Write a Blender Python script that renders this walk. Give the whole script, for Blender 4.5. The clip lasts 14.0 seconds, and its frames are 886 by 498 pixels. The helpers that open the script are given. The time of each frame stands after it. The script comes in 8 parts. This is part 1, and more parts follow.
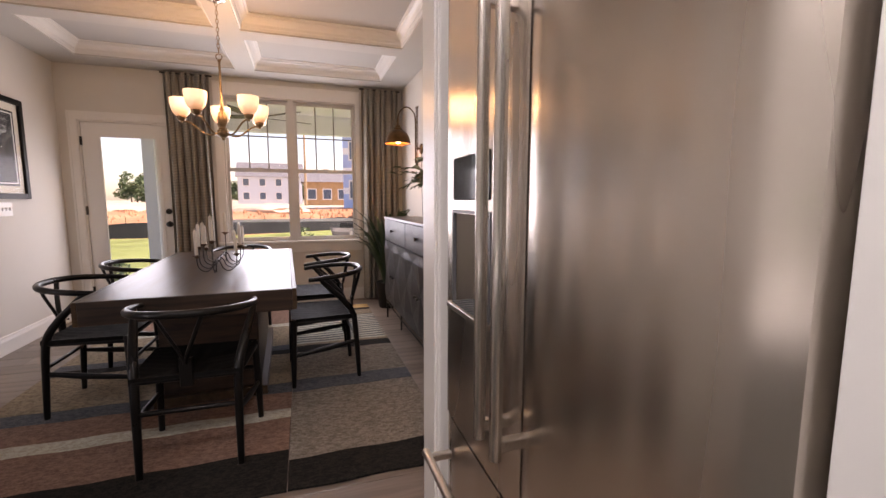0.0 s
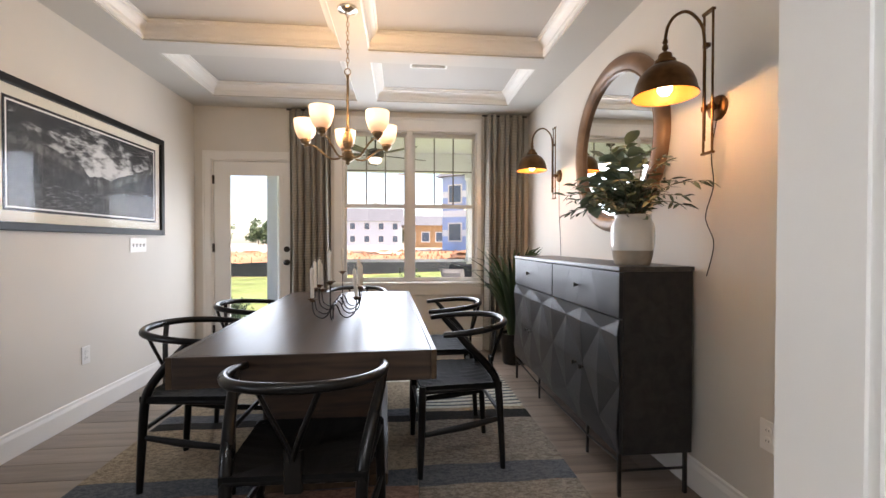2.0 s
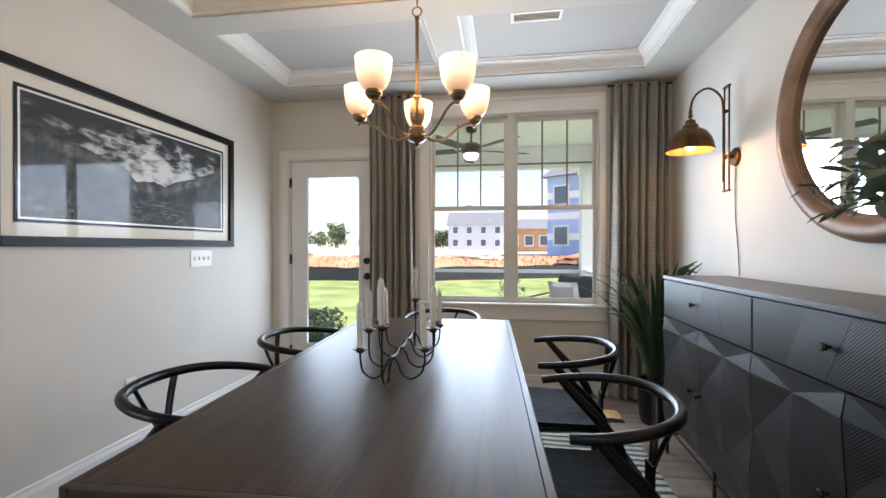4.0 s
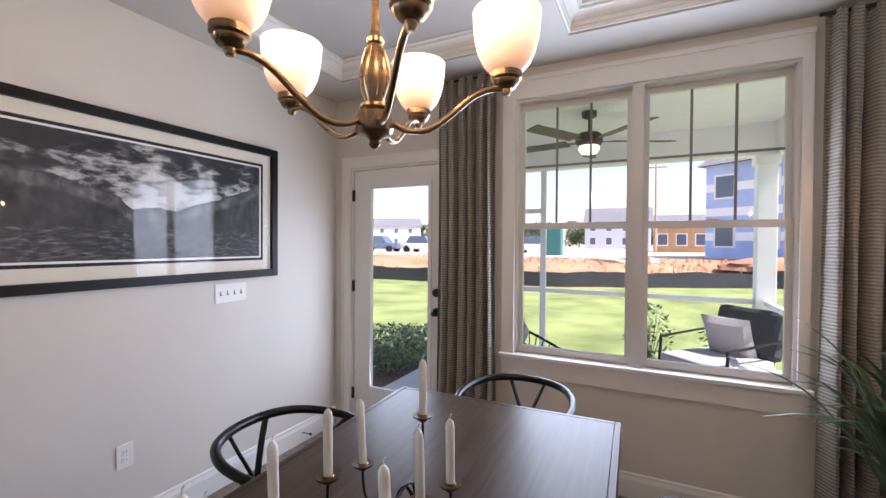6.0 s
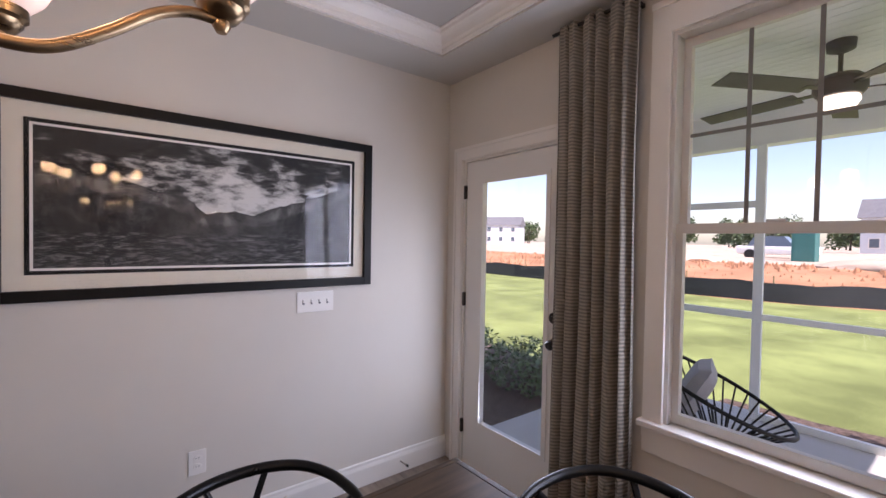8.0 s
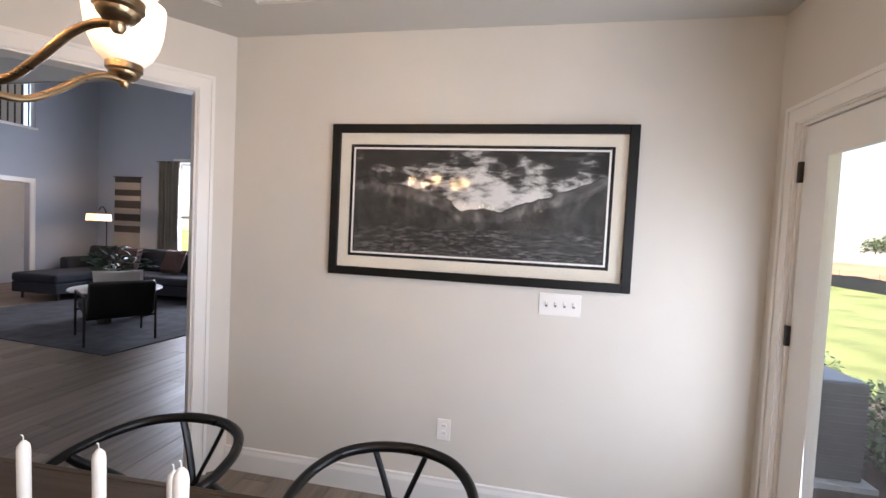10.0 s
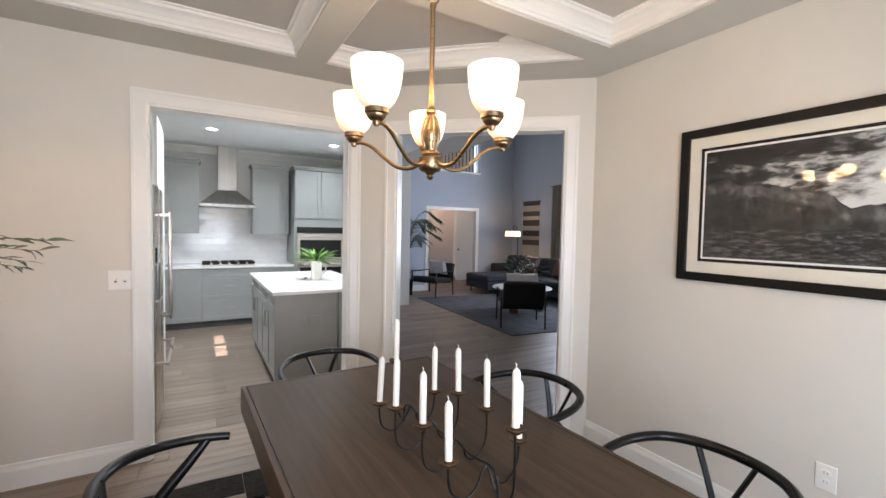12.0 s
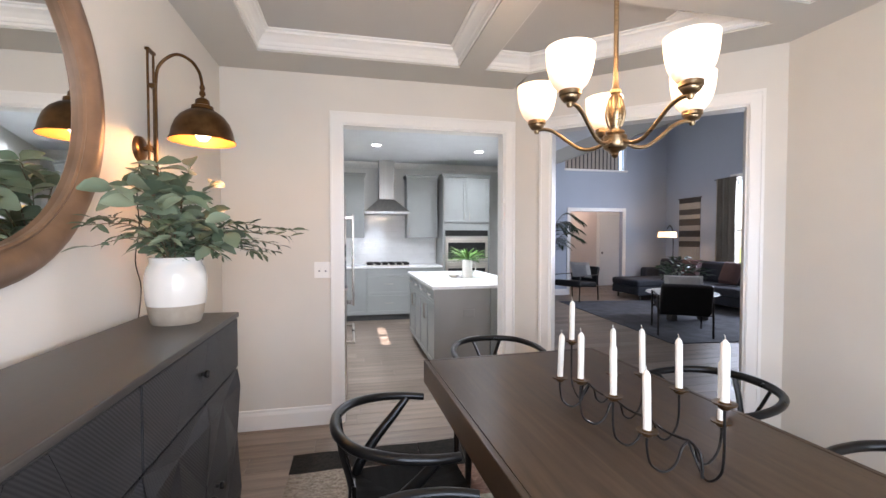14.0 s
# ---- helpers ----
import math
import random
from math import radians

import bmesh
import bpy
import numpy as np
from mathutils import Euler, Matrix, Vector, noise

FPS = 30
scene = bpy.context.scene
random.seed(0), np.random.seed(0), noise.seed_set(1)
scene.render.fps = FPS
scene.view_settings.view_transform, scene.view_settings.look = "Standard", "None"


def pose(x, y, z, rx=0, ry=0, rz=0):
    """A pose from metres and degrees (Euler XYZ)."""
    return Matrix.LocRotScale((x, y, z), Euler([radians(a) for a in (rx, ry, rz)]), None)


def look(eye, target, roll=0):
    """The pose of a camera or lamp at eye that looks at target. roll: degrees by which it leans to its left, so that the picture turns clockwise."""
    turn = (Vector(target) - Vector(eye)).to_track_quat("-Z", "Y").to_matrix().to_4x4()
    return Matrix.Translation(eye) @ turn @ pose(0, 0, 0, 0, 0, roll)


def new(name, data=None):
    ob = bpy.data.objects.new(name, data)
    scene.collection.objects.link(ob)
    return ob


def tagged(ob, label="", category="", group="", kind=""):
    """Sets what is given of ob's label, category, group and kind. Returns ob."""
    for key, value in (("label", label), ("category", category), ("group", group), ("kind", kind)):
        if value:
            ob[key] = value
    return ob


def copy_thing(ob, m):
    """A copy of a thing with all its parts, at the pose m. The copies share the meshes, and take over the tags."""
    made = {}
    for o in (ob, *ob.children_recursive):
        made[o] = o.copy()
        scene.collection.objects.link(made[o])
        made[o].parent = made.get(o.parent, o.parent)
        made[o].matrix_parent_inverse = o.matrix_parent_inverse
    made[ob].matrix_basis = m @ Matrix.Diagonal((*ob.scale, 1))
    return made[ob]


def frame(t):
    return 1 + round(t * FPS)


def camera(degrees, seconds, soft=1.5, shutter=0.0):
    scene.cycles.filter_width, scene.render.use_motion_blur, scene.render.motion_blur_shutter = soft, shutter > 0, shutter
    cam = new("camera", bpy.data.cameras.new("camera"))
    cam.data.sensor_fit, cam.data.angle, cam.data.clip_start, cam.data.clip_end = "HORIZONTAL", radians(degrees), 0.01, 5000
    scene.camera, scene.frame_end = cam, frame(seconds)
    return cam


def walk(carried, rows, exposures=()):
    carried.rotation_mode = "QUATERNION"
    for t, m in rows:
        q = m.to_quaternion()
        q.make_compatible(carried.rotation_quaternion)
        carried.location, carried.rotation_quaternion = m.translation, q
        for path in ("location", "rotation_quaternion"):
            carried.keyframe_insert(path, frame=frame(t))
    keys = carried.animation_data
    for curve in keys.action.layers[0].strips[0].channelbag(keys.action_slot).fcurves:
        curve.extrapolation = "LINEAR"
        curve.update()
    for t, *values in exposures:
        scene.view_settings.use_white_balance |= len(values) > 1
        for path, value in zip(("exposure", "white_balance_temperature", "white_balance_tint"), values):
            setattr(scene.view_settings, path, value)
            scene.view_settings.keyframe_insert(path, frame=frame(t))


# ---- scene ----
cam = camera(93.0, 14.0)
PATH = [
    (0, (0.191, 1.899, 1.234), (0.816, 3.785, 1.007), 0.1),
    (0.5, (0.148, 2.081, 1.228), (0.637, 4.014, 1.077), 0.2),
    (1, (0.089, 2.253, 1.221), (0.465, 4.215, 1.134), 0.2),
    (1.5, (0.019, 2.45, 1.206), (0.301, 4.429, 1.159), 0.2),
    (2, (0.001, 2.648, 1.176), (0.198, 4.638, 1.151), 0.1),
    (2.5, (0.018, 2.863, 1.212), (0.126, 4.86, 1.193), 0.1),
    (3, (0.024, 3.059, 1.208), (0.023, 5.059, 1.187), 0.0),
    (3.5, (0.014, 3.294, 1.224), (-0.12, 5.289, 1.203), 0.0),
    (3.7, (0.01, 3.392, 1.226), (-0.183, 5.382, 1.212), -0.0),
    (5.0, (0.185, 4.05, 1.375), (-0.415, 5.957, 1.353), 0.25),
    (5.8, (0.14, 4.46, 1.458), (-0.682, 6.283, 1.432), 0.4),
    (6, (0.168, 4.565, 1.468), (-0.719, 6.357, 1.442), 0.4),
    (6.5, (0.226, 4.794, 1.497), (-0.826, 6.495, 1.465), 0.7),
    (7, (0.223, 4.980, 1.525), (-0.993, 6.567, 1.488), 0.9),
    (7.2, (0.221, 5.046, 1.525), (-1.055, 6.583, 1.487), 1.0),
    (9.3, (0.159, 5.909, 1.510), (-1.814, 6.231, 1.461), 2.1),
    (9.5, (0.164, 5.933, 1.510), (-1.827, 6.094, 1.455), 2.6),
    (10, (0.128, 6.070, 1.510), (-1.837, 5.706, 1.428), 2.8),
    (10.2, (0.116, 6.100, 1.514), (-1.805, 5.544, 1.428), 2.85),
    (10.5, (0.119, 6.160, 1.514), (-1.689, 5.309, 1.425), 2.9),
    (11, (0.152, 6.270, 1.525), (-1.404, 5.016, 1.435), 2.25),
    (11.5, (0.234, 6.372, 1.513), (-1.034, 4.828, 1.422), 1.8),
    (12, (0.309, 6.423, 1.492), (-0.699, 4.695, 1.408), 1.1),
    (12.5, (0.374, 6.434, 1.450), (-0.425, 4.602, 1.380), 0.7),
    (13, (0.415, 6.448, 1.428), (-0.222, 4.553, 1.361), 0.2),
    (13.5, (0.482, 6.476, 1.407), (-0.04, 4.546, 1.345), -0.3),
    (14, (0.506, 6.462, 1.398), (0.082, 4.508, 1.343), -0.0),
]
EXPOSURES = [(0.0, 0.95, 7900, 35), (0.5, 1.22, 7700, 31), (1.0, 1.30, 7300, 23), (1.5, 1.36, 7050, 20), (2.0, 1.36, 7000, 20), (2.5, 1.20, 6950, 18), (3.0, 1.22, 6700, 15), (3.5, 1.22, 6350, 14), (6.0, 1.14, 6250, 24), (6.5, 0.81, 6400, 29), (7.0, 0.68, 6450, 32), (9.5, 1.22, 6550, 27), (10.0, 1.44, 6750, 22), (10.5, 1.48, 6980, 20), (11.0, 1.44, 7050, 20), (12.0, 1.57, 6750, 17), (13.0, 1.66, 6700, 19), (14.0, 1.72, 6550, 20)]
walk(cam, [(t, look(eye, target, roll)) for t, eye, target, roll in PATH], EXPOSURES)

# ---- world, sun and large lights ----
SUN_UP, SUN_ROUND = 54.5, 95.0
world = bpy.data.worlds.new("sky")
scene.world = world
world.use_nodes = True
wn = world.node_tree.nodes
sky = wn.new("ShaderNodeTexSky")
sky.sky_type, sky.sun_disc = "NISHITA", False
sky.sun_elevation, sky.sun_rotation = radians(SUN_UP), radians(SUN_ROUND)
wn["Background"].inputs[1].default_value = 0.15
world.node_tree.links.new(sky.outputs[0], wn["Background"].inputs[0])


def lamp(name, kind, energy, colour, place, target=None, size=1.0, size_y=None, angle=None, spread=180.0):
    data = bpy.data.lights.new(name, kind)
    data.energy, data.color = energy, colour
    if kind == "AREA":
        data.size, data.spread = size, radians(spread)
        if size_y:
            data.shape, data.size_y = "RECTANGLE", size_y
    elif kind == "SUN":
        data.angle = radians(angle)
    else:
        data.shadow_soft_size = size
    ob = new(name, data)
    ob.matrix_world = look(place, target) if target else Matrix.Translation(place)
    return ob


sun_from = Vector((math.sin(radians(SUN_ROUND)) * math.cos(radians(SUN_UP)), math.cos(radians(SUN_ROUND)) * math.cos(radians(SUN_UP)), math.sin(radians(SUN_UP))))
lamp("sun", "SUN", 5.0, (1.0, 0.95, 0.88), tuple(sun_from * 50), (0, 0, 0), angle=0.5)
# daylight that comes in by the openings
for x in (-0.265, 0.465):
    lamp("daylight_window", "AREA", 11.0, (0.70, 0.845, 1.0), (x, 7.228, 1.46), (x, 5.0, 1.40), 0.60, 1.24)
lamp("daylight_door", "AREA", 6.0, (0.72, 0.86, 1.0), (-1.53, 7.228, 1.02), (-1.53, 5.0, 0.97), 0.52, 1.30)
# ---- helpers for meshes ----
def thing(name, place=(0, 0, 0), turn=0.0, label="", category="", group="", kind=""):
    ob = new(name)
    ob.empty_display_size = 0.1
    ob.matrix_basis = pose(*place, 0, 0, turn)
    return tagged(ob, label, category, group, kind)


def part(name, bm, material, parent=None, label="", smooth=False):
    """Links a bmesh as one mesh object, under parent where given."""
    me = bpy.data.meshes.new(name)
    bm.normal_update()
    bm.to_mesh(me)
    bm.free()
    if smooth:
        for poly in me.polygons:
            poly.use_smooth = True
        me.set_sharp_from_angle(angle=radians(40))
    me.materials.append(material)
    ob = new(name, me)
    if parent:
        ob.parent = parent
    return tagged(ob, label)


def box(x0, x1, y0, y1, z0, z1, bevel=0.0, bm=None):
    own = bm is None or bevel > 0
    b = bmesh.new() if own else bm
    made = bmesh.ops.create_cube(b, size=1.0, matrix=Matrix.Translation(((x0 + x1) / 2, (y0 + y1) / 2, (z0 + z1) / 2)) @ Matrix.Diagonal((abs(x1 - x0), abs(y1 - y0), abs(z1 - z0), 1)))
    if bevel:
        bmesh.ops.bevel(b, geom=b.edges[:], offset=bevel, segments=2, affect="EDGES", profile=0.5)
        if bm is not None:
            join(bm, b)
            return bm
    return b


def join(bm, other):
    me = bpy.data.meshes.new("tmp")
    other.to_mesh(me)
    other.free()
    bm.from_mesh(me)
    bpy.data.meshes.remove(me)
    return bm


def boxes(rows, bevel=0.0):
    bm = bmesh.new()
    for r in rows:
        box(*r, bevel=bevel, bm=bm)
    return bm


def prism(poly, z0, z1, bm=None):
    """An upright prism over the polygon, counter-clockwise from above."""
    bm = bm or bmesh.new()
    low, high = [bm.verts.new((x, y, z0)) for x, y in poly], [bm.verts.new((x, y, z1)) for x, y in poly]
    n = len(poly)
    bm.faces.new(low[::-1]), bm.faces.new(high)
    for i in range(n):
        bm.faces.new((low[i], low[(i + 1) % n], high[(i + 1) % n], high[i]))
    return bm


def lathe(profile, segments=24, bm=None, m=None):
    """A turned body from (radius, z) rows."""
    bm = bm or bmesh.new()
    m = m or Matrix()
    rings = []
    for r, z in profile:
        if r < 1e-5:
            rings.append([bm.verts.new(m @ Vector((0, 0, z)))])
        else:
            rings.append([bm.verts.new(m @ Vector((r * math.cos(a), r * math.sin(a), z))) for a in (2 * math.pi * i / segments for i in range(segments))])
    for a, b in zip(rings, rings[1:]):
        for i in range(segments):
            j = (i + 1) % segments
            vs = [a[i % len(a)], a[j % len(a)], b[j % len(b)], b[i % len(b)]]
            vs = [v for k, v in enumerate(vs) if v not in vs[:k]]
            if len(vs) > 2:
                bm.faces.new(vs)
    bmesh.ops.recalc_face_normals(bm, faces=bm.faces[:])
    return bm


def smooth_path(points, steps=6):
    """Catmull-Rom through the points."""
    pts = [Vector(p) for p in points]
    out = []
    for i in range(len(pts) - 1):
        p0, p1, p2, p3 = pts[max(i - 1, 0)], pts[i], pts[i + 1], pts[min(i + 2, len(pts) - 1)]
        for k in range(steps):
            t = k / steps
            out.append(0.5 * ((2 * p1) + (p2 - p0) * t + (2 * p0 - 5 * p1 + 4 * p2 - p3) * t * t + (3 * p1 - p0 - 3 * p2 + p3) * t * t * t))
    return out + [pts[-1]]


def tube(points, radius, sides=10, bm=None, flat=1.0, closed=False):
    """A round bar along the points; radius: one number, or one for each point. flat squashes it upwards."""
    bm = bm or bmesh.new()
    pts = [Vector(p) for p in points]
    n = len(pts)
    radii = radius if isinstance(radius, (list, tuple)) else [radius] * n
    rings, side = [], None
    for i, p in enumerate(pts):
        ahead = (pts[(i + 1) % n] - pts[i - 1]) if closed else (pts[min(i + 1, n - 1)] - pts[max(i - 1, 0)])
        ahead.normalize()
        if side is None:
            side = ahead.cross(Vector((0, 0, 1)))
            if side.length < 0.1:
                side = ahead.cross(Vector((0, 1, 0)))
        side = (side - ahead * side.dot(ahead)).normalized()
        up = side.cross(ahead)
        rings.append([bm.verts.new(p + radii[i] * (side * math.cos(a) + up * math.sin(a) * flat)) for a in (2 * math.pi * k / sides for k in range(sides))])
    pairs = list(zip(rings, rings[1:])) + ([(rings[-1], rings[0])] if closed else [])
    for a, b in pairs:
        for k in range(sides):
            bm.faces.new((a[k], a[(k + 1) % sides], b[(k + 1) % sides], b[k]))
    if not closed:
        bm.faces.new(rings[0][::-1]), bm.faces.new(rings[-1])
    bmesh.ops.recalc_face_normals(bm, faces=bm.faces[:])
    return bm


def inset(poly, d):
    """The polygon (counter-clockwise, convex) drawn in by d."""
    out, n = [], len(poly)
    for i in range(n):
        a, b, c = (Vector(poly[i - 1]), Vector(poly[i]), Vector(poly[(i + 1) % n]))
        u, v = (b - a).normalized(), (c - b).normalized()
        nu, nv = Vector((-u.y, u.x)), Vector((-v.y, v.x))
        bis = nu + nv
        out.append(b + bis * (d / max(0.05, 1 + nu.dot(nv))))
    return out


def ring_moulding(poly, profile):
    """A moulding that runs round inside the polygon; profile: rows of (distance inwards, z)."""
    bm = bmesh.new()
    rings = [[bm.verts.new((p.x, p.y, z)) for p in inset(poly, d)] for d, z in profile]
    n = len(poly)
    for a, b in zip(rings, rings[1:]):
        for i in range(n):
            bm.faces.new((a[i], a[(i + 1) % n], b[(i + 1) % n], b[i]))
    return bm


def run_moulding(a, b, profile, bm=None, cut=(0.0, 0.0)):
    """A straight moulding on a wall from a to b (plan points, the room on the left hand); profile: rows of (distance off the wall, z), closed.
    cut: how far each end runs on for a unit off the wall."""
    bm = bm or bmesh.new()
    a, b = Vector(a), Vector(b)
    u = (b - a).normalized()
    nrm = Vector((-u.y, u.x))
    ends = [[bm.verts.new((*(p + nrm * d + u * c * d), z)) for d, z in profile] for p, c in ((a, -cut[0]), (b, cut[1]))]
    n = len(profile)
    for i in range(n):
        bm.faces.new((ends[0][i], ends[0][(i + 1) % n], ends[1][(i + 1) % n], ends[1][i]))
    bm.faces.new(ends[0][::-1]), bm.faces.new(ends[1])
    bmesh.ops.recalc_face_normals(bm, faces=bm.faces[:])
    return bm


def turned(bm, m):
    bmesh.ops.transform(bm, matrix=m, verts=bm.verts[:])
    return bm
# ---- materials ----
def material(name, colour, rough=0.5, metal=0.0, vary=0.08, scale=6.0, fine=0.0, bump=0.0, bump_scale=120.0, coat=0.0, stretch=(1, 1, 1), rough_vary=0.08, spec=0.5, per_object=0.0):
    """A plain surface with variation at two scales, slight relief and uneven gloss."""
    m = bpy.data.materials.new(name)
    m.use_nodes = True
    n, l = m.node_tree.nodes, m.node_tree.links
    b = n["Principled BSDF"]
    b.inputs["Metallic"].default_value = metal
    b.inputs["Specular IOR Level"].default_value = spec
    b.inputs["Coat Weight"].default_value = coat
    co = n.new("ShaderNodeTexCoord")
    mp = n.new("ShaderNodeMapping")
    mp.inputs["Scale"].default_value = stretch
    l.new(co.outputs["Object"], mp.inputs[0])
    big, small = n.new("ShaderNodeTexNoise"), n.new("ShaderNodeTexNoise")
    big.inputs["Scale"].default_value, small.inputs["Scale"].default_value = scale, bump_scale
    big.inputs["Detail"].default_value, small.inputs["Detail"].default_value = 4, 3
    l.new(mp.outputs[0], big.inputs["Vector"]), l.new(mp.outputs[0], small.inputs["Vector"])
    mix = n.new("ShaderNodeMix")
    mix.data_type = "RGBA"
    mix.inputs[6].default_value = (*[c * (1 - vary) for c in colour], 1)
    mix.inputs[7].default_value = (*[min(1, c * (1 + vary)) for c in colour], 1)
    ramp = n.new("ShaderNodeMapRange")
    ramp.inputs[1].default_value, ramp.inputs[2].default_value = 0.3, 0.7
    l.new(big.outputs[0], ramp.inputs[0])
    value = ramp.outputs[0]
    if fine:
        add = n.new("ShaderNodeMath")
        add.operation = "MULTIPLY_ADD"
        sub = n.new("ShaderNodeMath")
        sub.operation = "SUBTRACT"
        l.new(small.outputs[0], sub.inputs[0])
        sub.inputs[1].default_value = 0.5
        l.new(sub.outputs[0], add.inputs[0])
        add.inputs[1].default_value = fine
        l.new(value, add.inputs[2])
        value = add.outputs[0]
    if per_object:
        info = n.new("ShaderNodeObjectInfo")
        more = n.new("ShaderNodeMath")
        more.operation = "MULTIPLY_ADD"
        l.new(info.outputs["Random"], more.inputs[0])
        more.inputs[1].default_value = per_object
        l.new(value, more.inputs[2])
        value = more.outputs[0]
    l.new(value, mix.inputs[0])
    l.new(mix.outputs[2], b.inputs["Base Color"])
    rr = n.new("ShaderNodeMapRange")
    rr.inputs[3].default_value, rr.inputs[4].default_value = max(0.02, rough - rough_vary), min(1, rough + rough_vary)
    l.new(big.outputs[0], rr.inputs[0])
    l.new(rr.outputs[0], b.inputs["Roughness"])
    if bump:
        bp = n.new("ShaderNodeBump")
        bp.inputs["Strength"].default_value, bp.inputs["Distance"].default_value = bump, 0.002
        l.new(small.outputs[0], bp.inputs["Height"])
        l.new(bp.outputs[0], b.inputs["Normal"])
    return m


def glowing(name, colour, strength, base=(0.9, 0.88, 0.82)):
    m = bpy.data.materials.new(name)
    m.use_nodes = True
    b = m.node_tree.nodes["Principled BSDF"]
    b.inputs["Base Color"].default_value = (*base, 1)
    b.inputs["Emission Color"].default_value, b.inputs["Emission Strength"].default_value = (*colour, 1), strength
    b.inputs["Roughness"].default_value = 0.3
    return m


def clear_glass(name, tint=(1, 1, 1), gloss=0.022, rim=0.6):
    """A thin pane: it lets the view through and mirrors a little."""
    m = bpy.data.materials.new(name)
    m.use_nodes = True
    n, l = m.node_tree.nodes, m.node_tree.links
    n.remove(n["Principled BSDF"])
    t, g, x, lw = n.new("ShaderNodeBsdfTransparent"), n.new("ShaderNodeBsdfGlossy"), n.new("ShaderNodeMixShader"), n.new("ShaderNodeLayerWeight")
    t.inputs[0].default_value = (*tint, 1)
    g.inputs["Roughness"].default_value = 0.015
    lw.inputs[0].default_value = 0.5
    p, q = n.new("ShaderNodeMath"), n.new("ShaderNodeMath")
    p.operation, q.operation = "POWER", "MULTIPLY_ADD"
    p.inputs[1].default_value, q.inputs[1].default_value, q.inputs[2].default_value = 4.0, rim, gloss
    l.new(lw.outputs["Facing"], p.inputs[0]), l.new(p.outputs[0], q.inputs[0])
    l.new(q.outputs[0], x.inputs[0]), l.new(t.outputs[0], x.inputs[1]), l.new(g.outputs[0], x.inputs[2])
    l.new(x.outputs[0], n["Material Output"].inputs[0])
    return m


def wood(name, dark, light, rough=0.35, grain=(1, 12, 12), scale=2.2, coat=0.0, bump=0.15, per_object=0.0, spec=0.5):
    """Wood with long grain and fine pores; the grain's first number is the way along it."""
    m = material(name, dark, rough, bump=bump, bump_scale=40.0, coat=coat, stretch=grain, spec=spec)
    n, l = m.node_tree.nodes, m.node_tree.links
    noises = [x for x in n if x.bl_idname == "ShaderNodeTexNoise"]
    noises[0].inputs["Scale"].default_value, noises[0].inputs["Detail"].default_value, noises[0].inputs["Distortion"].default_value = scale, 8, 0.6
    mix = next(x for x in n if x.bl_idname == "ShaderNodeMix")
    mix.inputs[6].default_value, mix.inputs[7].default_value = (*dark, 1), (*light, 1)
    if per_object:
        info, add = n.new("ShaderNodeObjectInfo"), n.new("ShaderNodeMath")
        add.operation = "MULTIPLY_ADD"
        add.inputs[1].default_value = per_object
        l.new(info.outputs["Random"], add.inputs[0])
        l.new(mix.inputs[0].links[0].from_socket, add.inputs[2])
        sub = n.new("ShaderNodeMath")
        sub.operation = "SUBTRACT"
        sub.inputs[1].default_value = per_object / 2
        l.new(add.outputs[0], sub.inputs[0])
        l.new(sub.outputs[0], mix.inputs[0])
    return m


WALL = material("wall_paint", (0.67, 0.635, 0.575), 0.75, vary=0.025, scale=2.0, bump=0.12, bump_scale=160, spec=0.3)
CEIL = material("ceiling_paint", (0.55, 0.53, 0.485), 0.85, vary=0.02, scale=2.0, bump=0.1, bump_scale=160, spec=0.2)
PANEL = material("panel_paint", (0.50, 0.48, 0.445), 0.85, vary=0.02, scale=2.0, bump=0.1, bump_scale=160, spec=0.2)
TRIM = material("trim_paint", (0.80, 0.78, 0.74), 0.35, vary=0.02, scale=3.0, bump=0.04)
DOORWHITE = material("door_paint", (0.78, 0.77, 0.74), 0.4, vary=0.02, scale=3.0, bump=0.04)
WINWHITE = material("window_vinyl", (0.64, 0.625, 0.595), 0.4, vary=0.02, scale=3.0)
FLOORWOOD = wood("floor_plank_wood", (0.146, 0.108, 0.083), (0.282, 0.218, 0.171), 0.38, (0.8, 10, 10), 2.0, bump=0.2, per_object=0.7)
TABLEWOOD = wood("table_wood", (0.046, 0.029, 0.018), (0.092, 0.060, 0.037), 0.33, (20, 1.1, 20), 1.8, bump=0.12, spec=0.16)
TABLEEND = wood("table_end_wood", (0.012, 0.007, 0.0045), (0.070, 0.040, 0.024), 0.42, (1.5, 12, 14), 2.2, bump=0.2)
# top lighter than the body: wear, plus reflected lamp glow in the colour
SIDETOP = wood("lit_worn_top_wood", (0.020, 0.017, 0.015), (0.070, 0.058, 0.048), 0.36, (14, 1, 14), 2.2, bump=0.2, spec=0.5)
SIDEWOOD = wood("sideboard_wood", (0.009, 0.0085, 0.009), (0.026, 0.024, 0.023), 0.45, (9, 1, 9), 2.0, bump=0.3, per_object=0.3, spec=0.35)
BLACKWOOD = material("black_lacquered_wood", (0.005, 0.0045, 0.0042), 0.30, vary=0.25, scale=9, bump=0.08, bump_scale=90, spec=0.3)
CORD = material("black_paper_cord", (0.005, 0.0046, 0.0042), 0.7, vary=0.3, scale=30, bump=0.5, bump_scale=220, spec=0.1)
BLACKMETAL = material("black_iron", (0.022, 0.019, 0.017), 0.42, 0.7, vary=0.3, scale=40, bump=0.1)
DARKMETAL = material("dark_steel", (0.05, 0.045, 0.04), 0.35, 0.9, vary=0.3, scale=30)
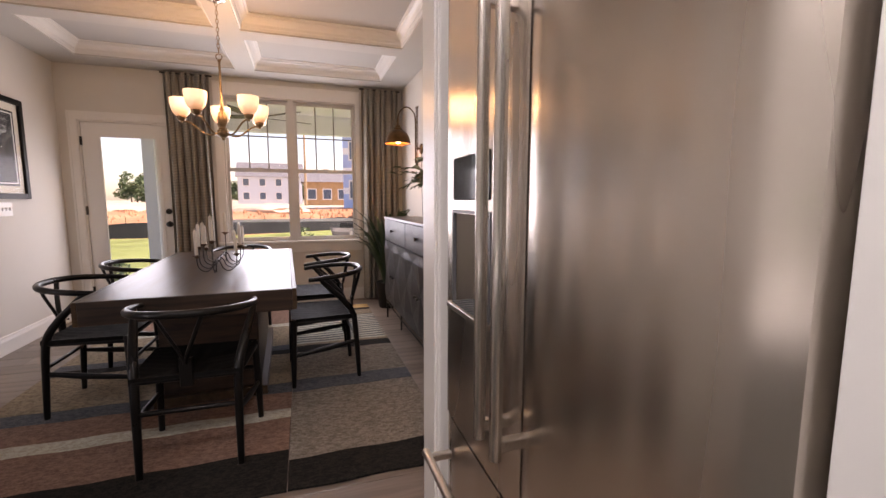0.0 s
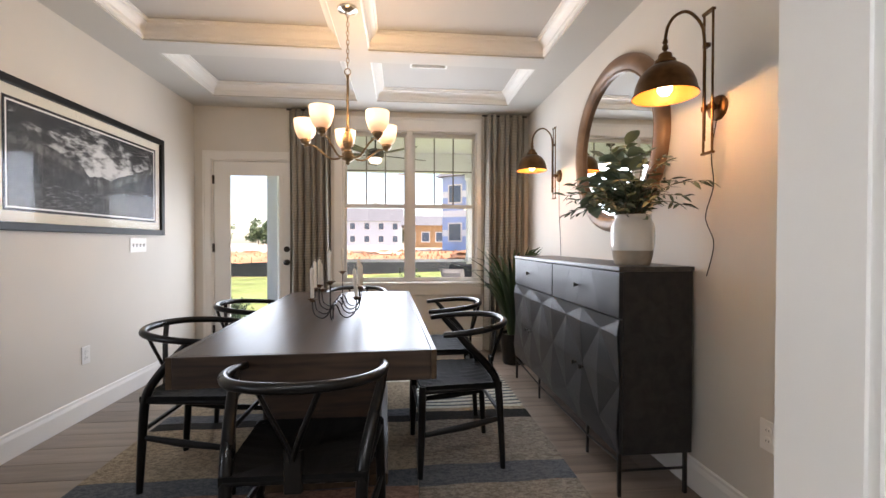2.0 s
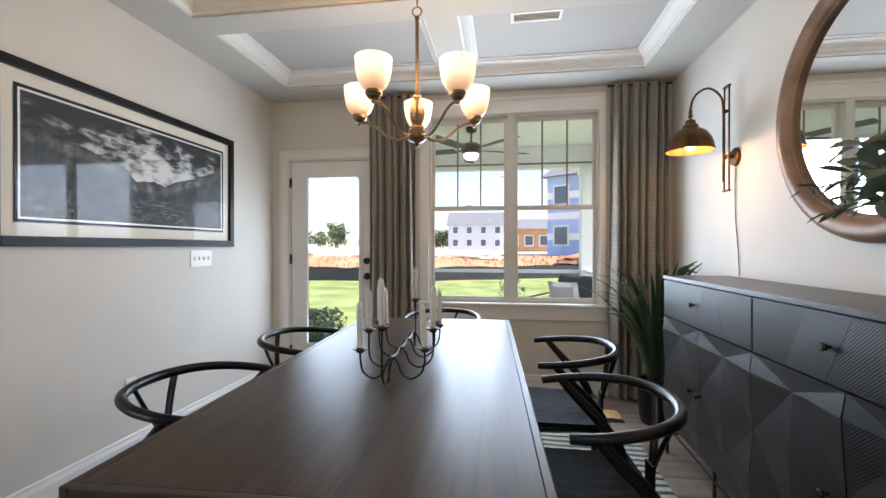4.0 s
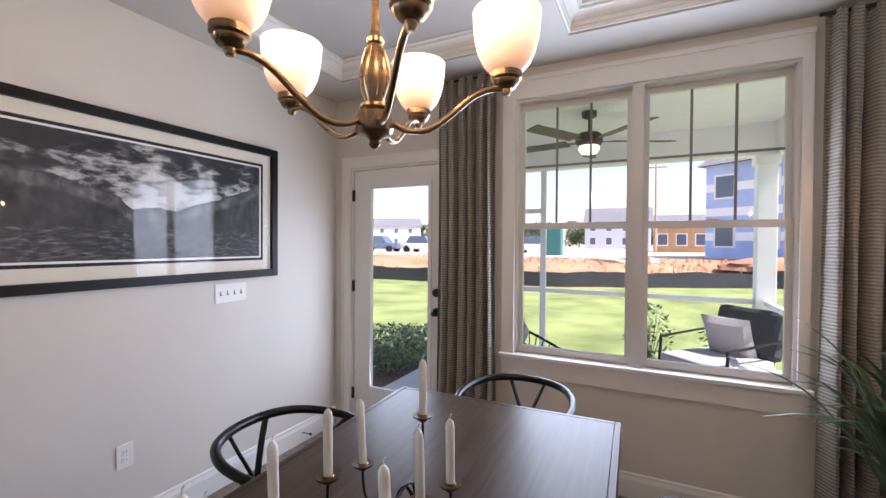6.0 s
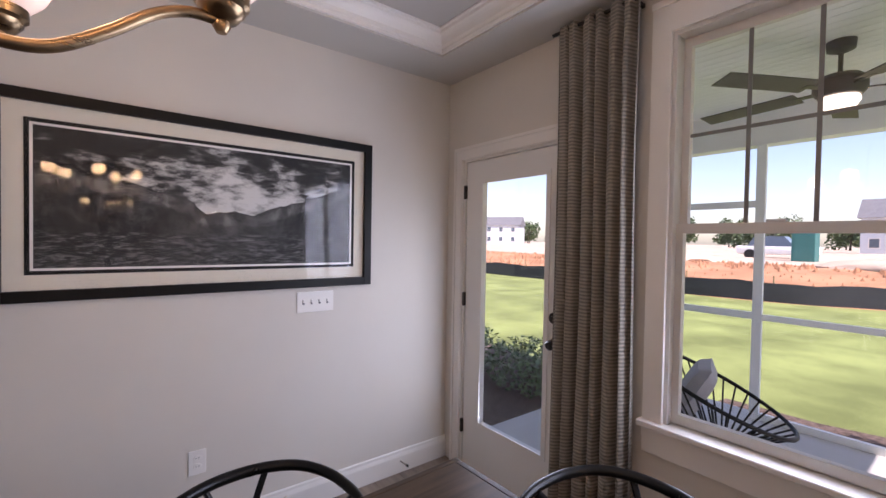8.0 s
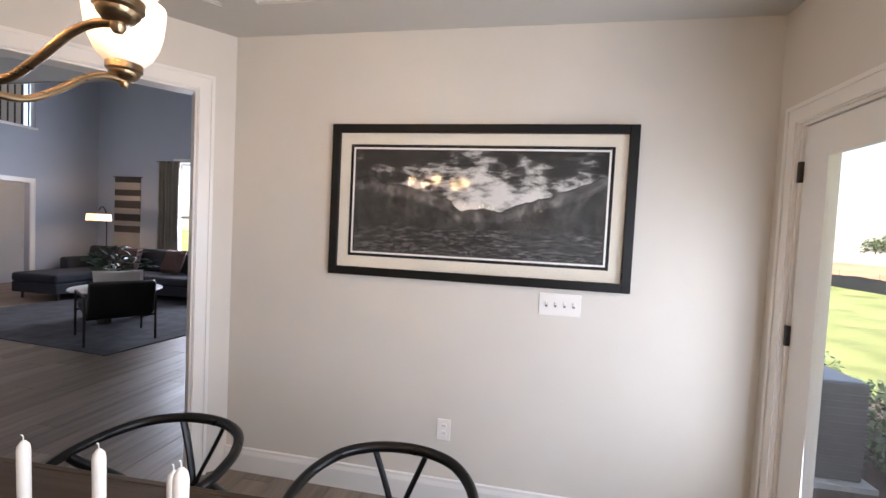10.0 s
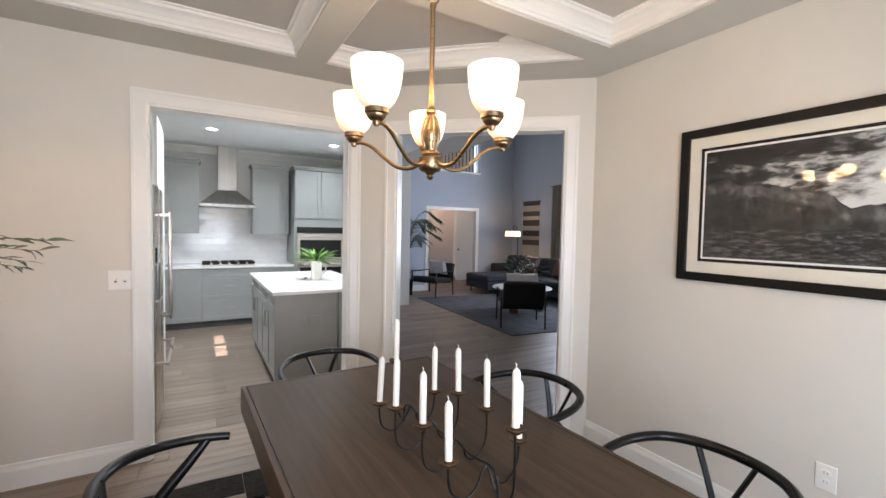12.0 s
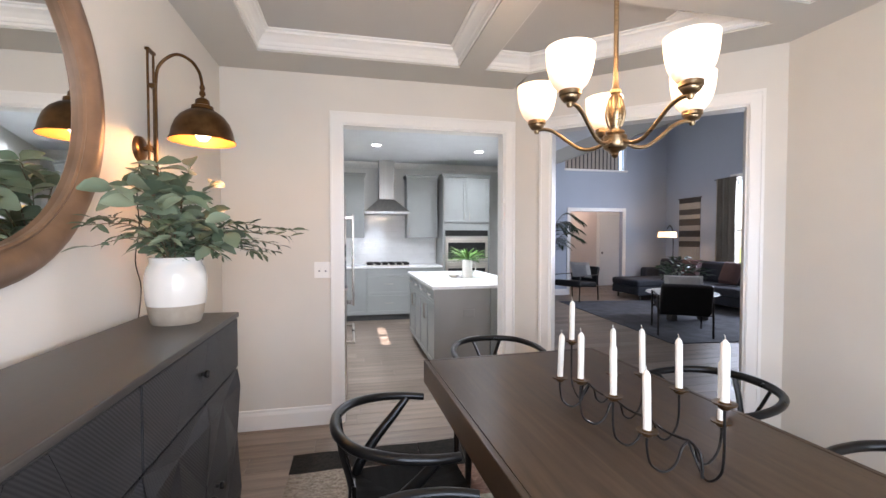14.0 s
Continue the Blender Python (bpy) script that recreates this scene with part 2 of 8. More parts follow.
BRONZE = material("aged_bronze", (0.115, 0.062, 0.026), 0.36, 0.95, vary=0.35, scale=18, bump=0.1)
BRASSIN = material("brass_inside", (0.42, 0.15, 0.03), 0.5, 0.2, vary=0.1, scale=20)
BRUSHBRASS = material("antique_brass", (0.30, 0.205, 0.115), 0.3, 1.0, vary=0.2, scale=30, stretch=(1, 1, 6))
NICKEL = material("satin_nickel", (0.42, 0.38, 0.33), 0.3, 1.0, vary=0.1, scale=30)
CHROME = material("polished_metal", (0.6, 0.57, 0.52), 0.15, 1.0, vary=0.05)
STEEL = material("brushed_stainless", (0.60, 0.55, 0.50), 0.30, 1.0, vary=0.06, scale=3.0, stretch=(1, 1, 0.05), bump=0.03, bump_scale=300)
HOODSTEEL = material("dull_stainless", (0.40, 0.39, 0.37), 0.36, 1.0, vary=0.10, scale=3.0, stretch=(6, 6, 0.3), bump=0.03, bump_scale=300)
BLACKGLOSS = material("black_gloss_plastic", (0.006, 0.006, 0.007), 0.08, vary=0.1, spec=0.25)
DARKPLASTIC = material("grey_plastic", (0.10, 0.10, 0.105), 0.35, vary=0.1)
PLATE = material("white_plastic", (0.82, 0.80, 0.76), 0.35, vary=0.02)
st_n, st_l = STEEL.node_tree.nodes, STEEL.node_tree.links
st_t = st_n.new("ShaderNodeTangent")
st_t.direction_type, st_t.axis = "RADIAL", "Z"
st_n["Principled BSDF"].inputs["Anisotropic"].default_value = 0.75
st_l.new(st_t.outputs[0], st_n["Principled BSDF"].inputs["Tangent"])
FRIDGESTEEL = material("wavy_brushed_stainless", (0.60, 0.535, 0.475), 0.27, 1.0, vary=0.10, scale=2.0, stretch=(1, 1, 0.10), rough_vary=0.06)
fs_n, fs_l = FRIDGESTEEL.node_tree.nodes, FRIDGESTEEL.node_tree.links
fs_co, fs_mp, fs_no, fs_bp, fs_t = fs_n.new("ShaderNodeTexCoord"), fs_n.new("ShaderNodeMapping"), fs_n.new("ShaderNodeTexNoise"), fs_n.new("ShaderNodeBump"), fs_n.new("ShaderNodeTangent")
fs_mp.inputs["Scale"].default_value = (1, 1, 0.045)
fs_no.inputs["Scale"].default_value, fs_no.inputs["Detail"].default_value = 7.0, 1.0
fs_bp.inputs["Strength"].default_value, fs_bp.inputs["Distance"].default_value = 1.0, 0.011
fs_t.direction_type, fs_t.axis = "RADIAL", "Z"
fs_n["Principled BSDF"].inputs["Anisotropic"].default_value = 0.6
fs_l.new(fs_co.outputs["Object"], fs_mp.inputs[0]), fs_l.new(fs_mp.outputs[0], fs_no.inputs["Vector"]), fs_l.new(fs_no.outputs[0], fs_bp.inputs["Height"])
fs_l.new(fs_bp.outputs[0], fs_n["Principled BSDF"].inputs["Normal"]), fs_l.new(fs_t.outputs[0], fs_n["Principled BSDF"].inputs["Tangent"])
MUNTIN = material("taupe_grille_bar", (0.20, 0.19, 0.175), 0.5, vary=0.05)
GLASS = clear_glass("window_glass")
PICGLASS = clear_glass("picture_glass", gloss=0.014, rim=0.05)
# grooved black wood: each piece has its grooves one way or the other
CARVED = wood("carved_sideboard_wood", (0.009, 0.0085, 0.009), (0.025, 0.0235, 0.024), 0.42, (9, 1, 9), 2.0, bump=0.3, spec=0.45)
cv_n, cv_l = CARVED.node_tree.nodes, CARVED.node_tree.links
cv_co, cv_geo, cv_info, cv_sum, cv_fr = cv_n.new("ShaderNodeTexCoord"), cv_n.new("ShaderNodeNewGeometry"), cv_n.new("ShaderNodeObjectInfo"), cv_n.new("ShaderNodeMath"), cv_n.new("ShaderNodeMath")
cv_fr.operation = "FRACT"
cv_l.new(cv_geo.outputs["Random Per Island"], cv_sum.inputs[0]), cv_l.new(cv_info.outputs["Random"], cv_sum.inputs[1]), cv_l.new(cv_sum.outputs[0], cv_fr.inputs[0])
cv_sep, cv_way, cv_pos, cv_sin = cv_n.new("ShaderNodeSeparateXYZ"), cv_n.new("ShaderNodeMath"), cv_n.new("ShaderNodeMath"), cv_n.new("ShaderNodeMath")
cv_way.operation, cv_pos.operation, cv_sin.operation = "ROUND", "MULTIPLY_ADD", "SINE"
cv_sgn, cv_mul = cv_n.new("ShaderNodeMath"), cv_n.new("ShaderNodeMath")
cv_sgn.operation, cv_mul.operation = "MULTIPLY_ADD", "MULTIPLY"
cv_l.new(cv_co.outputs["Object"], cv_sep.inputs[0]), cv_l.new(cv_fr.outputs[0], cv_way.inputs[0]), cv_l.new(cv_way.outputs[0], cv_sgn.inputs[0])
cv_sgn.inputs[1].default_value, cv_sgn.inputs[2].default_value = 2.2, -1.1
cv_l.new(cv_sep.outputs[2], cv_pos.inputs[0]), cv_l.new(cv_sgn.outputs[0], cv_pos.inputs[1]), cv_l.new(cv_sep.outputs[1], cv_pos.inputs[2])
cv_mul.inputs[1].default_value = 520.0
cv_l.new(cv_pos.outputs[0], cv_mul.inputs[0]), cv_l.new(cv_mul.outputs[0], cv_sin.inputs[0])
cv_bp = cv_n.new("ShaderNodeBump")
cv_bp.inputs["Strength"].default_value, cv_bp.inputs["Distance"].default_value = 0.25, 0.0008
cv_l.new(cv_sin.outputs[0], cv_bp.inputs["Height"]), cv_l.new(cv_bp.outputs[0], cv_n["Principled BSDF"].inputs["Normal"])
cv_mix, cv_add = next(x for x in cv_n if x.bl_idname == "ShaderNodeMix"), cv_n.new("ShaderNodeMath")
cv_add.operation = "MULTIPLY_ADD"
cv_add.inputs[1].default_value = 0.2
cv_l.new(cv_fr.outputs[0], cv_add.inputs[0]), cv_l.new(cv_mix.inputs[0].links[0].from_socket, cv_add.inputs[2])
cv_l.new(cv_add.outputs[0], cv_mix.inputs[0])
# ---- more materials: fabrics, print, foliage ----
def ribbed_fabric(name, colour, rib=(0, 0, 95.0), rough=0.9, depth=0.5, dark=0.62):
    """Woven cloth with fine ribs across one way, in metres."""
    m = material(name, colour, rough, vary=0.12, scale=3.0, bump=0.0, bump_scale=400, spec=0.15)
    n, l = m.node_tree.nodes, m.node_tree.links
    co = next(x for x in n if x.bl_idname == "ShaderNodeTexCoord")
    mp, wv = n.new("ShaderNodeMapping"), n.new("ShaderNodeTexWave")
    mp.inputs["Scale"].default_value = [max(v, 0.001) for v in rib]
    wv.bands_direction = "DIAGONAL"
    wv.inputs["Scale"].default_value, wv.inputs["Distortion"].default_value, wv.inputs["Detail"].default_value, wv.inputs["Detail Scale"].default_value = 1.0, 0.9, 2.0, 2.0
    l.new(co.outputs["Object"], mp.inputs[0]), l.new(mp.outputs[0], wv.inputs["Vector"])
    b = n["Principled BSDF"]
    src = b.inputs["Base Color"].links[0].from_socket
    mul = n.new("ShaderNodeMix")
    mul.data_type, mul.blend_type = "RGBA", "MULTIPLY"
    mul.inputs[0].default_value = 1.0
    cr = n.new("ShaderNodeMapRange")
    cr.inputs[3].default_value = dark
    l.new(wv.outputs["Fac"], cr.inputs[0])
    l.new(src, mul.inputs[6]), l.new(cr.outputs[0], mul.inputs[7])
    l.new(mul.outputs[2], b.inputs["Base Color"])
    bp = n.new("ShaderNodeBump")
    bp.inputs["Strength"].default_value, bp.inputs["Distance"].default_value = depth, 0.003
    l.new(wv.outputs["Fac"], bp.inputs["Height"]), l.new(bp.outputs[0], b.inputs["Normal"])
    b.inputs["Sheen Weight"].default_value = 0.15
    return m


def rug_wool(name, colour, other, fine=115.0):
    m = material(name, colour, 0.95, vary=0.2, scale=38.0, fine=2.4, bump=1.0, bump_scale=fine, stretch=(1, 1.8, 1), spec=0.1)
    mix = next(x for x in m.node_tree.nodes if x.bl_idname == "ShaderNodeMix")
    mix.inputs[6].default_value, mix.inputs[7].default_value = (*colour, 1), (*other, 1)
    return m


def landscape_print():
    """A black and white print: clouds over a line of flat hills and a dark plain."""
    m = bpy.data.materials.new("landscape_print")
    m.use_nodes = True
    n, l = m.node_tree.nodes, m.node_tree.links
    b = n["Principled BSDF"]
    b.inputs["Roughness"].default_value = 0.6
    co, sep = n.new("ShaderNodeTexCoord"), n.new("ShaderNodeSeparateXYZ")
    l.new(co.outputs["Object"], sep.inputs[0])

    def noise_at(scale, stretch, detail=5.0, off=(0, 0, 0), rough=0.6):
        mp, t = n.new("ShaderNodeMapping"), n.new("ShaderNodeTexNoise")
        mp.inputs["Scale"].default_value, mp.inputs["Location"].default_value = stretch, off
        t.inputs["Scale"].default_value, t.inputs["Detail"].default_value, t.inputs["Roughness"].default_value = scale, detail, rough
        l.new(co.outputs["Object"], mp.inputs[0]), l.new(mp.outputs[0], t.inputs["Vector"])
        return t.outputs[0]

    def calc(op, a, c, d=None):
        q = n.new("ShaderNodeMath")
        q.operation = op
        for k, v in enumerate((a, c, d)):
            if v is None:
                continue
            if isinstance(v, (int, float)):
                q.inputs[k].default_value = v
            else:
                l.new(v, q.inputs[k])
        return q.outputs[0]

    def ramp(value, stops):
        r = n.new("ShaderNodeValToRGB")
        while len(r.color_ramp.elements) < len(stops):
            r.color_ramp.elements.new(0.5)
        for e, (p, g) in zip(r.color_ramp.elements, stops):
            e.position, e.color = p, (g, g, g * 0.97, 1)
        l.new(value, r.inputs[0])
        return r.outputs[0]

    def mixed(f, a, c):
        x = n.new("ShaderNodeMix")
        x.data_type = "RGBA"
        l.new(f, x.inputs[0]), l.new(a, x.inputs[6]), l.new(c, x.inputs[7])
        return x.outputs[2]

    u = calc("MULTIPLY_ADD", sep.outputs[1], 1 / 1.35, 0.5)
    w = calc("MULTIPLY_ADD", sep.outputs[2], 1 / 0.572, 0.5)
    # streaked clouds, palest over the valley, torn and dark along the top
    glow = ramp(u, [(0.0, 0.02), (0.20, 0.04), (0.45, 0.12), (0.62, 0.15), (0.85, 0.05), (1.0, 0.0)])
    clouds = calc("ADD", noise_at(5.2, (1, 1.0, 2.6), 10.0, (0, 0.3, 0.2), 0.68), glow)
    clouds = calc("SUBTRACT", clouds, calc("MULTIPLY", calc("MAXIMUM", calc("SUBTRACT", w, 0.66), 0), 0.45))
    sky_c = ramp(clouds, [(0.46, 0.006), (0.52, 0.06), (0.565, 0.28), (0.67, 0.62)])
    # a mesa falls to low hills; a cliff climbs at the far end
    edge = ramp(u, [(0.0, 0.69), (0.08, 0.75), (0.13, 0.67), (0.22, 0.66), (0.30, 0.60), (0.40, 0.54), (0.42, 0.49), (0.45, 0.43), (0.54, 0.47), (0.60, 0.43), (0.66, 0.50), (0.80, 0.60), (0.92, 0.71), (1.0, 0.80)])
    top = calc("ADD", edge, calc("MULTIPLY", calc("SUBTRACT", noise_at(14.0, (0, 1, 0), 4.0), 0.5), 0.06))
    hill_f = calc("GREATER_THAN", top, w)
    face = ramp(calc("SUBTRACT", top, w), [(0.0, 0.012), (0.015, 0.06), (0.09, 0.11), (0.13, 0.035), (0.20, 0.030), (0.40, 0.022)])
    crag = ramp(noise_at(9.0, (1, 1.6, 1.2), 9.0, (0, 0, 0), 0.72), [(0.36, 0.12), (0.50, 0.8), (0.62, 2.0)])
    lit = n.new("ShaderNodeMix")
    lit.data_type, lit.blend_type = "RGBA", "MULTIPLY"
    lit.inputs[0].default_value = 1.0
    l.new(face, lit.inputs[6]), l.new(crag, lit.inputs[7])
    plain_f = calc("LESS_THAN", w, calc("MULTIPLY_ADD", noise_at(5.0, (0, 1, 0), 2.0), 0.05, 0.24))
    plain_c = ramp(noise_at(30.0, (1, 0.7, 3.2), 8.0, (0, 0, 0.3), 0.75), [(0.40, 0.008), (0.53, 0.028), (0.62, 0.16)])
    l.new(mixed(plain_f, mixed(hill_f, sky_c, lit.outputs[2]), plain_c), b.inputs["Base Color"])
    return m


def leaf_mat(name, colour, other, rough=0.45):
    m = material(name, colour, rough, vary=0.2, scale=20, spec=0.4, per_object=0.0)
    n, l = m.node_tree.nodes, m.node_tree.links
    mix = next(x for x in n if x.bl_idname == "ShaderNodeMix")
    mix.inputs[6].default_value, mix.inputs[7].default_value = (*colour, 1), (*other, 1)
    info = n.new("ShaderNodeObjectInfo")
    geo = n.new("ShaderNodeNewGeometry")
    add = n.new("ShaderNodeMath")
    add.operation = "FRACT"
    s = n.new("ShaderNodeMath")
    l.new(info.outputs["Random"], s.inputs[0]), l.new(geo.outputs["Random Per Island"], s.inputs[1])
    l.new(s.outputs[0], add.inputs[0])
    l.new(add.outputs[0], mix.inputs[0])
    b = n["Principled BSDF"]
    b.inputs["Subsurface Weight"].default_value = 0.0
    return m


CURTAIN = ribbed_fabric("curtain_cloth", (0.335, 0.302, 0.252), (1.2, 1.2, 38.0), depth=0.8, dark=0.55)
PRINT = landscape_print()
MATBOARD = material("mat_board", (0.74, 0.69, 0.58), 0.8, vary=0.02)
BLACKFRAME = material("black_frame_wood", (0.006, 0.0055, 0.005), 0.42, vary=0.2, scale=12, bump=0.08, spec=0.25)
MIRROR = material("mirror_glass", (0.86, 0.88, 0.87), 0.015, 1.0, vary=0.0, rough_vary=0.0)
MIRRORFRAME = material("bronzed_wood_frame", (0.20, 0.115, 0.066), 0.42, 0.25, vary=0.25, scale=9, bump=0.2, bump_scale=60)
CERAMIC = material("white_glaze", (0.76, 0.73, 0.67), 0.14, vary=0.03, scale=5, coat=0.3)
RAWCLAY = material("raw_clay", (0.34, 0.29, 0.23), 0.85, vary=0.12, scale=22, bump=0.4)
EUCALYPTUS = leaf_mat("eucalyptus_leaf", (0.085, 0.125, 0.075), (0.25, 0.30, 0.20), 0.42)
OLIVE = leaf_mat("olive_leaf", (0.030, 0.052, 0.026), (0.10, 0.13, 0.075), 0.4)
STEM = material("twig_bark", (0.14, 0.10, 0.06), 0.7, vary=0.2)
BLADE = leaf_mat("blade_leaf", (0.022, 0.045, 0.022), (0.06, 0.095, 0.04), 0.4)
PALM = leaf_mat("palm_leaf", (0.012, 0.03, 0.018), (0.03, 0.06, 0.03), 0.45)
FERN = leaf_mat("fern_leaf", (0.05, 0.14, 0.02), (0.14, 0.28, 0.05), 0.5)
WAX = material("candle_wax", (0.84, 0.79, 0.70), 0.38, vary=0.02, scale=10, spec=0.4)
WICK = material("wick_cord", (0.70, 0.66, 0.58), 0.8, vary=0.1)
CUP = material("bronze_cup", (0.13, 0.075, 0.035), 0.33, 0.9, vary=0.3, scale=30)
SHADE = glowing("glow_graded_lit_glass", (1.0, 0.66, 0.33), 1.0)
# bulb's glow painted into the emission: dim orange below, pale and bright above
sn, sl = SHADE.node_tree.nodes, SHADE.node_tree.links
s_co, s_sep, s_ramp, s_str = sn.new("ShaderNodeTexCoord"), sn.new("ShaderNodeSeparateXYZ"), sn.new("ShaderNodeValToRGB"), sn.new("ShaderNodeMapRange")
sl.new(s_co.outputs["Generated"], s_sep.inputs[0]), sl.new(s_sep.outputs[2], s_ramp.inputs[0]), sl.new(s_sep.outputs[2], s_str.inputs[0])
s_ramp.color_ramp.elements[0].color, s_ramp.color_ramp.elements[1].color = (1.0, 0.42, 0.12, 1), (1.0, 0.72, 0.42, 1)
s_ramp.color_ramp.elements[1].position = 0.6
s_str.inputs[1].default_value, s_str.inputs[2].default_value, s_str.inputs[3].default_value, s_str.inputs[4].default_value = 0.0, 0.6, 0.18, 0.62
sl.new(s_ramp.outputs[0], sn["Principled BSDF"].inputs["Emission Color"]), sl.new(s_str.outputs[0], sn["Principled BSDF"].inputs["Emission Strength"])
BULB = glowing("lit_bulb", (1.0, 0.72, 0.42), 6.0)
RUGBLACK = rug_wool("rug_black", (0.012, 0.011, 0.010), (0.030, 0.026, 0.022))
RUGGREY = rug_wool("rug_grey", (0.136, 0.113, 0.089), (0.304, 0.264, 0.217))
RUGRUST = rug_wool("rug_rust", (0.161, 0.093, 0.067), (0.304, 0.192, 0.145))
RUGTAN = rug_wool("rug_tan", (0.176, 0.136, 0.093), (0.384, 0.304, 0.217))
RUGBLUE = rug_wool("rug_blue", (0.061, 0.067, 0.077), (0.136, 0.141, 0.147))
RUGCREAM = rug_wool("rug_cream", (0.384, 0.336, 0.264), (0.576, 0.576, 0.481))
RUGOCHRE = rug_wool("rug_ochre", (0.445, 0.267, 0.111), (0.800, 0.533, 0.245))
# ---- materials of the kitchen, the living room and outdoors ----
KWALL = material("kitchen_wall_paint", (0.66, 0.65, 0.62), 0.75, vary=0.02, scale=2)
LWALL = material("grey_blue_wall_paint", (0.41, 0.45, 0.52), 0.75, vary=0.02, scale=2)
HALLWALL = material("pale_hall_paint", (0.66, 0.58, 0.53), 0.75, vary=0.02, scale=2)
CABINET = material("grey_cabinet_paint", (0.300, 0.312, 0.300), 0.38, vary=0.03, scale=4)
ISLANDPAINT = material("grey_island_paint", (0.270, 0.262, 0.250), 0.42, vary=0.04, scale=4)
QUARTZ = material("white_quartz", (0.80, 0.79, 0.78), 0.2, vary=0.03, scale=5)
TILE = material("white_glazed_tile", (0.80, 0.80, 0.79), 0.10, vary=0.03, per_object=0.3)
GROUT = material("pale_grout", (0.72, 0.72, 0.71), 0.9)
LOFTWALL = material("brown_loft_paint", (0.30, 0.25, 0.22), 0.8, vary=0.03, scale=2)
TOEKICK = material("dark_toe_kick", (0.09, 0.09, 0.09), 0.6)
OVENGLASS = material("black_oven_glass", (0.006, 0.006, 0.007), 0.05, vary=0.1)
SOFA = material("blue_grey_upholstery", (0.028, 0.031, 0.040), 0.9, vary=0.15, scale=20, bump=0.5, bump_scale=300)
PILLOW = material("pale_cushion_cloth", (0.52, 0.49, 0.46), 0.9, vary=0.08, scale=12, bump=0.4, bump_scale=300)
BROWNPILLOW = material("brown_cushion_cloth", (0.10, 0.055, 0.05), 0.9, vary=0.1)
LEATHER = material("black_leather", (0.007, 0.0065, 0.0065), 0.5, vary=0.2, scale=20, bump=0.2, spec=0.25)
LIVRUG = material("blue_grey_rug", (0.062, 0.064, 0.074), 0.95, vary=0.4, scale=5, fine=0.8, bump=0.8, bump_scale=200)
TAPESTRYD = rug_wool("tapestry_dark", (0.06, 0.055, 0.055), (0.10, 0.095, 0.09))
TAPESTRYL = rug_wool("tapestry_pale", (0.36, 0.33, 0.29), (0.48, 0.44, 0.39))
LAMPSHADE = glowing("lit_lamp_shade", (1.0, 0.60, 0.26), 0.9)
CANLIGHT = glowing("lit_ceiling_lens", (0.95, 0.97, 1.0), 8.0)
LAWN = material("lawn_grass", (0.20, 0.24, 0.085), 0.9, vary=0.35, scale=0.9, fine=0.9, bump=1.0, bump_scale=60, spec=0.1)
DIRT = material("red_clay", (0.42, 0.22, 0.125), 0.95, vary=0.25, scale=0.6, fine=0.8, bump=1.0, bump_scale=8, spec=0.1)
PALEDIRT = material("pale_ground", (0.50, 0.40, 0.31), 0.95, vary=0.2, scale=0.3, fine=0.6, bump=0.8, bump_scale=5, spec=0.1)
# mulch paled to stand for haze in the view through the door
MULCH = material("haze_paled_brown_mulch", (0.115, 0.085, 0.072), 0.95, vary=0.5, scale=25, fine=1.0, bump=1.0, bump_scale=70, spec=0.1)
CONCRETE = material("pale_concrete", (0.50, 0.49, 0.47), 0.8, vary=0.08, scale=4, bump=0.3, bump_scale=90)
SILT = material("black_fabric_fence", (0.022, 0.024, 0.028), 0.75, vary=0.25, scale=3)
PORCHWHITE = material("porch_white_paint", (0.86, 0.87, 0.87), 0.5, vary=0.03)
SIDING = material("pale_siding", (0.62, 0.65, 0.69), 0.7, vary=0.05)
HOUSEWRAP = material("blue_house_wrap", (0.40, 0.52, 0.78), 0.5, vary=0.2, scale=0.5)
OSB = material("bare_sheathing", (0.48, 0.29, 0.14), 0.85, vary=0.2, scale=2)
ROOF = material("grey_shingles", (0.16, 0.16, 0.17), 0.9, vary=0.2, scale=3)
FARGLASS = material("dark_house_window", (0.10, 0.13, 0.17), 0.1)
WOODPOST = material("bare_timber", (0.40, 0.28, 0.16), 0.8, vary=0.2)
# leaf greens lightened so the far trees look hazy; haze sits in the colour
HAZYTREELEAF = leaf_mat("haze_paled_tree_leaf", (0.050, 0.090, 0.036), (0.130, 0.175, 0.080), 0.6)
# shrub greens brightened too, the door's washed-out haze put into them
SHRUBLEAF = leaf_mat("haze_paled_shrub_leaf", (0.07, 0.12, 0.045), (0.18, 0.26, 0.11), 0.5)
BARK = material("tree_bark", (0.11, 0.085, 0.06), 0.9, vary=0.3)
CUSHION = material("outdoor_cushion", (0.37, 0.355, 0.37), 0.9, vary=0.06, scale=10, bump=0.4, bump_scale=250)
DARKCUSHION = material("dark_outdoor_cushion", (0.045, 0.047, 0.055), 0.9, vary=0.1)
TOILET = material("green_plastic", (0.03, 0.16, 0.15), 0.5)
FANWOOD = material("dark_fan_blade", (0.05, 0.04, 0.033), 0.5, vary=0.15)
VEHICLE = material("vehicle_paint", (0.10, 0.14, 0.22), 0.25, coat=0.5)
TYRE = material("black_tyre", (0.015, 0.015, 0.015), 0.85)
LAMPLENS = glowing("lit_lamp_lens", (1.0, 0.88, 0.70), 1.2)
# ---- the large structure ----
XL, XR, YB, YF, ZC, ZP = -2.125, 1.405, 3.226, 7.23, 2.595, 2.715
CA, CB = Vector((XL, 4.36)), Vector((-0.80, YB))  # the slanting wall's ends
CU = (CB - CA).normalized()
CN = Vector((-CU.y, CU.x))  # into the room
OUT = -CN
HEAD = 2.245


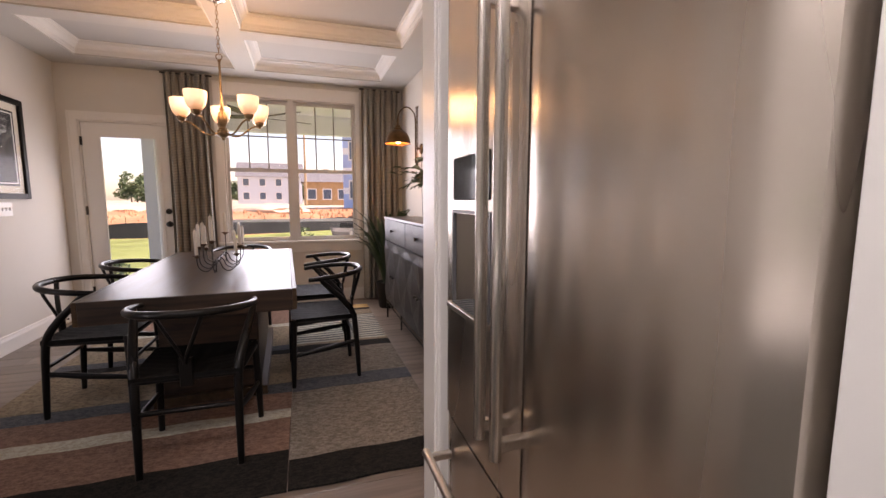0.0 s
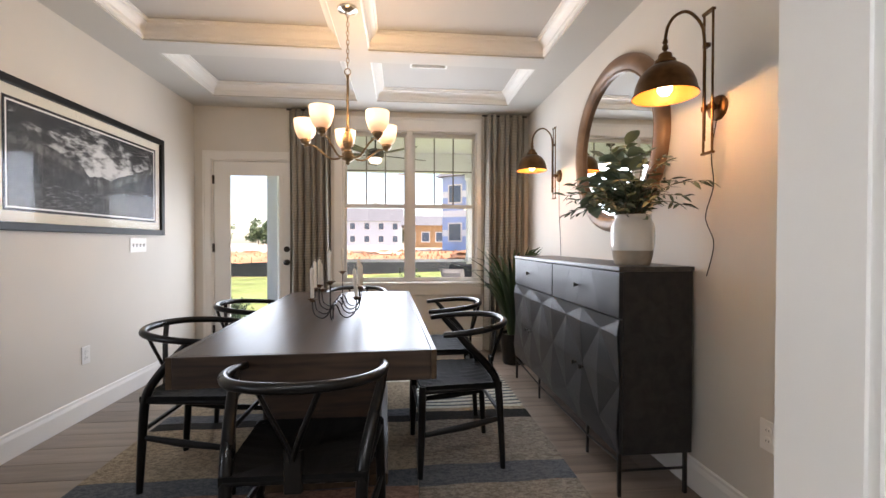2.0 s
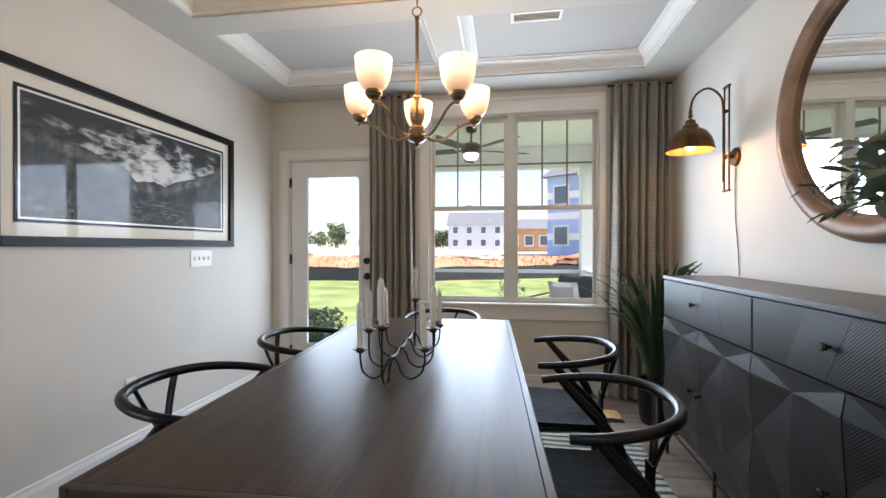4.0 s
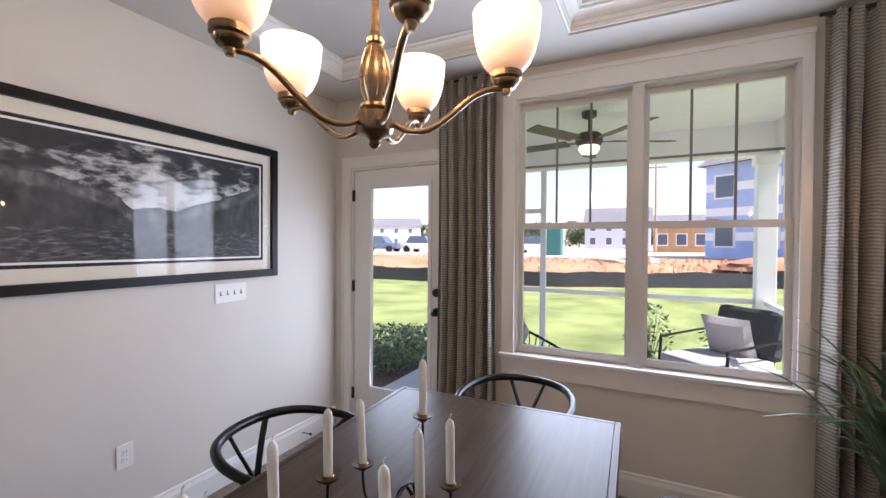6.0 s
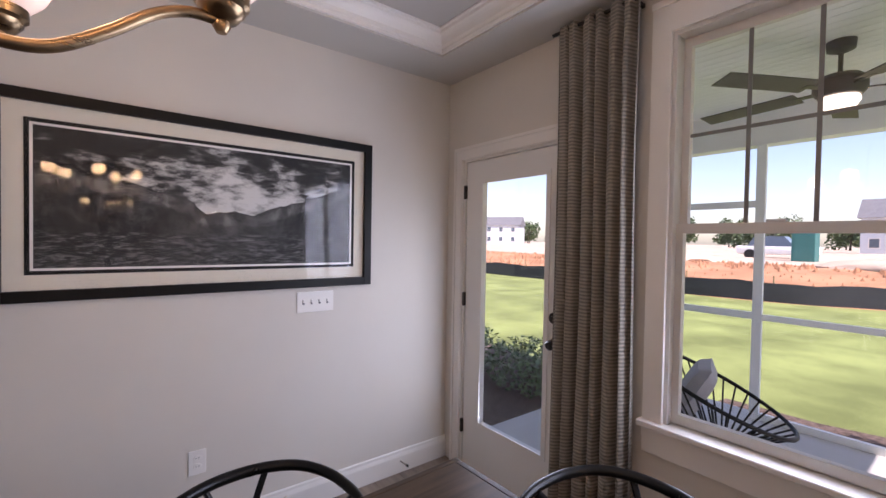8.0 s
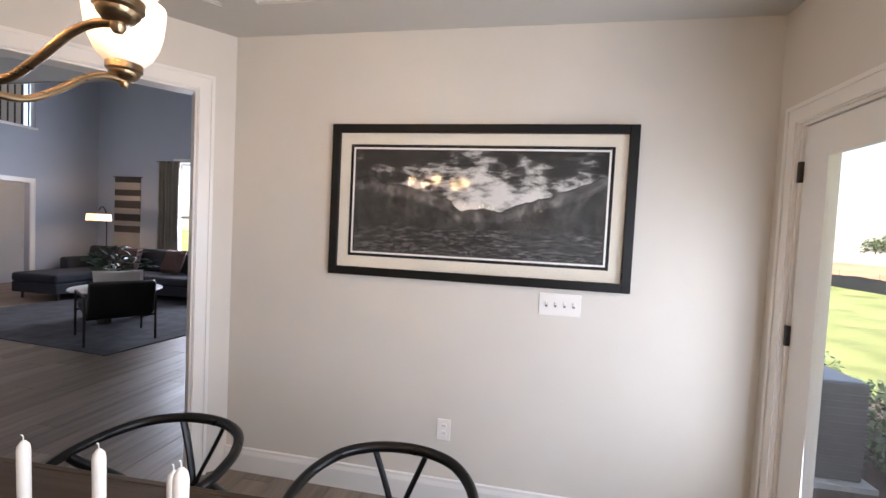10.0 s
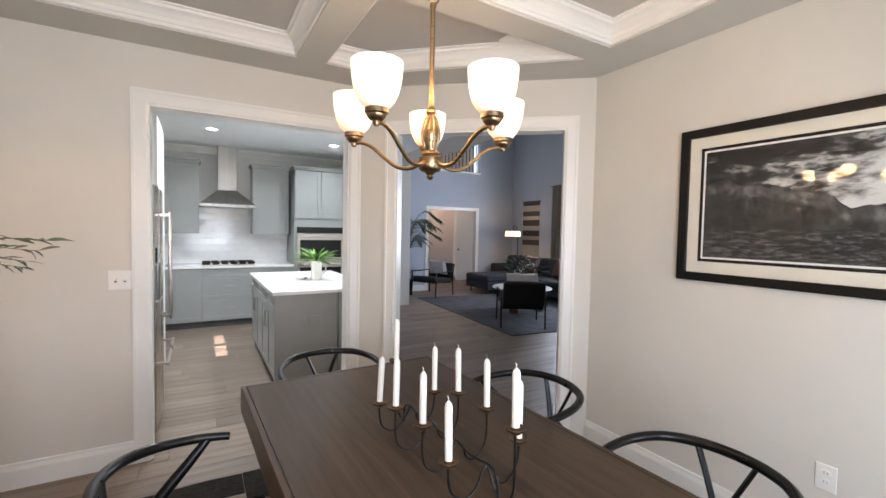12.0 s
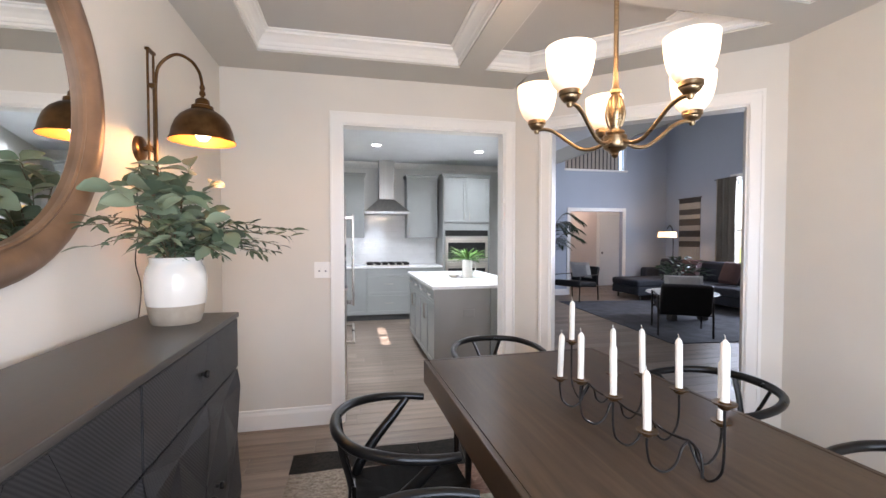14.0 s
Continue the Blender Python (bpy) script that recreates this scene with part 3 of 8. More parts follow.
def structure(name, bm, mat, label, category="", smooth=False):
    return tagged(part(name, bm, mat, None, label, smooth), "", category or name.split("_")[0], "", "structure")


def slant(s, off=0.0):
    """A plan point on the slanting wall, s metres along it and off metres into the room."""
    p = CA + CU * s + CN * off
    return (p.x, p.y)


def slant_box(s0, s1, o0, o1, z0, z1, bm=None):
    return prism([slant(s0, o0), slant(s1, o0), slant(s1, o1), slant(s0, o1)], z0, z1, bm)


structure("wall_west", box(XL - 0.12, XL, 4.30, YF, 0, 2.9), WALL, "warm off-white painted plaster wall")
structure("wall_east", box(XR, XR + 0.12, YB - 0.12, YF, 0, 2.9), WALL, "warm off-white painted plaster wall")
WX0, WX1, WZ0, WZ1 = -0.635, 0.835, 0.745, 2.405
DX0, DX1, DZ1 = -1.955, -1.120, 2.05
structure("wall_north", boxes([
    (XL - 0.12, DX0, YF, YF + 0.15, 0, 2.9), (DX0, DX1, YF, YF + 0.15, DZ1, 2.9), (DX1, WX0, YF, YF + 0.15, 0, 2.9),
    (WX0, WX1, YF, YF + 0.15, 0, WZ0), (WX0, WX1, YF, YF + 0.15, WZ1, 2.9), (WX1, XR + 0.12, YF, YF + 0.15, 0, 2.9)]), WALL, "warm off-white painted wall with window and door")
O1L, O1R = 0.575, -0.705  # the kitchen opening's jambs
structure("wall_south", boxes([(O1L, XR, YB - 0.12, YB, 0, 2.9), (O1R, O1L, YB - 0.12, YB, HEAD, 2.9), (CB.x, O1R, YB - 0.12, YB, 0, 2.9)]), WALL, "warm off-white painted wall with a cased opening")
S0, S1, SL = 0.197, 1.459, (CB - CA).length
bm = slant_box(0.0, S0, -0.12, 0, 0, 2.9)
slant_box(S0, S1, -0.12, 0, HEAD, 2.9, bm), slant_box(S1, SL, -0.12, 0, 0, 2.9, bm)
structure("wall_slant", bm, WALL, "warm off-white slanting wall with a cased opening")

# the coffered ceiling: border, beams, sunk panels
PX = (-1.80, -0.435, -0.245, 1.09)
PY = (3.55, 4.53, 4.72, 5.80, 6.00, 6.91)
CH0, CH1 = (-1.80, 4.51), (-0.774, 3.55)
bm = boxes([(XL - 0.1, PX[0], 4.53, YF + 0.1, ZC, ZP + 0.1), (PX[3], XR + 0.1, YB - 0.1, YF + 0.1, ZC, ZP + 0.1),
            (PX[0], PX[3], PY[5], YF + 0.1, ZC, ZP + 0.1), (CH1[0], PX[3], YB - 0.1, PY[0], ZC, ZP + 0.1),
            (PX[1], PX[2], PY[0], PY[5], ZC, ZP + 0.1)])
for y0, y1 in ((PY[1], PY[2]), (PY[3], PY[4])):
    box(PX[0], PX[1], y0, y1, ZC, ZP + 0.1, bm=bm), box(PX[2], PX[3], y0, y1, ZC, ZP + 0.1, bm=bm)
prism([(XL, 4.36), (-0.80, YB), CH1, CH0, (-1.80, 4.53), (XL, 4.53)], ZC, ZP + 0.1, bm)
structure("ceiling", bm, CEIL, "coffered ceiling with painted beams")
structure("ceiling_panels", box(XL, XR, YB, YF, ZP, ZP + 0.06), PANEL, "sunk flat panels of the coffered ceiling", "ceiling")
CROWN = [(-0.004, ZC + 0.012), (0.012, ZC + 0.012), (0.012, ZC + 0.030), (0.017, ZC + 0.035), (0.018, ZC + 0.056), (0.028, ZC + 0.068), (0.037, ZC + 0.080), (0.050, ZC + 0.090), (0.063, ZC + 0.095), (0.066, ZC + 0.108), (0.080, ZC + 0.111), (0.080, ZP)]
panels = [[(PX[a], PY[b]), (PX[a + 1], PY[b]), (PX[a + 1], PY[b + 1]), (PX[a], PY[b + 1])] for b in (0, 2, 4) for a in (0, 2)]
panels[0] = [CH1, (PX[1], PY[0]), (PX[1], PY[1]), (CH0[0], PY[1]), CH0]
for poly in panels:
    structure("trim_crown", ring_moulding(poly, CROWN), TRIM, "white crown moulding inside a ceiling coffer", "moulding")

# baseboards, casings
BASE = [(0, 0), (0.016, 0), (0.016, 0.105), (0.012, 0.118), (0.009, 0.126), (0.008, 0.140), (0, 0.146)]
for i, (a, b) in enumerate([((XL, YF), (XL, 4.36)), ((DX1 + 0.09, YF), (XR, YF)), ((XR, YF), (XR, YB)), ((XR, YB), (O1L + 0.085, YB)), (slant(S1 + 0.085), (-0.80, YB))]):
    run = Vector(b) - Vector(a)
    if Vector((-run.y, run.x)).dot(Vector((-0.36, 5.23)) - Vector(a)) < 0:
        a, b = b, a
    structure("baseboard_%d" % (i + 1), run_moulding(a, b, BASE), TRIM, "white moulded baseboard along the wall", "baseboard")


def casing(name, u0, u1, top, place, label, width=0.085):
    """A cased opening: two legs and a head, with back band. place(u0, u1, o0, o1, z0, z1, bm) lays a box on the wall."""
    bm = bmesh.new()
    for a, b, z0, z1 in ((u0 - width, u0, 0, top + width), (u1, u1 + width, 0, top + width), (u0, u1, top, top + width)):
        place(a, b, 0, 0.014, z0, z1, bm)
    for a, b, z0, z1 in ((u0 - width, u0 - width + 0.018, 0, top + width), (u1 + width - 0.018, u1 + width, 0, top + width), (u0 - width + 0.018, u1 + width - 0.018, top + width - 0.018, top + width), (u0 - 0.016, u0 - 0.006, 0, top + 0.006), (u1 + 0.006, u1 + 0.016, 0, top + 0.006), (u0 - 0.006, u1 + 0.006, top + 0.006, top + 0.016)):
        place(a, b, 0.014, 0.021, z0, z1, bm)
    return structure(name, bm, TRIM, label, "door casing")


south = lambda a, b, o0, o1, z0, z1, bm: box(a, b, YB + o0, YB + o1, z0, z1, bm=bm)
south_back = lambda a, b, o0, o1, z0, z1, bm: box(a, b, YB - 0.12 - o1, YB - 0.12 - o0, z0, z1, bm=bm)
slope = lambda a, b, o0, o1, z0, z1, bm: slant_box(a, b, o0, o1, z0, z1, bm)
slope_back = lambda a, b, o0, o1, z0, z1, bm: slant_box(a, b, -0.12 - o1, -0.12 - o0, z0, z1, bm)
north = lambda a, b, o0, o1, z0, z1, bm: box(a, b, YF - o1, YF - o0, z0, z1, bm=bm)
casing("trim_kitchen_opening", O1R, O1L, HEAD, south, "white casing round the opening to the kitchen")
casing("trim_kitchen_side", O1R, O1L - 0.006, HEAD, south_back, "white casing on the kitchen side", 0.07)
casing("trim_living_opening", S0, S1, HEAD, slope, "white casing round the opening to the living room")
casing("trim_living_side", S0, S1, HEAD, slope_back, "white casing on the living room side")
casing("trim_door", DX0, DX1, DZ1, north, "white casing round the glazed door")
bm = boxes([(O1R, O1R + 0.012, YB - 0.121, YB + 0.001, 0, HEAD), (O1L - 0.012, O1L, YB - 0.121, YB + 0.001, 0, HEAD), (O1R + 0.012, O1L - 0.012, YB - 0.121, YB + 0.001, HEAD - 0.012, HEAD)])
structure("trim_jamb_kitchen", bm, TRIM, "white jamb lining of the kitchen opening", "jamb")
bm = slant_box(S0, S0 + 0.012, -0.121, 0.001, 0, HEAD)
slant_box(S1 - 0.012, S1, -0.121, 0.001, 0, HEAD, bm), slant_box(S0 + 0.012, S1 - 0.012, -0.121, 0.001, HEAD - 0.012, HEAD, bm)
structure("trim_jamb_living", bm, TRIM, "white jamb lining of the living room opening", "jamb")

# the window: casing, frame, two double-hung units
win = thing("window_1", (0, 0, 0), 0, "white twin double-hung window with divided upper sashes", "window", "", "structure")
bm = bmesh.new()
for r in ((WX0 - 0.075, WX0 + 0.006, WZ0, WZ1 + 0.13), (WX1 - 0.006, WX1 + 0.04, WZ0, WZ1 + 0.13), (WX0 + 0.006, WX1 - 0.006, WZ1 - 0.006, WZ1 + 0.13)):
    north(r[0], r[1], 0, 0.016, r[2], r[3], bm)
north(WX0 - 0.075, WX1 + 0.04, 0.016, 0.026, WZ1 + 0.105, WZ1 + 0.13, bm)
part("window_casing", bm, TRIM, win)
bm = box(WX0 - 0.09, WX1 + 0.055, YF - 0.045, YF + 0.05, WZ0 - 0.012, WZ0 + 0.014, bevel=0.005)
part("window_sill", bm, TRIM, win)
bm = bmesh.new()
north(WX0 - 0.075, WX1 + 0.04, 0, 0.016, WZ0 - 0.125, WZ0 - 0.0125, bm)
north(WX0 - 0.075, WX1 + 0.04, 0.016, 0.024, WZ0 - 0.055, WZ0 - 0.0125, bm)
part("window_apron", bm, TRIM, win)
MC = 0.0925  # middle of the mullion
bm = boxes([(WX0, WX0 + 0.022, YF + 0.001, YF + 0.13, WZ0 + 0.014, WZ1), (WX1 - 0.022, WX1, YF + 0.001, YF + 0.13, WZ0 + 0.014, WZ1), (WX0 + 0.022, WX1 - 0.022, YF + 0.001, YF + 0.13, WZ1 - 0.022, WZ1), (MC - 0.032, MC + 0.032, YF - 0.006, YF + 0.13, WZ0 + 0.014, WZ1 - 0.022), (WX0 + 0.022, MC - 0.032, YF + 0.05, YF + 0.13, WZ0, WZ0 + 0.022), (MC + 0.032, WX1 - 0.022, YF + 0.05, YF + 0.13, WZ0, WZ0 + 0.022)])
part("window_frame", bm, WINWHITE, win)
RAIL = 1.585
for x0, x1 in ((WX0 + 0.022, MC - 0.032), (MC + 0.032, WX1 - 0.022)):
    low = boxes([(x0, x0 + 0.028, YF + 0.035, YF + 0.065, WZ0 + 0.022, RAIL + 0.02), (x1 - 0.028, x1, YF + 0.035, YF + 0.065, WZ0 + 0.022, RAIL + 0.02), (x0 + 0.028, x1 - 0.028, YF + 0.035, YF + 0.065, WZ0 + 0.022, WZ0 + 0.06), (x0 + 0.028, x1 - 0.028, YF + 0.035, YF + 0.065, RAIL - 0.02, RAIL + 0.02)])
    low = part("lower_sash", low, WINWHITE, win)
    up = boxes([(x0, x0 + 0.028, YF + 0.07, YF + 0.10, RAIL - 0.015, WZ1 - 0.022), (x1 - 0.028, x1, YF + 0.07, YF + 0.10, RAIL - 0.015, WZ1 - 0.022), (x0 + 0.028, x1 - 0.028, YF + 0.07, YF + 0.10, WZ1 - 0.06, WZ1 - 0.022), (x0 + 0.028, x1 - 0.028, YF + 0.07, YF + 0.10, RAIL - 0.015, RAIL + 0.018)])
    up = part("upper_sash", up, WINWHITE, win)
    pane = part("pane", box(x0 + 0.028, x1 - 0.028, YF + 0.049, YF + 0.052, WZ0 + 0.06, RAIL - 0.02), GLASS, low)
    pane.visible_shadow = False
    pane = part("pane", box(x0 + 0.028, x1 - 0.028, YF + 0.084, YF + 0.087, RAIL + 0.018, WZ1 - 0.06), GLASS, up)
    pane.visible_shadow = False
    w = (x1 - x0 - 0.056)
    for k in (1, 2):
        xm = x0 + 0.028 + w * k / 3
        part("muntin", box(xm - 0.007, xm + 0.007, YF + 0.078, YF + 0.0835, RAIL + 0.018, WZ1 - 0.06), MUNTIN, up, "taupe grille bar")
    part("muntin", box(x0 + 0.028, x1 - 0.028, YF + 0.0775, YF + 0.083, 1.967, 1.981), MUNTIN, up, "taupe grille bar")
    part("sash_lock", box((x0 + x1) / 2 - 0.03, (x0 + x1) / 2 + 0.03, YF + 0.04, YF + 0.062, RAIL + 0.02, RAIL + 0.032, bevel=0.004), WINWHITE, low)

# the glazed door
door = thing("door_1", (0, 0, 0), 0, "white half-glazed exterior door, closed", "door", "", "structure")
dx0, dx1, gx0, gx1, gz0, gz1 = DX0 + 0.016, DX1 - 0.016, -1.79, -1.265, 0.34, 1.895
part("door_frame", boxes([(DX0, DX0 + 0.013, YF + 0.001, YF + 0.13, 0.015, DZ1), (DX1 - 0.013, DX1, YF + 0.001, YF + 0.13, 0.015, DZ1), (DX0 + 0.013, DX1 - 0.013, YF + 0.001, YF + 0.13, DZ1 - 0.013, DZ1)]), TRIM, door)
part("threshold", box(DX0, DX1, YF, YF + 0.15, 0, 0.014), DARKMETAL, door, "dark metal threshold")
y0, y1 = YF + 0.012, YF + 0.056
part("slab", boxes([(dx0, gx0 - 0.0, y0, y1, 0.018, DZ1 - 0.017), (gx1, dx1, y0, y1, 0.018, DZ1 - 0.017), (gx0, gx1, y0, y1, 0.018, gz0), (gx0, gx1, y0, y1, gz1, DZ1 - 0.017)]), DOORWHITE, door)
part("glazing_bead", boxes([(gx0 - 0.018, gx0 + 0.010, y0 - 0.008, y0 - 0.0005, gz0 - 0.018, gz1 + 0.018), (gx1 - 0.010, gx1 + 0.018, y0 - 0.008, y0 - 0.0005, gz0 - 0.018, gz1 + 0.018), (gx0 + 0.010, gx1 - 0.010, y0 - 0.008, y0 - 0.0005, gz0 - 0.018, gz0 + 0.010), (gx0 + 0.010, gx1 - 0.010, y0 - 0.008, y0 - 0.0005, gz1 - 0.010, gz1 + 0.018)]), DOORWHITE, door)
pane = part("pane", box(gx0, gx1, y0 + 0.018, y0 + 0.022, gz0, gz1), GLASS, door)
pane.visible_shadow = False
for z in (0.28, 1.13, 1.84):
    part("hinge", box(DX0 + 0.003, DX0 + 0.022, YF - 0.006, YF + 0.012, z - 0.045, z + 0.045, bevel=0.003), DARKMETAL, door, "dark metal hinge")
toward = Matrix.Translation((-1.205, y0, 0.975)) @ Matrix.Rotation(radians(90), 4, "X")
part("door_knob", lathe([(0, 0.06), (0.016, 0.058), (0.027, 0.045), (0.027, 0.034), (0.012, 0.022), (0.010, 0.008), (0.031, 0.006), (0.032, 0)], 20, m=toward), DARKMETAL, door, "dark metal door knob", True)
toward = Matrix.Translation((-1.205, y0, 1.115)) @ Matrix.Rotation(radians(90), 4, "X")
part("deadbolt", lathe([(0, 0.026), (0.010, 0.026), (0.012, 0.018), (0.030, 0.014), (0.031, 0)], 20, m=toward), DARKMETAL, door, "dark metal deadbolt", True)
# ---- dining table ----
table = thing("dining_table", (-0.395, 5.325, 0), 2.0, "dark brown wooden dining table with a thick apron", "dining table")
L, W, H = 2.08, 1.0, 0.757
part("tabletop", box(-W / 2 + 0.024, W / 2 - 0.024, -L / 2 + 0.024, L / 2 - 0.024, H - 0.03, H - 0.0008), TABLEWOOD, table)
for s in (-1, 1):
    part("side_rail", box(s * (W / 2 - 0.022), s * W / 2, -L / 2 + 0.0, L / 2, H - 0.118, H, bevel=0.003), TABLEWOOD, table)
    part("end_rail", box(-W / 2 + 0.0225, W / 2 - 0.0225, s * (L / 2 - 0.022), s * L / 2, H - 0.118, H, bevel=0.003), TABLEEND, table)
part("underside", box(-W / 2 + 0.03, W / 2 - 0.03, -L / 2 + 0.03, L / 2 - 0.03, H - 0.11, H - 0.032), TABLEWOOD, table)
part("pedestal", box(-0.27, 0.27, -0.62, 0.62, 0.07, H - 0.11, bevel=0.004), TABLEEND, table)
part("plinth", box(-0.31, 0.31, -0.66, 0.66, 0.014, 0.069, bevel=0.004), TABLEWOOD, table)


# ---- chairs ----
def wishbone_chair():
    c = thing("dining_chair", (0, 0, 0), 0, "black wishbone dining chair with a woven cord seat", "chair", "chairs round the table")
    half = [(0, -0.262, 0.742), (0.10, -0.247, 0.741), (0.19, -0.195, 0.737), (0.247, -0.10, 0.729), (0.266, 0.0, 0.720), (0.263, 0.065, 0.714), (0.254, 0.108, 0.710)]
    rail = smooth_path([(-x, y, z) for x, y, z in half[:0:-1]] + half, 5)
    n = len(rail)
    part("back_rail", tube(rail, [0.0140 + 0.004 * math.sin(math.pi * i / (n - 1)) for i in range(n)], 12), BLACKWOOD, c, "", True)
    for s in (-1, 1):
        part("rear_leg", tube(smooth_path([(s * 0.205, -0.212, 0), (s * 0.205, -0.200, 0.22), (s * 0.208, -0.180, 0.44), (s * 0.226, -0.115, 0.55), (s * 0.250, -0.02, 0.65), (s * 0.262, 0.035, 0.71)], 6), [0.0145 + 0.006 * math.sin(math.pi * min(1, i / 30)) for i in range(31)], 12), BLACKWOOD, c, "", True)
        part("front_leg", tube([(s * 0.245, 0.222, 0), (s * 0.240, 0.217, 0.2), (s * 0.232, 0.21, 0.452)], [0.0145, 0.0185, 0.0190], 12), BLACKWOOD, c, "", True)
        part("side_stretcher", tube([(s * 0.241, 0.215, 0.21), (s * 0.225, -0.01, 0.235), (s * 0.205, -0.198, 0.26)], [0.009, 0.0135, 0.009], 10, flat=1.4), BLACKWOOD, c, "", True)
        part("side_seat_rail", tube([(s * 0.235, 0.21, 0.425), (s * 0.208, -0.19, 0.43)], 0.0135, 10), BLACKWOOD, c, "", True)
        part("fork", tube(smooth_path([(0, -0.205, 0.50), (s * 0.018, -0.216, 0.56), (s * 0.055, -0.236, 0.65), (s * 0.092, -0.249, 0.738)], 5), 0.0125, 8, flat=0.6), BLACKWOOD, c, "", True)
    part("splat", prism([(-0.024, -0.207), (0.024, -0.207), (0.030, -0.194), (-0.030, -0.194)], 0.40, 0.53), BLACKWOOD, c)
    part("front_seat_rail", tube([(-0.235, 0.212, 0.435), (0.235, 0.212, 0.435)], 0.0145, 10), BLACKWOOD, c, "", True)
    part("rear_seat_rail", tube([(-0.205, -0.188, 0.435), (0.205, -0.188, 0.435)], 0.0135, 10), BLACKWOOD, c, "", True)
    part("front_stretcher", tube([(-0.24, 0.217, 0.30), (0.24, 0.217, 0.30)], 0.0115, 10), BLACKWOOD, c, "", True)
    part("rear_stretcher", tube([(-0.205, -0.198, 0.29), (0.205, -0.198, 0.29)], 0.0115, 10), BLACKWOOD, c, "", True)
    bm = bmesh.new()
    n = 16
    grid = []
    for j in range(n + 1):
        v = j / n
        for i in range(n + 1):
            u = i / n * 2 - 1
            w = 0.222 + 0.022 * v
            edge = max(abs(u), abs(2 * v - 1))
            z = 0.436 + 0.018 * edge ** 3 - 0.006 * (1 - edge) + 0.0016 * (i % 2 if abs(u) < abs(2 * v - 1) else j % 2)
            grid.append(bm.verts.new((u * w, -0.2 + 0.424 * v, z)))
    for j in range(n):
        for i in range(n):
            a = j * (n + 1) + i
            bm.faces.new((grid[a], grid[a + 1], grid[a + n + 2], grid[a + n + 1]))
    made = bmesh.ops.extrude_face_region(bm, geom=bm.faces[:])
    bmesh.ops.translate(bm, vec=(0, 0, -0.028), verts=[g for g in made["geom"] if isinstance(g, bmesh.types.BMVert)])
    bmesh.ops.recalc_face_normals(bm, faces=bm.faces[:])
    part("seat", bm, CORD, c, "black woven paper cord seat")
    return c


chair = wishbone_chair()
chair.matrix_basis = pose(-0.325, 4.165, 0.012, 0, 0, -1)
for x, y, r in ((-0.998, 4.925, -91), (-0.998, 5.72, -86), (0.305, 4.975, 93), (0.30, 5.675, 88), (-0.405, 6.50, 181)):
    copy_thing(chair, pose(x, y, 0.012, 0, 0, r))

# ---- sideboard ----
sb = thing("sideboard", (0, 0, 0), 0, "black-stained wooden sideboard with carved diamond doors", "sideboard")
SX0, SX1, SY0, SY1, SZ0, SZ1 = 0.998, 1.355, 4.482, 6.262, 0.20, 1.072
for y in (SY0, SY1 - 0.02):
    part("side_panel", box(SX0 + 0.018, SX1, y, y + 0.02, SZ0, SZ1 - 0.022, bevel=0.0015), SIDEWOOD, sb)
part("body", box(SX0 + 0.022, SX1 - 0.002, SY0 + 0.0205, SY1 - 0.0205, SZ0, SZ1 - 0.0225), SIDEWOOD, sb)
part("top", box(SX0 - 0.006, SX1 + 0.004, SY0 - 0.006, SY1 + 0.006, SZ1 - 0.022, SZ1, bevel=0.003), SIDETOP, sb)
KNOB = [(0, 0.030), (0.010, 0.030), (0.014, 0.024), (0.012, 0.016), (0.006, 0.012), (0.006, 0)]


def knob(place, parent):
    k = part("knob", lathe(KNOB, 14, m=Matrix.Translation(place) @ Matrix.Rotation(radians(-90), 4, "Y")), DARKMETAL, parent, "small dark metal knob", True)
    return k


YM = 5.345
for y0, y1, yk in ((SY0 + 0.003, YM - 0.003, 4.945), (YM + 0.003, SY1 - 0.003, 5.855)):
    d = part("drawer", box(SX0, SX0 + 0.019, y0, y1, 0.833, SZ1 - 0.026, bevel=0.002), SIDEWOOD, sb)
    cuts = [(y0 + 0.003 + (y1 - y0 - 0.006) * f, y0 + 0.003 + (y1 - y0 - 0.006) * g) for f, g in ((0, 0), (0.22, 0.34), (0.56, 0.44), (0.78, 0.66), (1, 1))]
    for (a0, a1), (b0, b1) in zip(cuts, cuts[1:]):
        bm = prism([(a0 + 0.0006, 0.836), (b0 - 0.0006, 0.836), (b1 - 0.0006, SZ1 - 0.029), (a1 + 0.0006, SZ1 - 0.029)], 0.0002, 0.0022)
        part("veneer", turned(bm, Matrix(((0, 0, -1, SX0), (1, 0, 0, 0), (0, 1, 0, 0), (0, 0, 0, 1)))), CARVED, d, "grooved veneer piece")
    knob((SX0, yk, 0.945), d)


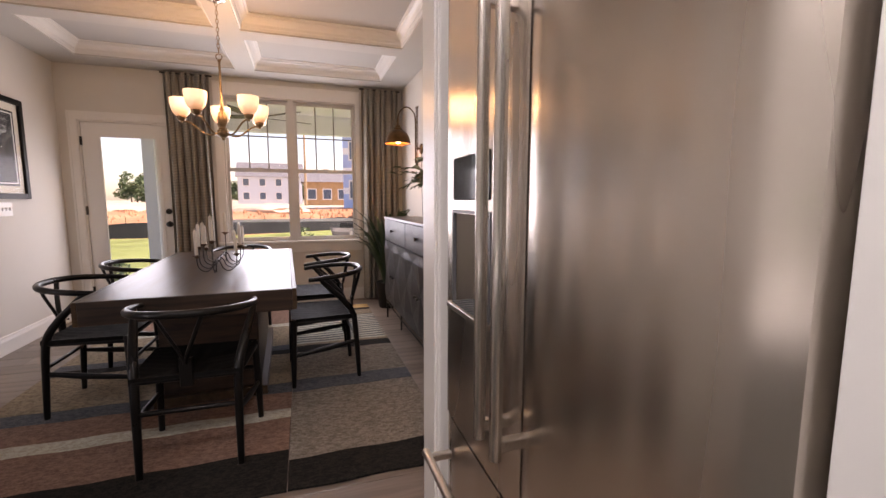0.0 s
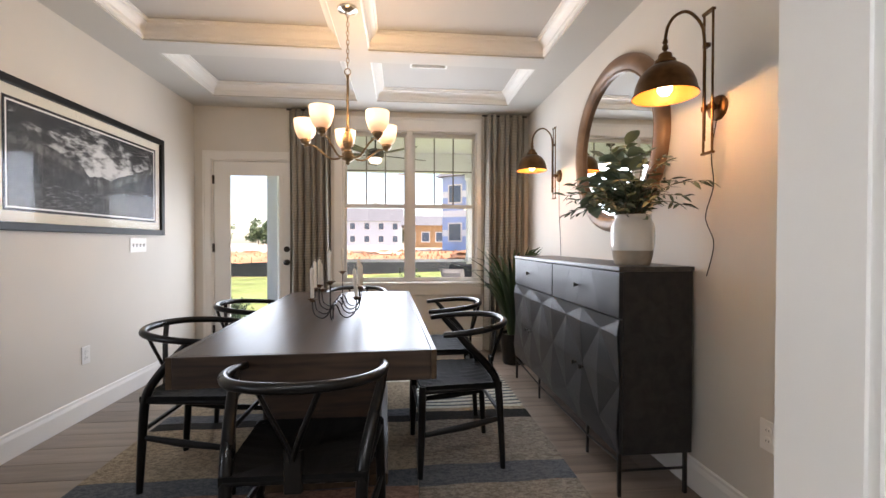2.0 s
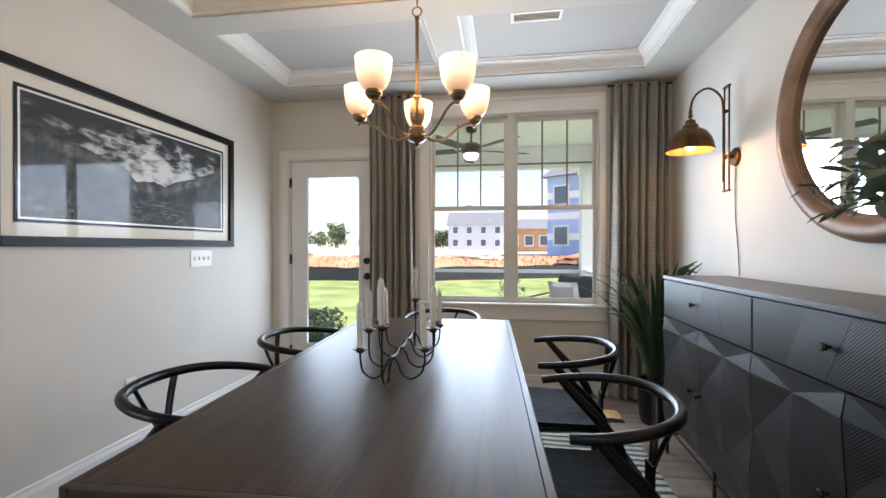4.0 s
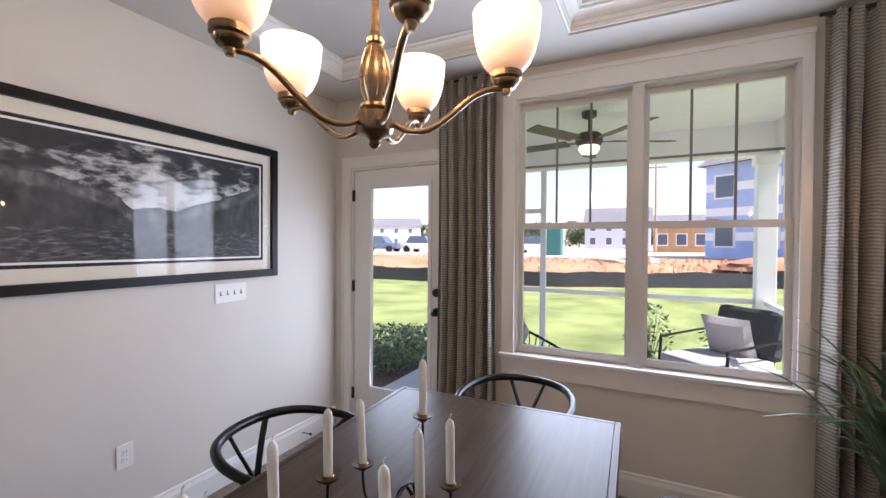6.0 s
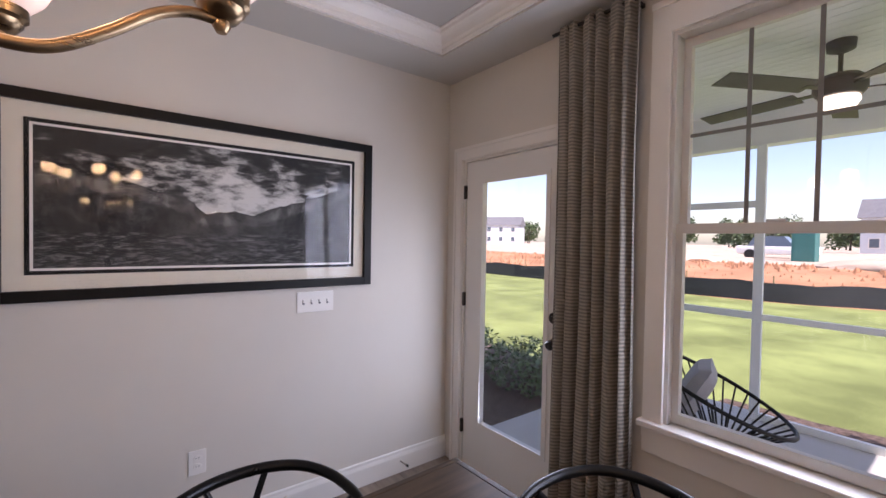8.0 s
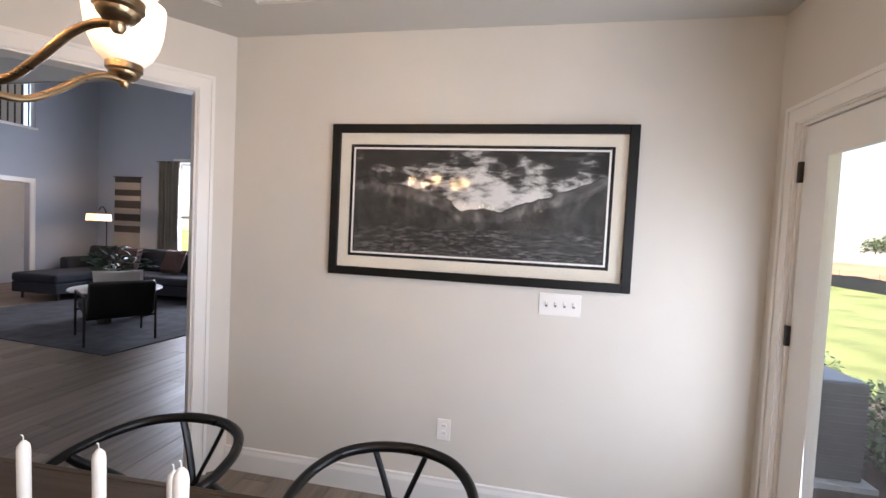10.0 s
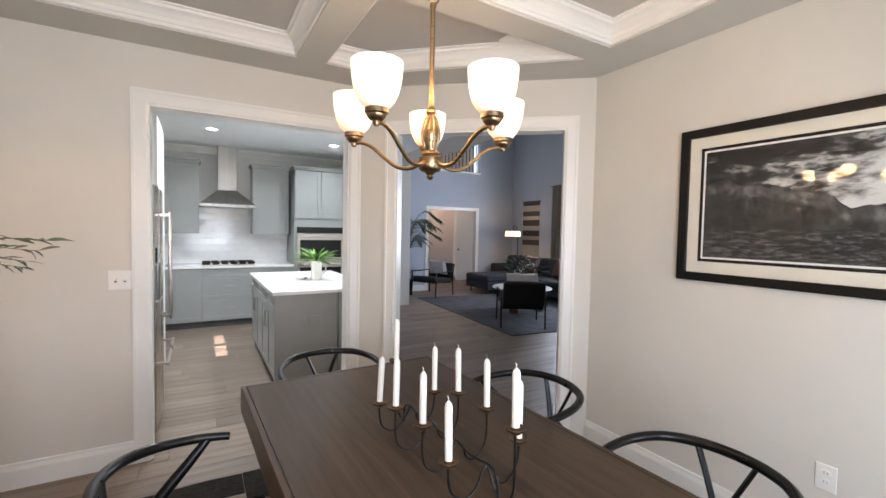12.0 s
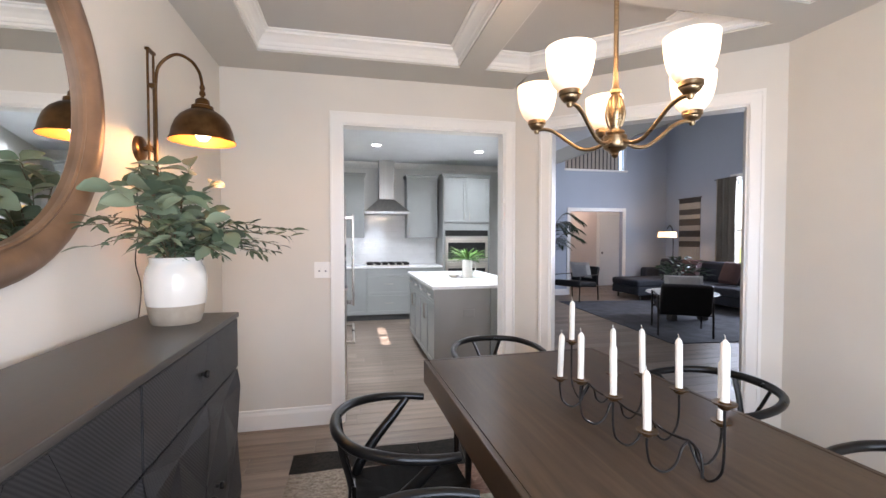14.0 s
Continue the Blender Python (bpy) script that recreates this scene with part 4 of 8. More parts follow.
def carved_door(y0, y1, z0, z1):
    """A door front of slanting facets that form standing diamonds."""
    bm = bmesh.new()
    xf = SX0 + 0.004

    def v(fy, fz, depth):
        return bm.verts.new((xf - depth, y0 + (y1 - y0) * fy, z0 + (z1 - z0) * fz))

    cols, rows = [0, 0.5, 1.0], [0, 0.16, 0.52, 0.88, 1.0]
    net = [[v(c, r, 0.004 if j in (0, 4) else (0.015 if (i + j) % 2 else 0.0)) for i, c in enumerate(cols)] for j, r in enumerate(rows)]
    for j in range(4):
        for i in range(2):
            p, q, r, s = net[j][i], net[j][i + 1], net[j + 1][i + 1], net[j + 1][i]
            if (i + j) % 2:
                bm.faces.new((p, q, s)), bm.faces.new((q, r, s))
            else:
                bm.faces.new((p, q, r)), bm.faces.new((p, r, s))
    bmesh.ops.recalc_face_normals(bm, faces=bm.faces[:])
    for f in bm.faces:
        if f.normal.x > 0:
            f.normal_flip()
    bmesh.ops.split_edges(bm, edges=bm.edges[:])
    box(xf + 0.0005, xf + 0.015, y0, y1, z0, z1, bm=bm)
    return bm


YD = [SY0 + 0.003, 4.890, YM, 5.80, SY1 - 0.003]
for k in range(4):
    d = part("door", carved_door(YD[k] + 0.003, YD[k + 1] - 0.003, SZ0 + 0.003, 0.826), CARVED, sb, "door carved with diamond facets")
    knob((SX0 - 0.012, (4.935, 4.845, 5.845, 5.755)[k] if k < 2 else (5.845 if k == 3 else 5.755), 0.51), d)
for x, y in ((SX0 + 0.012, SY0 + 0.02), (SX1 - 0.02, SY0 + 0.02), (SX0 + 0.012, SY1 - 0.02), (SX1 - 0.02, SY1 - 0.02)):
    part("leg", box(x - 0.008, x + 0.008, y - 0.008, y + 0.008, 0.0, SZ0, bevel=0.002), DARKMETAL, sb, "slender dark metal leg")
for x, y in ((SX0 + 0.05, 4.92), (SX0 + 0.05, 5.75)):
    part("leg", box(x - 0.007, x + 0.007, y - 0.007, y + 0.007, 0.0, SZ0, bevel=0.002), DARKMETAL, sb, "slender dark metal leg")
for a, b in (((SX0 + 0.05, 4.92, 0.10), (SX0 + 0.05, 5.75, 0.10)), ((SX0 + 0.05, 4.92, 0.10), (SX0 + 0.012, SY0 + 0.02, 0.165)), ((SX0 + 0.05, 5.75, 0.10), (SX0 + 0.012, SY1 - 0.02, 0.165)), ((SX0 + 0.012, SY0 + 0.02, 0.12), (SX1 - 0.02, SY0 + 0.02, 0.12)), ((SX0 + 0.012, SY1 - 0.02, 0.12), (SX1 - 0.02, SY1 - 0.02, 0.12))):
    part("stretcher", tube([a, b], 0.006, 6), DARKMETAL, sb, "slender dark metal bar")
# ---- chandelier ----
ch = thing("chandelier", (-0.323, 5.25, 0), 0, "antique brass five-arm chandelier with lit frosted glass shades", "chandelier")
part("canopy", lathe([(0, ZC - 0.026), (0.022, ZC - 0.026), (0.030, ZC - 0.020), (0.058, ZC - 0.012), (0.062, ZC - 0.001)], 28), CHROME, ch, "polished metal ceiling canopy", True)
bm = bmesh.new()
z, k = ZC - 0.03, 0
while z > 2.245:
    link = [Vector((0.0085 * math.cos(a), 0, 0.017 * math.sin(a))) for a in (2 * math.pi * i / 12 for i in range(12))]
    turn = Matrix.Translation((0, 0, z - 0.010)) @ Matrix.Rotation(radians(90 * (k % 2)), 4, "Z")
    tube([turn @ p for p in link], 0.0022, 6, bm, closed=True)
    z, k = z - 0.027, k + 1
part("chain", bm, BRUSHBRASS, ch, "brass chain", True)
part("ring", tube([(0.019 * math.cos(a), 0, 2.215 + 0.019 * math.sin(a)) for a in (2 * math.pi * i / 20 for i in range(20))], 0.0033, 8, closed=True), BRUSHBRASS, ch, "", True)
part("stem", lathe([(0, 2.197), (0.008, 2.196), (0.011, 2.188), (0.0075, 2.178), (0.0075, 1.905), (0.010, 1.880), (0.013, 1.872), (0.017, 1.868), (0.017, 1.860), (0.013, 1.856), (0.018, 1.846), (0.027, 1.816), (0.030, 1.796), (0.027, 1.774), (0.019, 1.752), (0.017, 1.744), (0.028, 1.739), (0.030, 1.732), (0.025, 1.728), (0.036, 1.722), (0.038, 1.700), (0.036, 1.686), (0.030, 1.680), (0.018, 1.676), (0.010, 1.668), (0.012, 1.662), (0.007, 1.655), (0, 1.652)], 28), BRUSHBRASS, ch, "turned brass stem with finial", True)
for i in range(9):
    a = 2 * math.pi * i / 9
    part("rib", tube([((r + 0.001) * math.cos(a), (r + 0.001) * math.sin(a), z) for r, z in ((0.017, 1.847), (0.026, 1.816), (0.029, 1.796), (0.026, 1.774), (0.018, 1.752))], 0.0028, 6), BRUSHBRASS, ch, "raised brass rib", True)
for i in range(5):
    a = radians(28.5 + 72 * i)
    c, s = math.cos(a), math.sin(a)
    prof = [(0.030, 1.706), (0.066, 1.690), (0.108, 1.694), (0.152, 1.724), (0.192, 1.758), (0.226, 1.774), (0.256, 1.776)]
    arm = part("arm", tube(smooth_path([(r * c, r * s, z) for r, z in prof], 6), 0.0062, 10), BRUSHBRASS, ch, "", True)
    at = Matrix.Translation((0.260 * c, 0.260 * s, -0.060))
    part("cup", lathe([(0, 1.822), (0.006, 1.823), (0.010, 1.830), (0.009, 1.836), (0.018, 1.838), (0.026, 1.848), (0.0265, 1.852), (0.031, 1.856), (0.031, 1.868), (0.028, 1.869)], 20, m=at), BRUSHBRASS, arm, "brass socket cup", True)
    part("shade", lathe([(0.0209, 1.8660), (0.0331, 1.8705), (0.0470, 1.8860), (0.0574, 1.9088), (0.0635, 1.9351), (0.0666, 1.9606), (0.0679, 1.9860), (0.0657, 1.9860), (0.0639, 1.9606), (0.0609, 1.9351), (0.0548, 1.9096), (0.0444, 1.8878), (0.0313, 1.8742), (0.0191, 1.8687)], 28, m=at), SHADE, arm, "lit frosted white glass shade, glow graded by height", True)
    lamp("chandelier_bulb", "POINT", 1.65, (1.0, 0.66, 0.34), (-0.323 + 0.260 * c, 5.25 + 0.260 * s, 1.980), size=0.04)


# ---- wall lamps ----
def sconce(y, z, label):
    s = thing("wall_lamp", (XR, y, z), 0, label, "wall lamp", "pair of wall lamps")
    out = Matrix.Rotation(radians(-90), 4, "Y")
    part("wall_plate", lathe([(0, 0.022), (0.038, 0.022), (0.052, 0.014), (0.056, 0.0)], 28, m=out), BRONZE, s, "", True)
    part("boss", lathe([(0, 0.066), (0.010, 0.066), (0.011, 0.022)], 14, m=out), BRONZE, s, "", True)
    for dy in (-0.027, 0.027):
        part("rod", tube([(-0.052, dy, -0.20), (-0.052, dy, 0.420)], 0.0052, 8), BRONZE, s, "", True)
    for z0, z1 in ((-0.207, -0.196), (0.415, 0.427), (-0.012, 0.012)):
        part("rod_bracket", box(-0.061, -0.043, -0.034, 0.034, z0, z1, bevel=0.002), BRONZE, s)
    part("arm", tube(smooth_path([(-0.070, 0, -0.150), (-0.070, 0, 0.10), (-0.072, 0, 0.30), (-0.092, 0, 0.372), (-0.150, 0, 0.416), (-0.208, 0, 0.396), (-0.244, 0, 0.345), (-0.255, 0, 0.285)], 6), 0.0068, 10), BRONZE, s, "", True)
    part("collar", box(-0.072, -0.050, -0.014, 0.014, 0.262, 0.282, bevel=0.003), BRONZE, s)
    sh = Matrix.Translation((-0.255, 0, 0))
    part("swivel", lathe([(0, 0.292), (0.009, 0.289), (0.012, 0.276), (0.007, 0.268), (0.012, 0.260), (0.013, 0.248), (0.007, 0.242), (0.007, 0.226), (0, 0.226)], 14, m=sh), BRONZE, s, "", True)
    part("shade", lathe([(0.010, 0.234), (0.020, 0.230), (0.028, 0.222), (0.030, 0.202), (0.043, 0.197), (0.045, 0.184), (0.041, 0.180), (0.062, 0.172), (0.088, 0.152), (0.108, 0.124), (0.121, 0.090), (0.127, 0.056), (0.133, 0.048), (0.134, 0.040)], 36, m=sh), BRONZE, s, "dark bronze dome shade", True)
    part("shade_lining", lathe([(0.132, 0.0405), (0.125, 0.056), (0.118, 0.089), (0.105, 0.122), (0.085, 0.149), (0.060, 0.168), (0, 0.174)], 36, m=sh), BRASSIN, s, "brass-coloured lining of the shade", True)
    part("bulb", lathe([(0, 0.044), (0.018, 0.048), (0.030, 0.066), (0.030, 0.090), (0.015, 0.122), (0.013, 0.160)], 18, m=sh), BULB, s, "lit bulb", True)
    lamp("wall_lamp_bulb", "POINT", 1.9, (1.0, 0.56, 0.22), (XR - 0.255, y, z + 0.030), size=0.02)
    return s


sconce(6.28, 1.782, "dark bronze gooseneck wall lamp, lit, beside the mirror")
sconce(4.395, 1.782, "dark bronze gooseneck wall lamp, lit, above the vase")
for pts, lab in (([(XR - 0.006, 6.28, 1.735), (XR - 0.006, 6.275, 1.45), (XR - 0.006, 6.24, 1.20), (XR - 0.006, 6.23, 1.072)], "thin dark cord below a wall lamp"), ([(XR - 0.006, 4.40, 1.735), (XR - 0.006, 4.43, 1.58), (XR - 0.006, 4.415, 1.44), (XR - 0.008, 4.46, 1.30), (XR - 0.006, 4.41, 1.18), (XR - 0.008, 4.45, 1.03)], "thin dark cord hanging down the wall")):
    tagged(part("lamp_cord", tube(smooth_path(pts, 6), 0.0023, 6), BLACKMETAL, None, lab, True), "", "cord", "lamp cords")

# ---- round mirror ----
mir = thing("round_mirror", (XR, 5.285, 1.815), 0, "large round mirror in a bronzed wooden frame", "mirror")
out = Matrix.Rotation(radians(-90), 4, "Y")
part("frame", lathe([(0.455, 0.012), (0.452, 0.030), (0.458, 0.036), (0.466, 0.032), (0.472, 0.040), (0.500, 0.056), (0.530, 0.055), (0.552, 0.040), (0.560, 0.022), (0.560, 0.001), (0.455, 0.001)], 72, m=out), MIRRORFRAME, mir, "", True)
part("glass", lathe([(0, 0.014), (0.456, 0.014), (0.456, 0.010), (0, 0.010)], 72, m=out), MIRROR, mir, "mirror glass")

# ---- framed picture ----
pic = thing("framed_picture", (XL, 5.808, 1.664), 0, "wide black-framed black and white landscape photograph", "picture")
py, pz = 0.808, 0.419


def frame_ring(y, z, w, x0, x1, bevel=0.0):
    return boxes([(x0, x1, -y, -y + w, -z, z), (x0, x1, y - w, y, -z, z), (x0, x1, -y + w, y - w, -z, -z + w), (x0, x1, -y + w, y - w, z - w, z)], bevel)


part("frame", frame_ring(py, pz, 0.046, 0.0, 0.034, 0.003), BLACKFRAME, pic, "black wooden frame")
part("mat", box(0.004, 0.012, -py + 0.04, py - 0.04, -pz + 0.04, pz - 0.04), MATBOARD, pic, "cream mat board")
part("inner_mat", frame_ring(0.700, 0.311, 0.016, 0.0121, 0.0145), BLACKFRAME, pic, "thin black inner mat")
part("fillet", frame_ring(0.684, 0.295, 0.010, 0.0121, 0.0140), PLATE, pic, "thin white line")
part("print", box(0.0121, 0.0132, -0.675, 0.675, -0.286, 0.286), PRINT, pic, "black and white landscape print")
pane = part("glass", box(0.0215, 0.0235, -py + 0.045, py - 0.045, -pz + 0.045, pz - 0.045), PICGLASS, pic, "clear glass")
pane.visible_shadow = False


# ---- switches and outlets ----
def wall_plate(name, place, turn, w, h, toggles, label, category, sockets=0):
    s = thing(name, place, turn, label, category)
    part("plate", box(-w / 2, w / 2, -0.0055, 0, -h / 2, h / 2, bevel=0.002), PLATE, s)
    for i in range(toggles):
        x = (i - (toggles - 1) / 2) * 0.046
        part("toggle", box(x - 0.005, x + 0.005, -0.014, -0.005, -0.003, 0.014, bevel=0.001), PLATE, s)
        # the slot's shade is a grey strip laid on the plate
        part("toggle_slot_shade", box(x - 0.006, x + 0.006, -0.0062, -0.0056, -0.013, 0.013), DARKPLASTIC, s, "grey strip for the toggle slot's shade")
    for i in range(sockets):
        z = (0.02, -0.02)[i]
        part("socket", lathe([(0, 0.0075), (0.016, 0.0075), (0.017, 0.005)], 18, m=Matrix.Translation((0, 0, z)) @ Matrix.Rotation(radians(90), 4, "X")), PLATE, s)
        for dx in (-0.006, 0.006):
            part("slot", box(dx - 0.0012, dx + 0.0012, -0.0082, -0.0076, z - 0.002, z + 0.006), DARKPLASTIC, s, "dark slot")
    return s


wall_plate("light_switch", (XL, 6.285, 1.160), 90, 0.21, 0.115, 4, "white four-toggle switch plate below the picture", "switch")
wall_plate("outlet", (XL, 5.706, 0.420), 90, 0.075, 0.118, 0, "white double wall outlet", "outlet", 2)
wall_plate("light_switch", (0.72, YB, 1.157), 180, 0.118, 0.118, 2, "white two-toggle switch plate beside the opening", "switch")
wall_plate("outlet", (XR, 4.12, 0.44), -90, 0.075, 0.118, 0, "white double wall outlet", "outlet", 2)
ds = thing("door_stop", (XL + 0.016, 6.86, 0.075), 0, "springy metal door stop on the baseboard", "door stop")
part("spring", tube([(0, 0, 0), (0.075, 0, 0.004)], 0.005, 8), NICKEL, ds, "", True)
part("tip", tube([(0.075, 0, 0.004), (0.088, 0, 0.004)], 0.0075, 8), BLACKGLOSS, ds, "black rubber tip", True)


# ---- curtains ----
def curtain(x0, x1, seed, label):
    rnd = random.Random(seed)
    c = thing("curtain", ((x0 + x1) / 2, 7.145, 0), 0, label, "curtain", "pair of curtains")
    bm = bmesh.new()
    w, nx, nz = x1 - x0, 150, 26
    ph = [rnd.uniform(0, 6.28) for _ in range(4)]
    folds = 6.5
    rows = []
    for j in range(nz + 1):
        f = j / nz
        z = 0.018 + (2.575 - 0.018) * f
        amp = 0.030 + 0.014 * (1 - f)
        row = []
        for i in range(nx + 1):
            u = i / nx
            pull = 1.0 - 0.05 * math.sin(math.pi * f) + 0.02 * (1 - f)
            a = 2 * math.pi * folds * (u + 0.022 * math.sin(3 * u * 6.28 + ph[0] + f * 1.3) + 0.010 * math.sin(f * 4 + ph[1]))
            y = amp * math.sin(a) + 0.007 * math.sin(2.1 * a + ph[2] + 2 * f) + 0.006 * math.sin(5 * f + ph[3] + 3 * u)
            if f > 0.955:
                y = y * 0.75 + 0.006 * math.sin(3 * a)
            row.append(bm.verts.new(((u - 0.5) * w * pull + 0.008 * math.cos(a), y, z)))
        rows.append(row)
    for a, b in zip(rows, rows[1:]):
        for i in range(nx):
            bm.faces.new((a[i], a[i + 1], b[i + 1], b[i]))
    made = bmesh.ops.extrude_face_region(bm, geom=bm.faces[:])
    bmesh.ops.translate(bm, vec=(0, 0.003, 0), verts=[g for g in made["geom"] if isinstance(g, bmesh.types.BMVert)])
    bmesh.ops.recalc_face_normals(bm, faces=bm.faces[:])
    part("cloth", bm, CURTAIN, c, "", True)
    part("rod", tube([(-w / 2 - 0.015, 0.0, 2.560), (w / 2 + 0.02, 0.0, 2.560)], 0.009, 10), DARKMETAL, c, "dark metal curtain rod", True)
    for s in (-1, 1):
        part("rod_bracket", box(s * w * 0.4 - 0.006, s * w * 0.4 + 0.006, 0.0, 0.085, 2.552, 2.568), DARKMETAL, c, "dark metal bracket")
    return c


curtain(-1.165, -0.715, 3, "grey-brown ribbed curtain hanging beside the door")
curtain(0.885, 1.345, 8, "grey-brown ribbed curtain hanging in the corner")

# ---- vase with branches ----
vase = thing("vase", (1.165, 4.672, SZ1), 0, "white glazed ceramic vase with a raw clay foot", "vase")
part("foot", lathe([(0.0000, 0.0), (0.0792, 0.0), (0.0837, 0.006), (0.0927, 0.040), (0.0972, 0.072)], 40), RAWCLAY, vase, "raw clay foot", True)
part("body", lathe([(0.0972, 0.072), (0.0985, 0.076), (0.1026, 0.110), (0.1049, 0.150), (0.1026, 0.185), (0.0954, 0.212), (0.0873, 0.226), (0.0864, 0.240), (0.0891, 0.250), (0.0855, 0.252), (0.0810, 0.240), (0.0810, 0.226), (0.0936, 0.190), (0.0972, 0.150), (0.0900, 0.100), (0.0765, 0.080), (0.0000, 0.078)], 40), CERAMIC, vase, "white glazed body", True)


def leaf_mesh(name, length, width, curl, mat, rows=4):
    bm = bmesh.new()
    left, mid, right = [], [], []
    for i in range(rows + 1):
        t = i / rows
        w = width * math.sin(math.pi * min(0.97, t * 0.95 + 0.02)) ** 0.75 / 2
        z = -curl * t * t * length
        mid.append(bm.verts.new((0, t * length, z)))
        left.append(bm.verts.new((-w, t * length, z + w * 0.35))), right.append(bm.verts.new((w, t * length, z + w * 0.35)))
    for i in range(rows):
        bm.faces.new((mid[i], mid[i + 1], left[i + 1], left[i])), bm.faces.new((right[i], right[i + 1], mid[i + 1], mid[i]))
    me = bpy.data.meshes.new(name)
    bm.normal_update()
    bm.to_mesh(me)
    bm.free()
    for p in me.polygons:
        p.use_smooth = True
    me.materials.append(mat)
    return me


def put_leaf(me, at, along, roll, parent, size=1.0, name="leaf"):
    ob = new(name, me)
    ob.parent = parent
    q = Vector(along).to_track_quat("Y", "Z")
    ob.matrix_basis = Matrix.Translation(at) @ q.to_matrix().to_4x4() @ Matrix.Rotation(roll, 4, "Y") @ Matrix.Scale(size, 4)
    return ob


rnd = random.Random(5)
arr = thing("branch_arrangement", (1.165, 4.672, SZ1 + 0.20), 0, "eucalyptus and olive branches standing in the vase", "branches")
ROUND = leaf_mesh("leaf", 0.096, 0.064, 0.22, EUCALYPTUS)
LONG = leaf_mesh("leaf", 0.050, 0.013, 0.2, OLIVE)
LONG2 = leaf_mesh("leaf", 0.060, 0.024, 0.3, EUCALYPTUS)
# (end of the branch, kind): sprays lean along the wall and towards the room
sprays = [((-0.02, 0.40, 0.17), 0), ((0.05, 0.24, 0.24), 0), ((-0.08, 0.12, 0.22), 0), ((-0.16, 0.18, 0.12), 0), ((0.02, 0.05, 0.26), 0), ((-0.03, 0.50, 0.08), 2), ((0.06, 0.54, 0.04), 2), ((-0.10, 0.34, 0.06), 2), ((-0.20, 0.02, 0.08), 0), ((0.04, 0.44, 0.22), 0), ((-0.12, 0.26, 0.20), 0),
          ((-0.02, -0.34, 0.12), 1), ((-0.12, -0.38, 0.08), 1), ((0.05, -0.46, 0.10), 1), ((-0.06, -0.50, 0.03), 1), ((0.04, -0.22, 0.22), 1), ((-0.14, -0.22, 0.13), 1), ((0.02, -0.40, 0.00), 1), ((-0.20, -0.28, 0.00), 1), ((-0.22, 0.20, 0.00), 1), ((-0.06, -0.28, 0.02), 1), ((-0.16, -0.10, 0.03), 1), ((0.09, -0.12, 0.26), 2), ((0.00, 0.28, 0.03), 2), ((-0.17, 0.08, 0.03), 0), ((0.06, 0.16, 0.30), 0), ((0.03, -0.12, 0.08), 1), ((-0.10, -0.06, 0.16), 0), ((-0.02, -0.16, 0.14), 2), ((0.06, 0.60, 0.10), 1), ((-0.08, 0.46, 0.12), 1), ((-0.14, 0.56, 0.10), 1), ((-0.03, 0.64, 0.07), 1), ((0.04, 0.60, 0.12), 1), ((-0.05, -0.02, 0.34), 0), ((0.03, -0.10, 0.30), 2), ((-0.12, -0.05, 0.27), 0), ((0.02, 0.10, 0.33), 0),
          ((-0.34, -0.22, 0.03), 1), ((-0.40, -0.12, 0.07), 1), ((-0.30, -0.34, 0.00), 1), ((-0.42, -0.24, 0.10), 1), ((-0.26, -0.08, 0.04), 1), ((-0.24, -0.30, 0.12), 1), ((-0.32, 0.05, 0.00), 1)]
for end, kind in sprays:
    e = Vector(end)
    if e.y > 0.30:
        e.y = 0.30 + (e.y - 0.30) * 0.5
    pts = smooth_path([(e.x * 0.05, e.y * 0.05, -0.10), (e.x * 0.16, e.y * 0.16, 0.05), (e.x * 0.55, e.y * 0.50, 0.10 + e.z * 0.62), tuple(e + Vector((0, 0, 0.06)))], 7)
    branch = part("branch", tube(pts, [0.0032 - 0.0022 * i / (len(pts) - 1) for i in range(len(pts))], 6), STEM, arr, "", True)
    n = (11, 22, 10)[kind]
    for i in range(n):
        f = 0.34 + 0.66 * i / (n - 1)
        k = min(len(pts) - 2, int(f * (len(pts) - 1)))
        at = pts[k].lerp(pts[k + 1], f * (len(pts) - 1) - k)
        ahead = (pts[k + 1] - pts[k]).normalized()
        side = ahead.cross(Vector((0, 0, 1))).normalized() * (1 if i % 2 else -1)
        if kind == 1:
            way = ahead * rnd.uniform(0.4, 1.0) + side * rnd.uniform(0.2, 0.9) + Vector((0, 0, rnd.uniform(-0.5, 0.5)))
            put_leaf(LONG, at, way, rnd.uniform(-1, 1), branch, rnd.uniform(0.7, 1.25))
        else:
            way = side * rnd.uniform(0.5, 1.0) + ahead * rnd.uniform(0.0, 0.7) + Vector((0, 0, rnd.uniform(-0.4, 0.4)))
            put_leaf(ROUND if kind == 0 else LONG2, at, way, rnd.uniform(-0.9, 0.9), branch, rnd.uniform(0.6, 1.15))

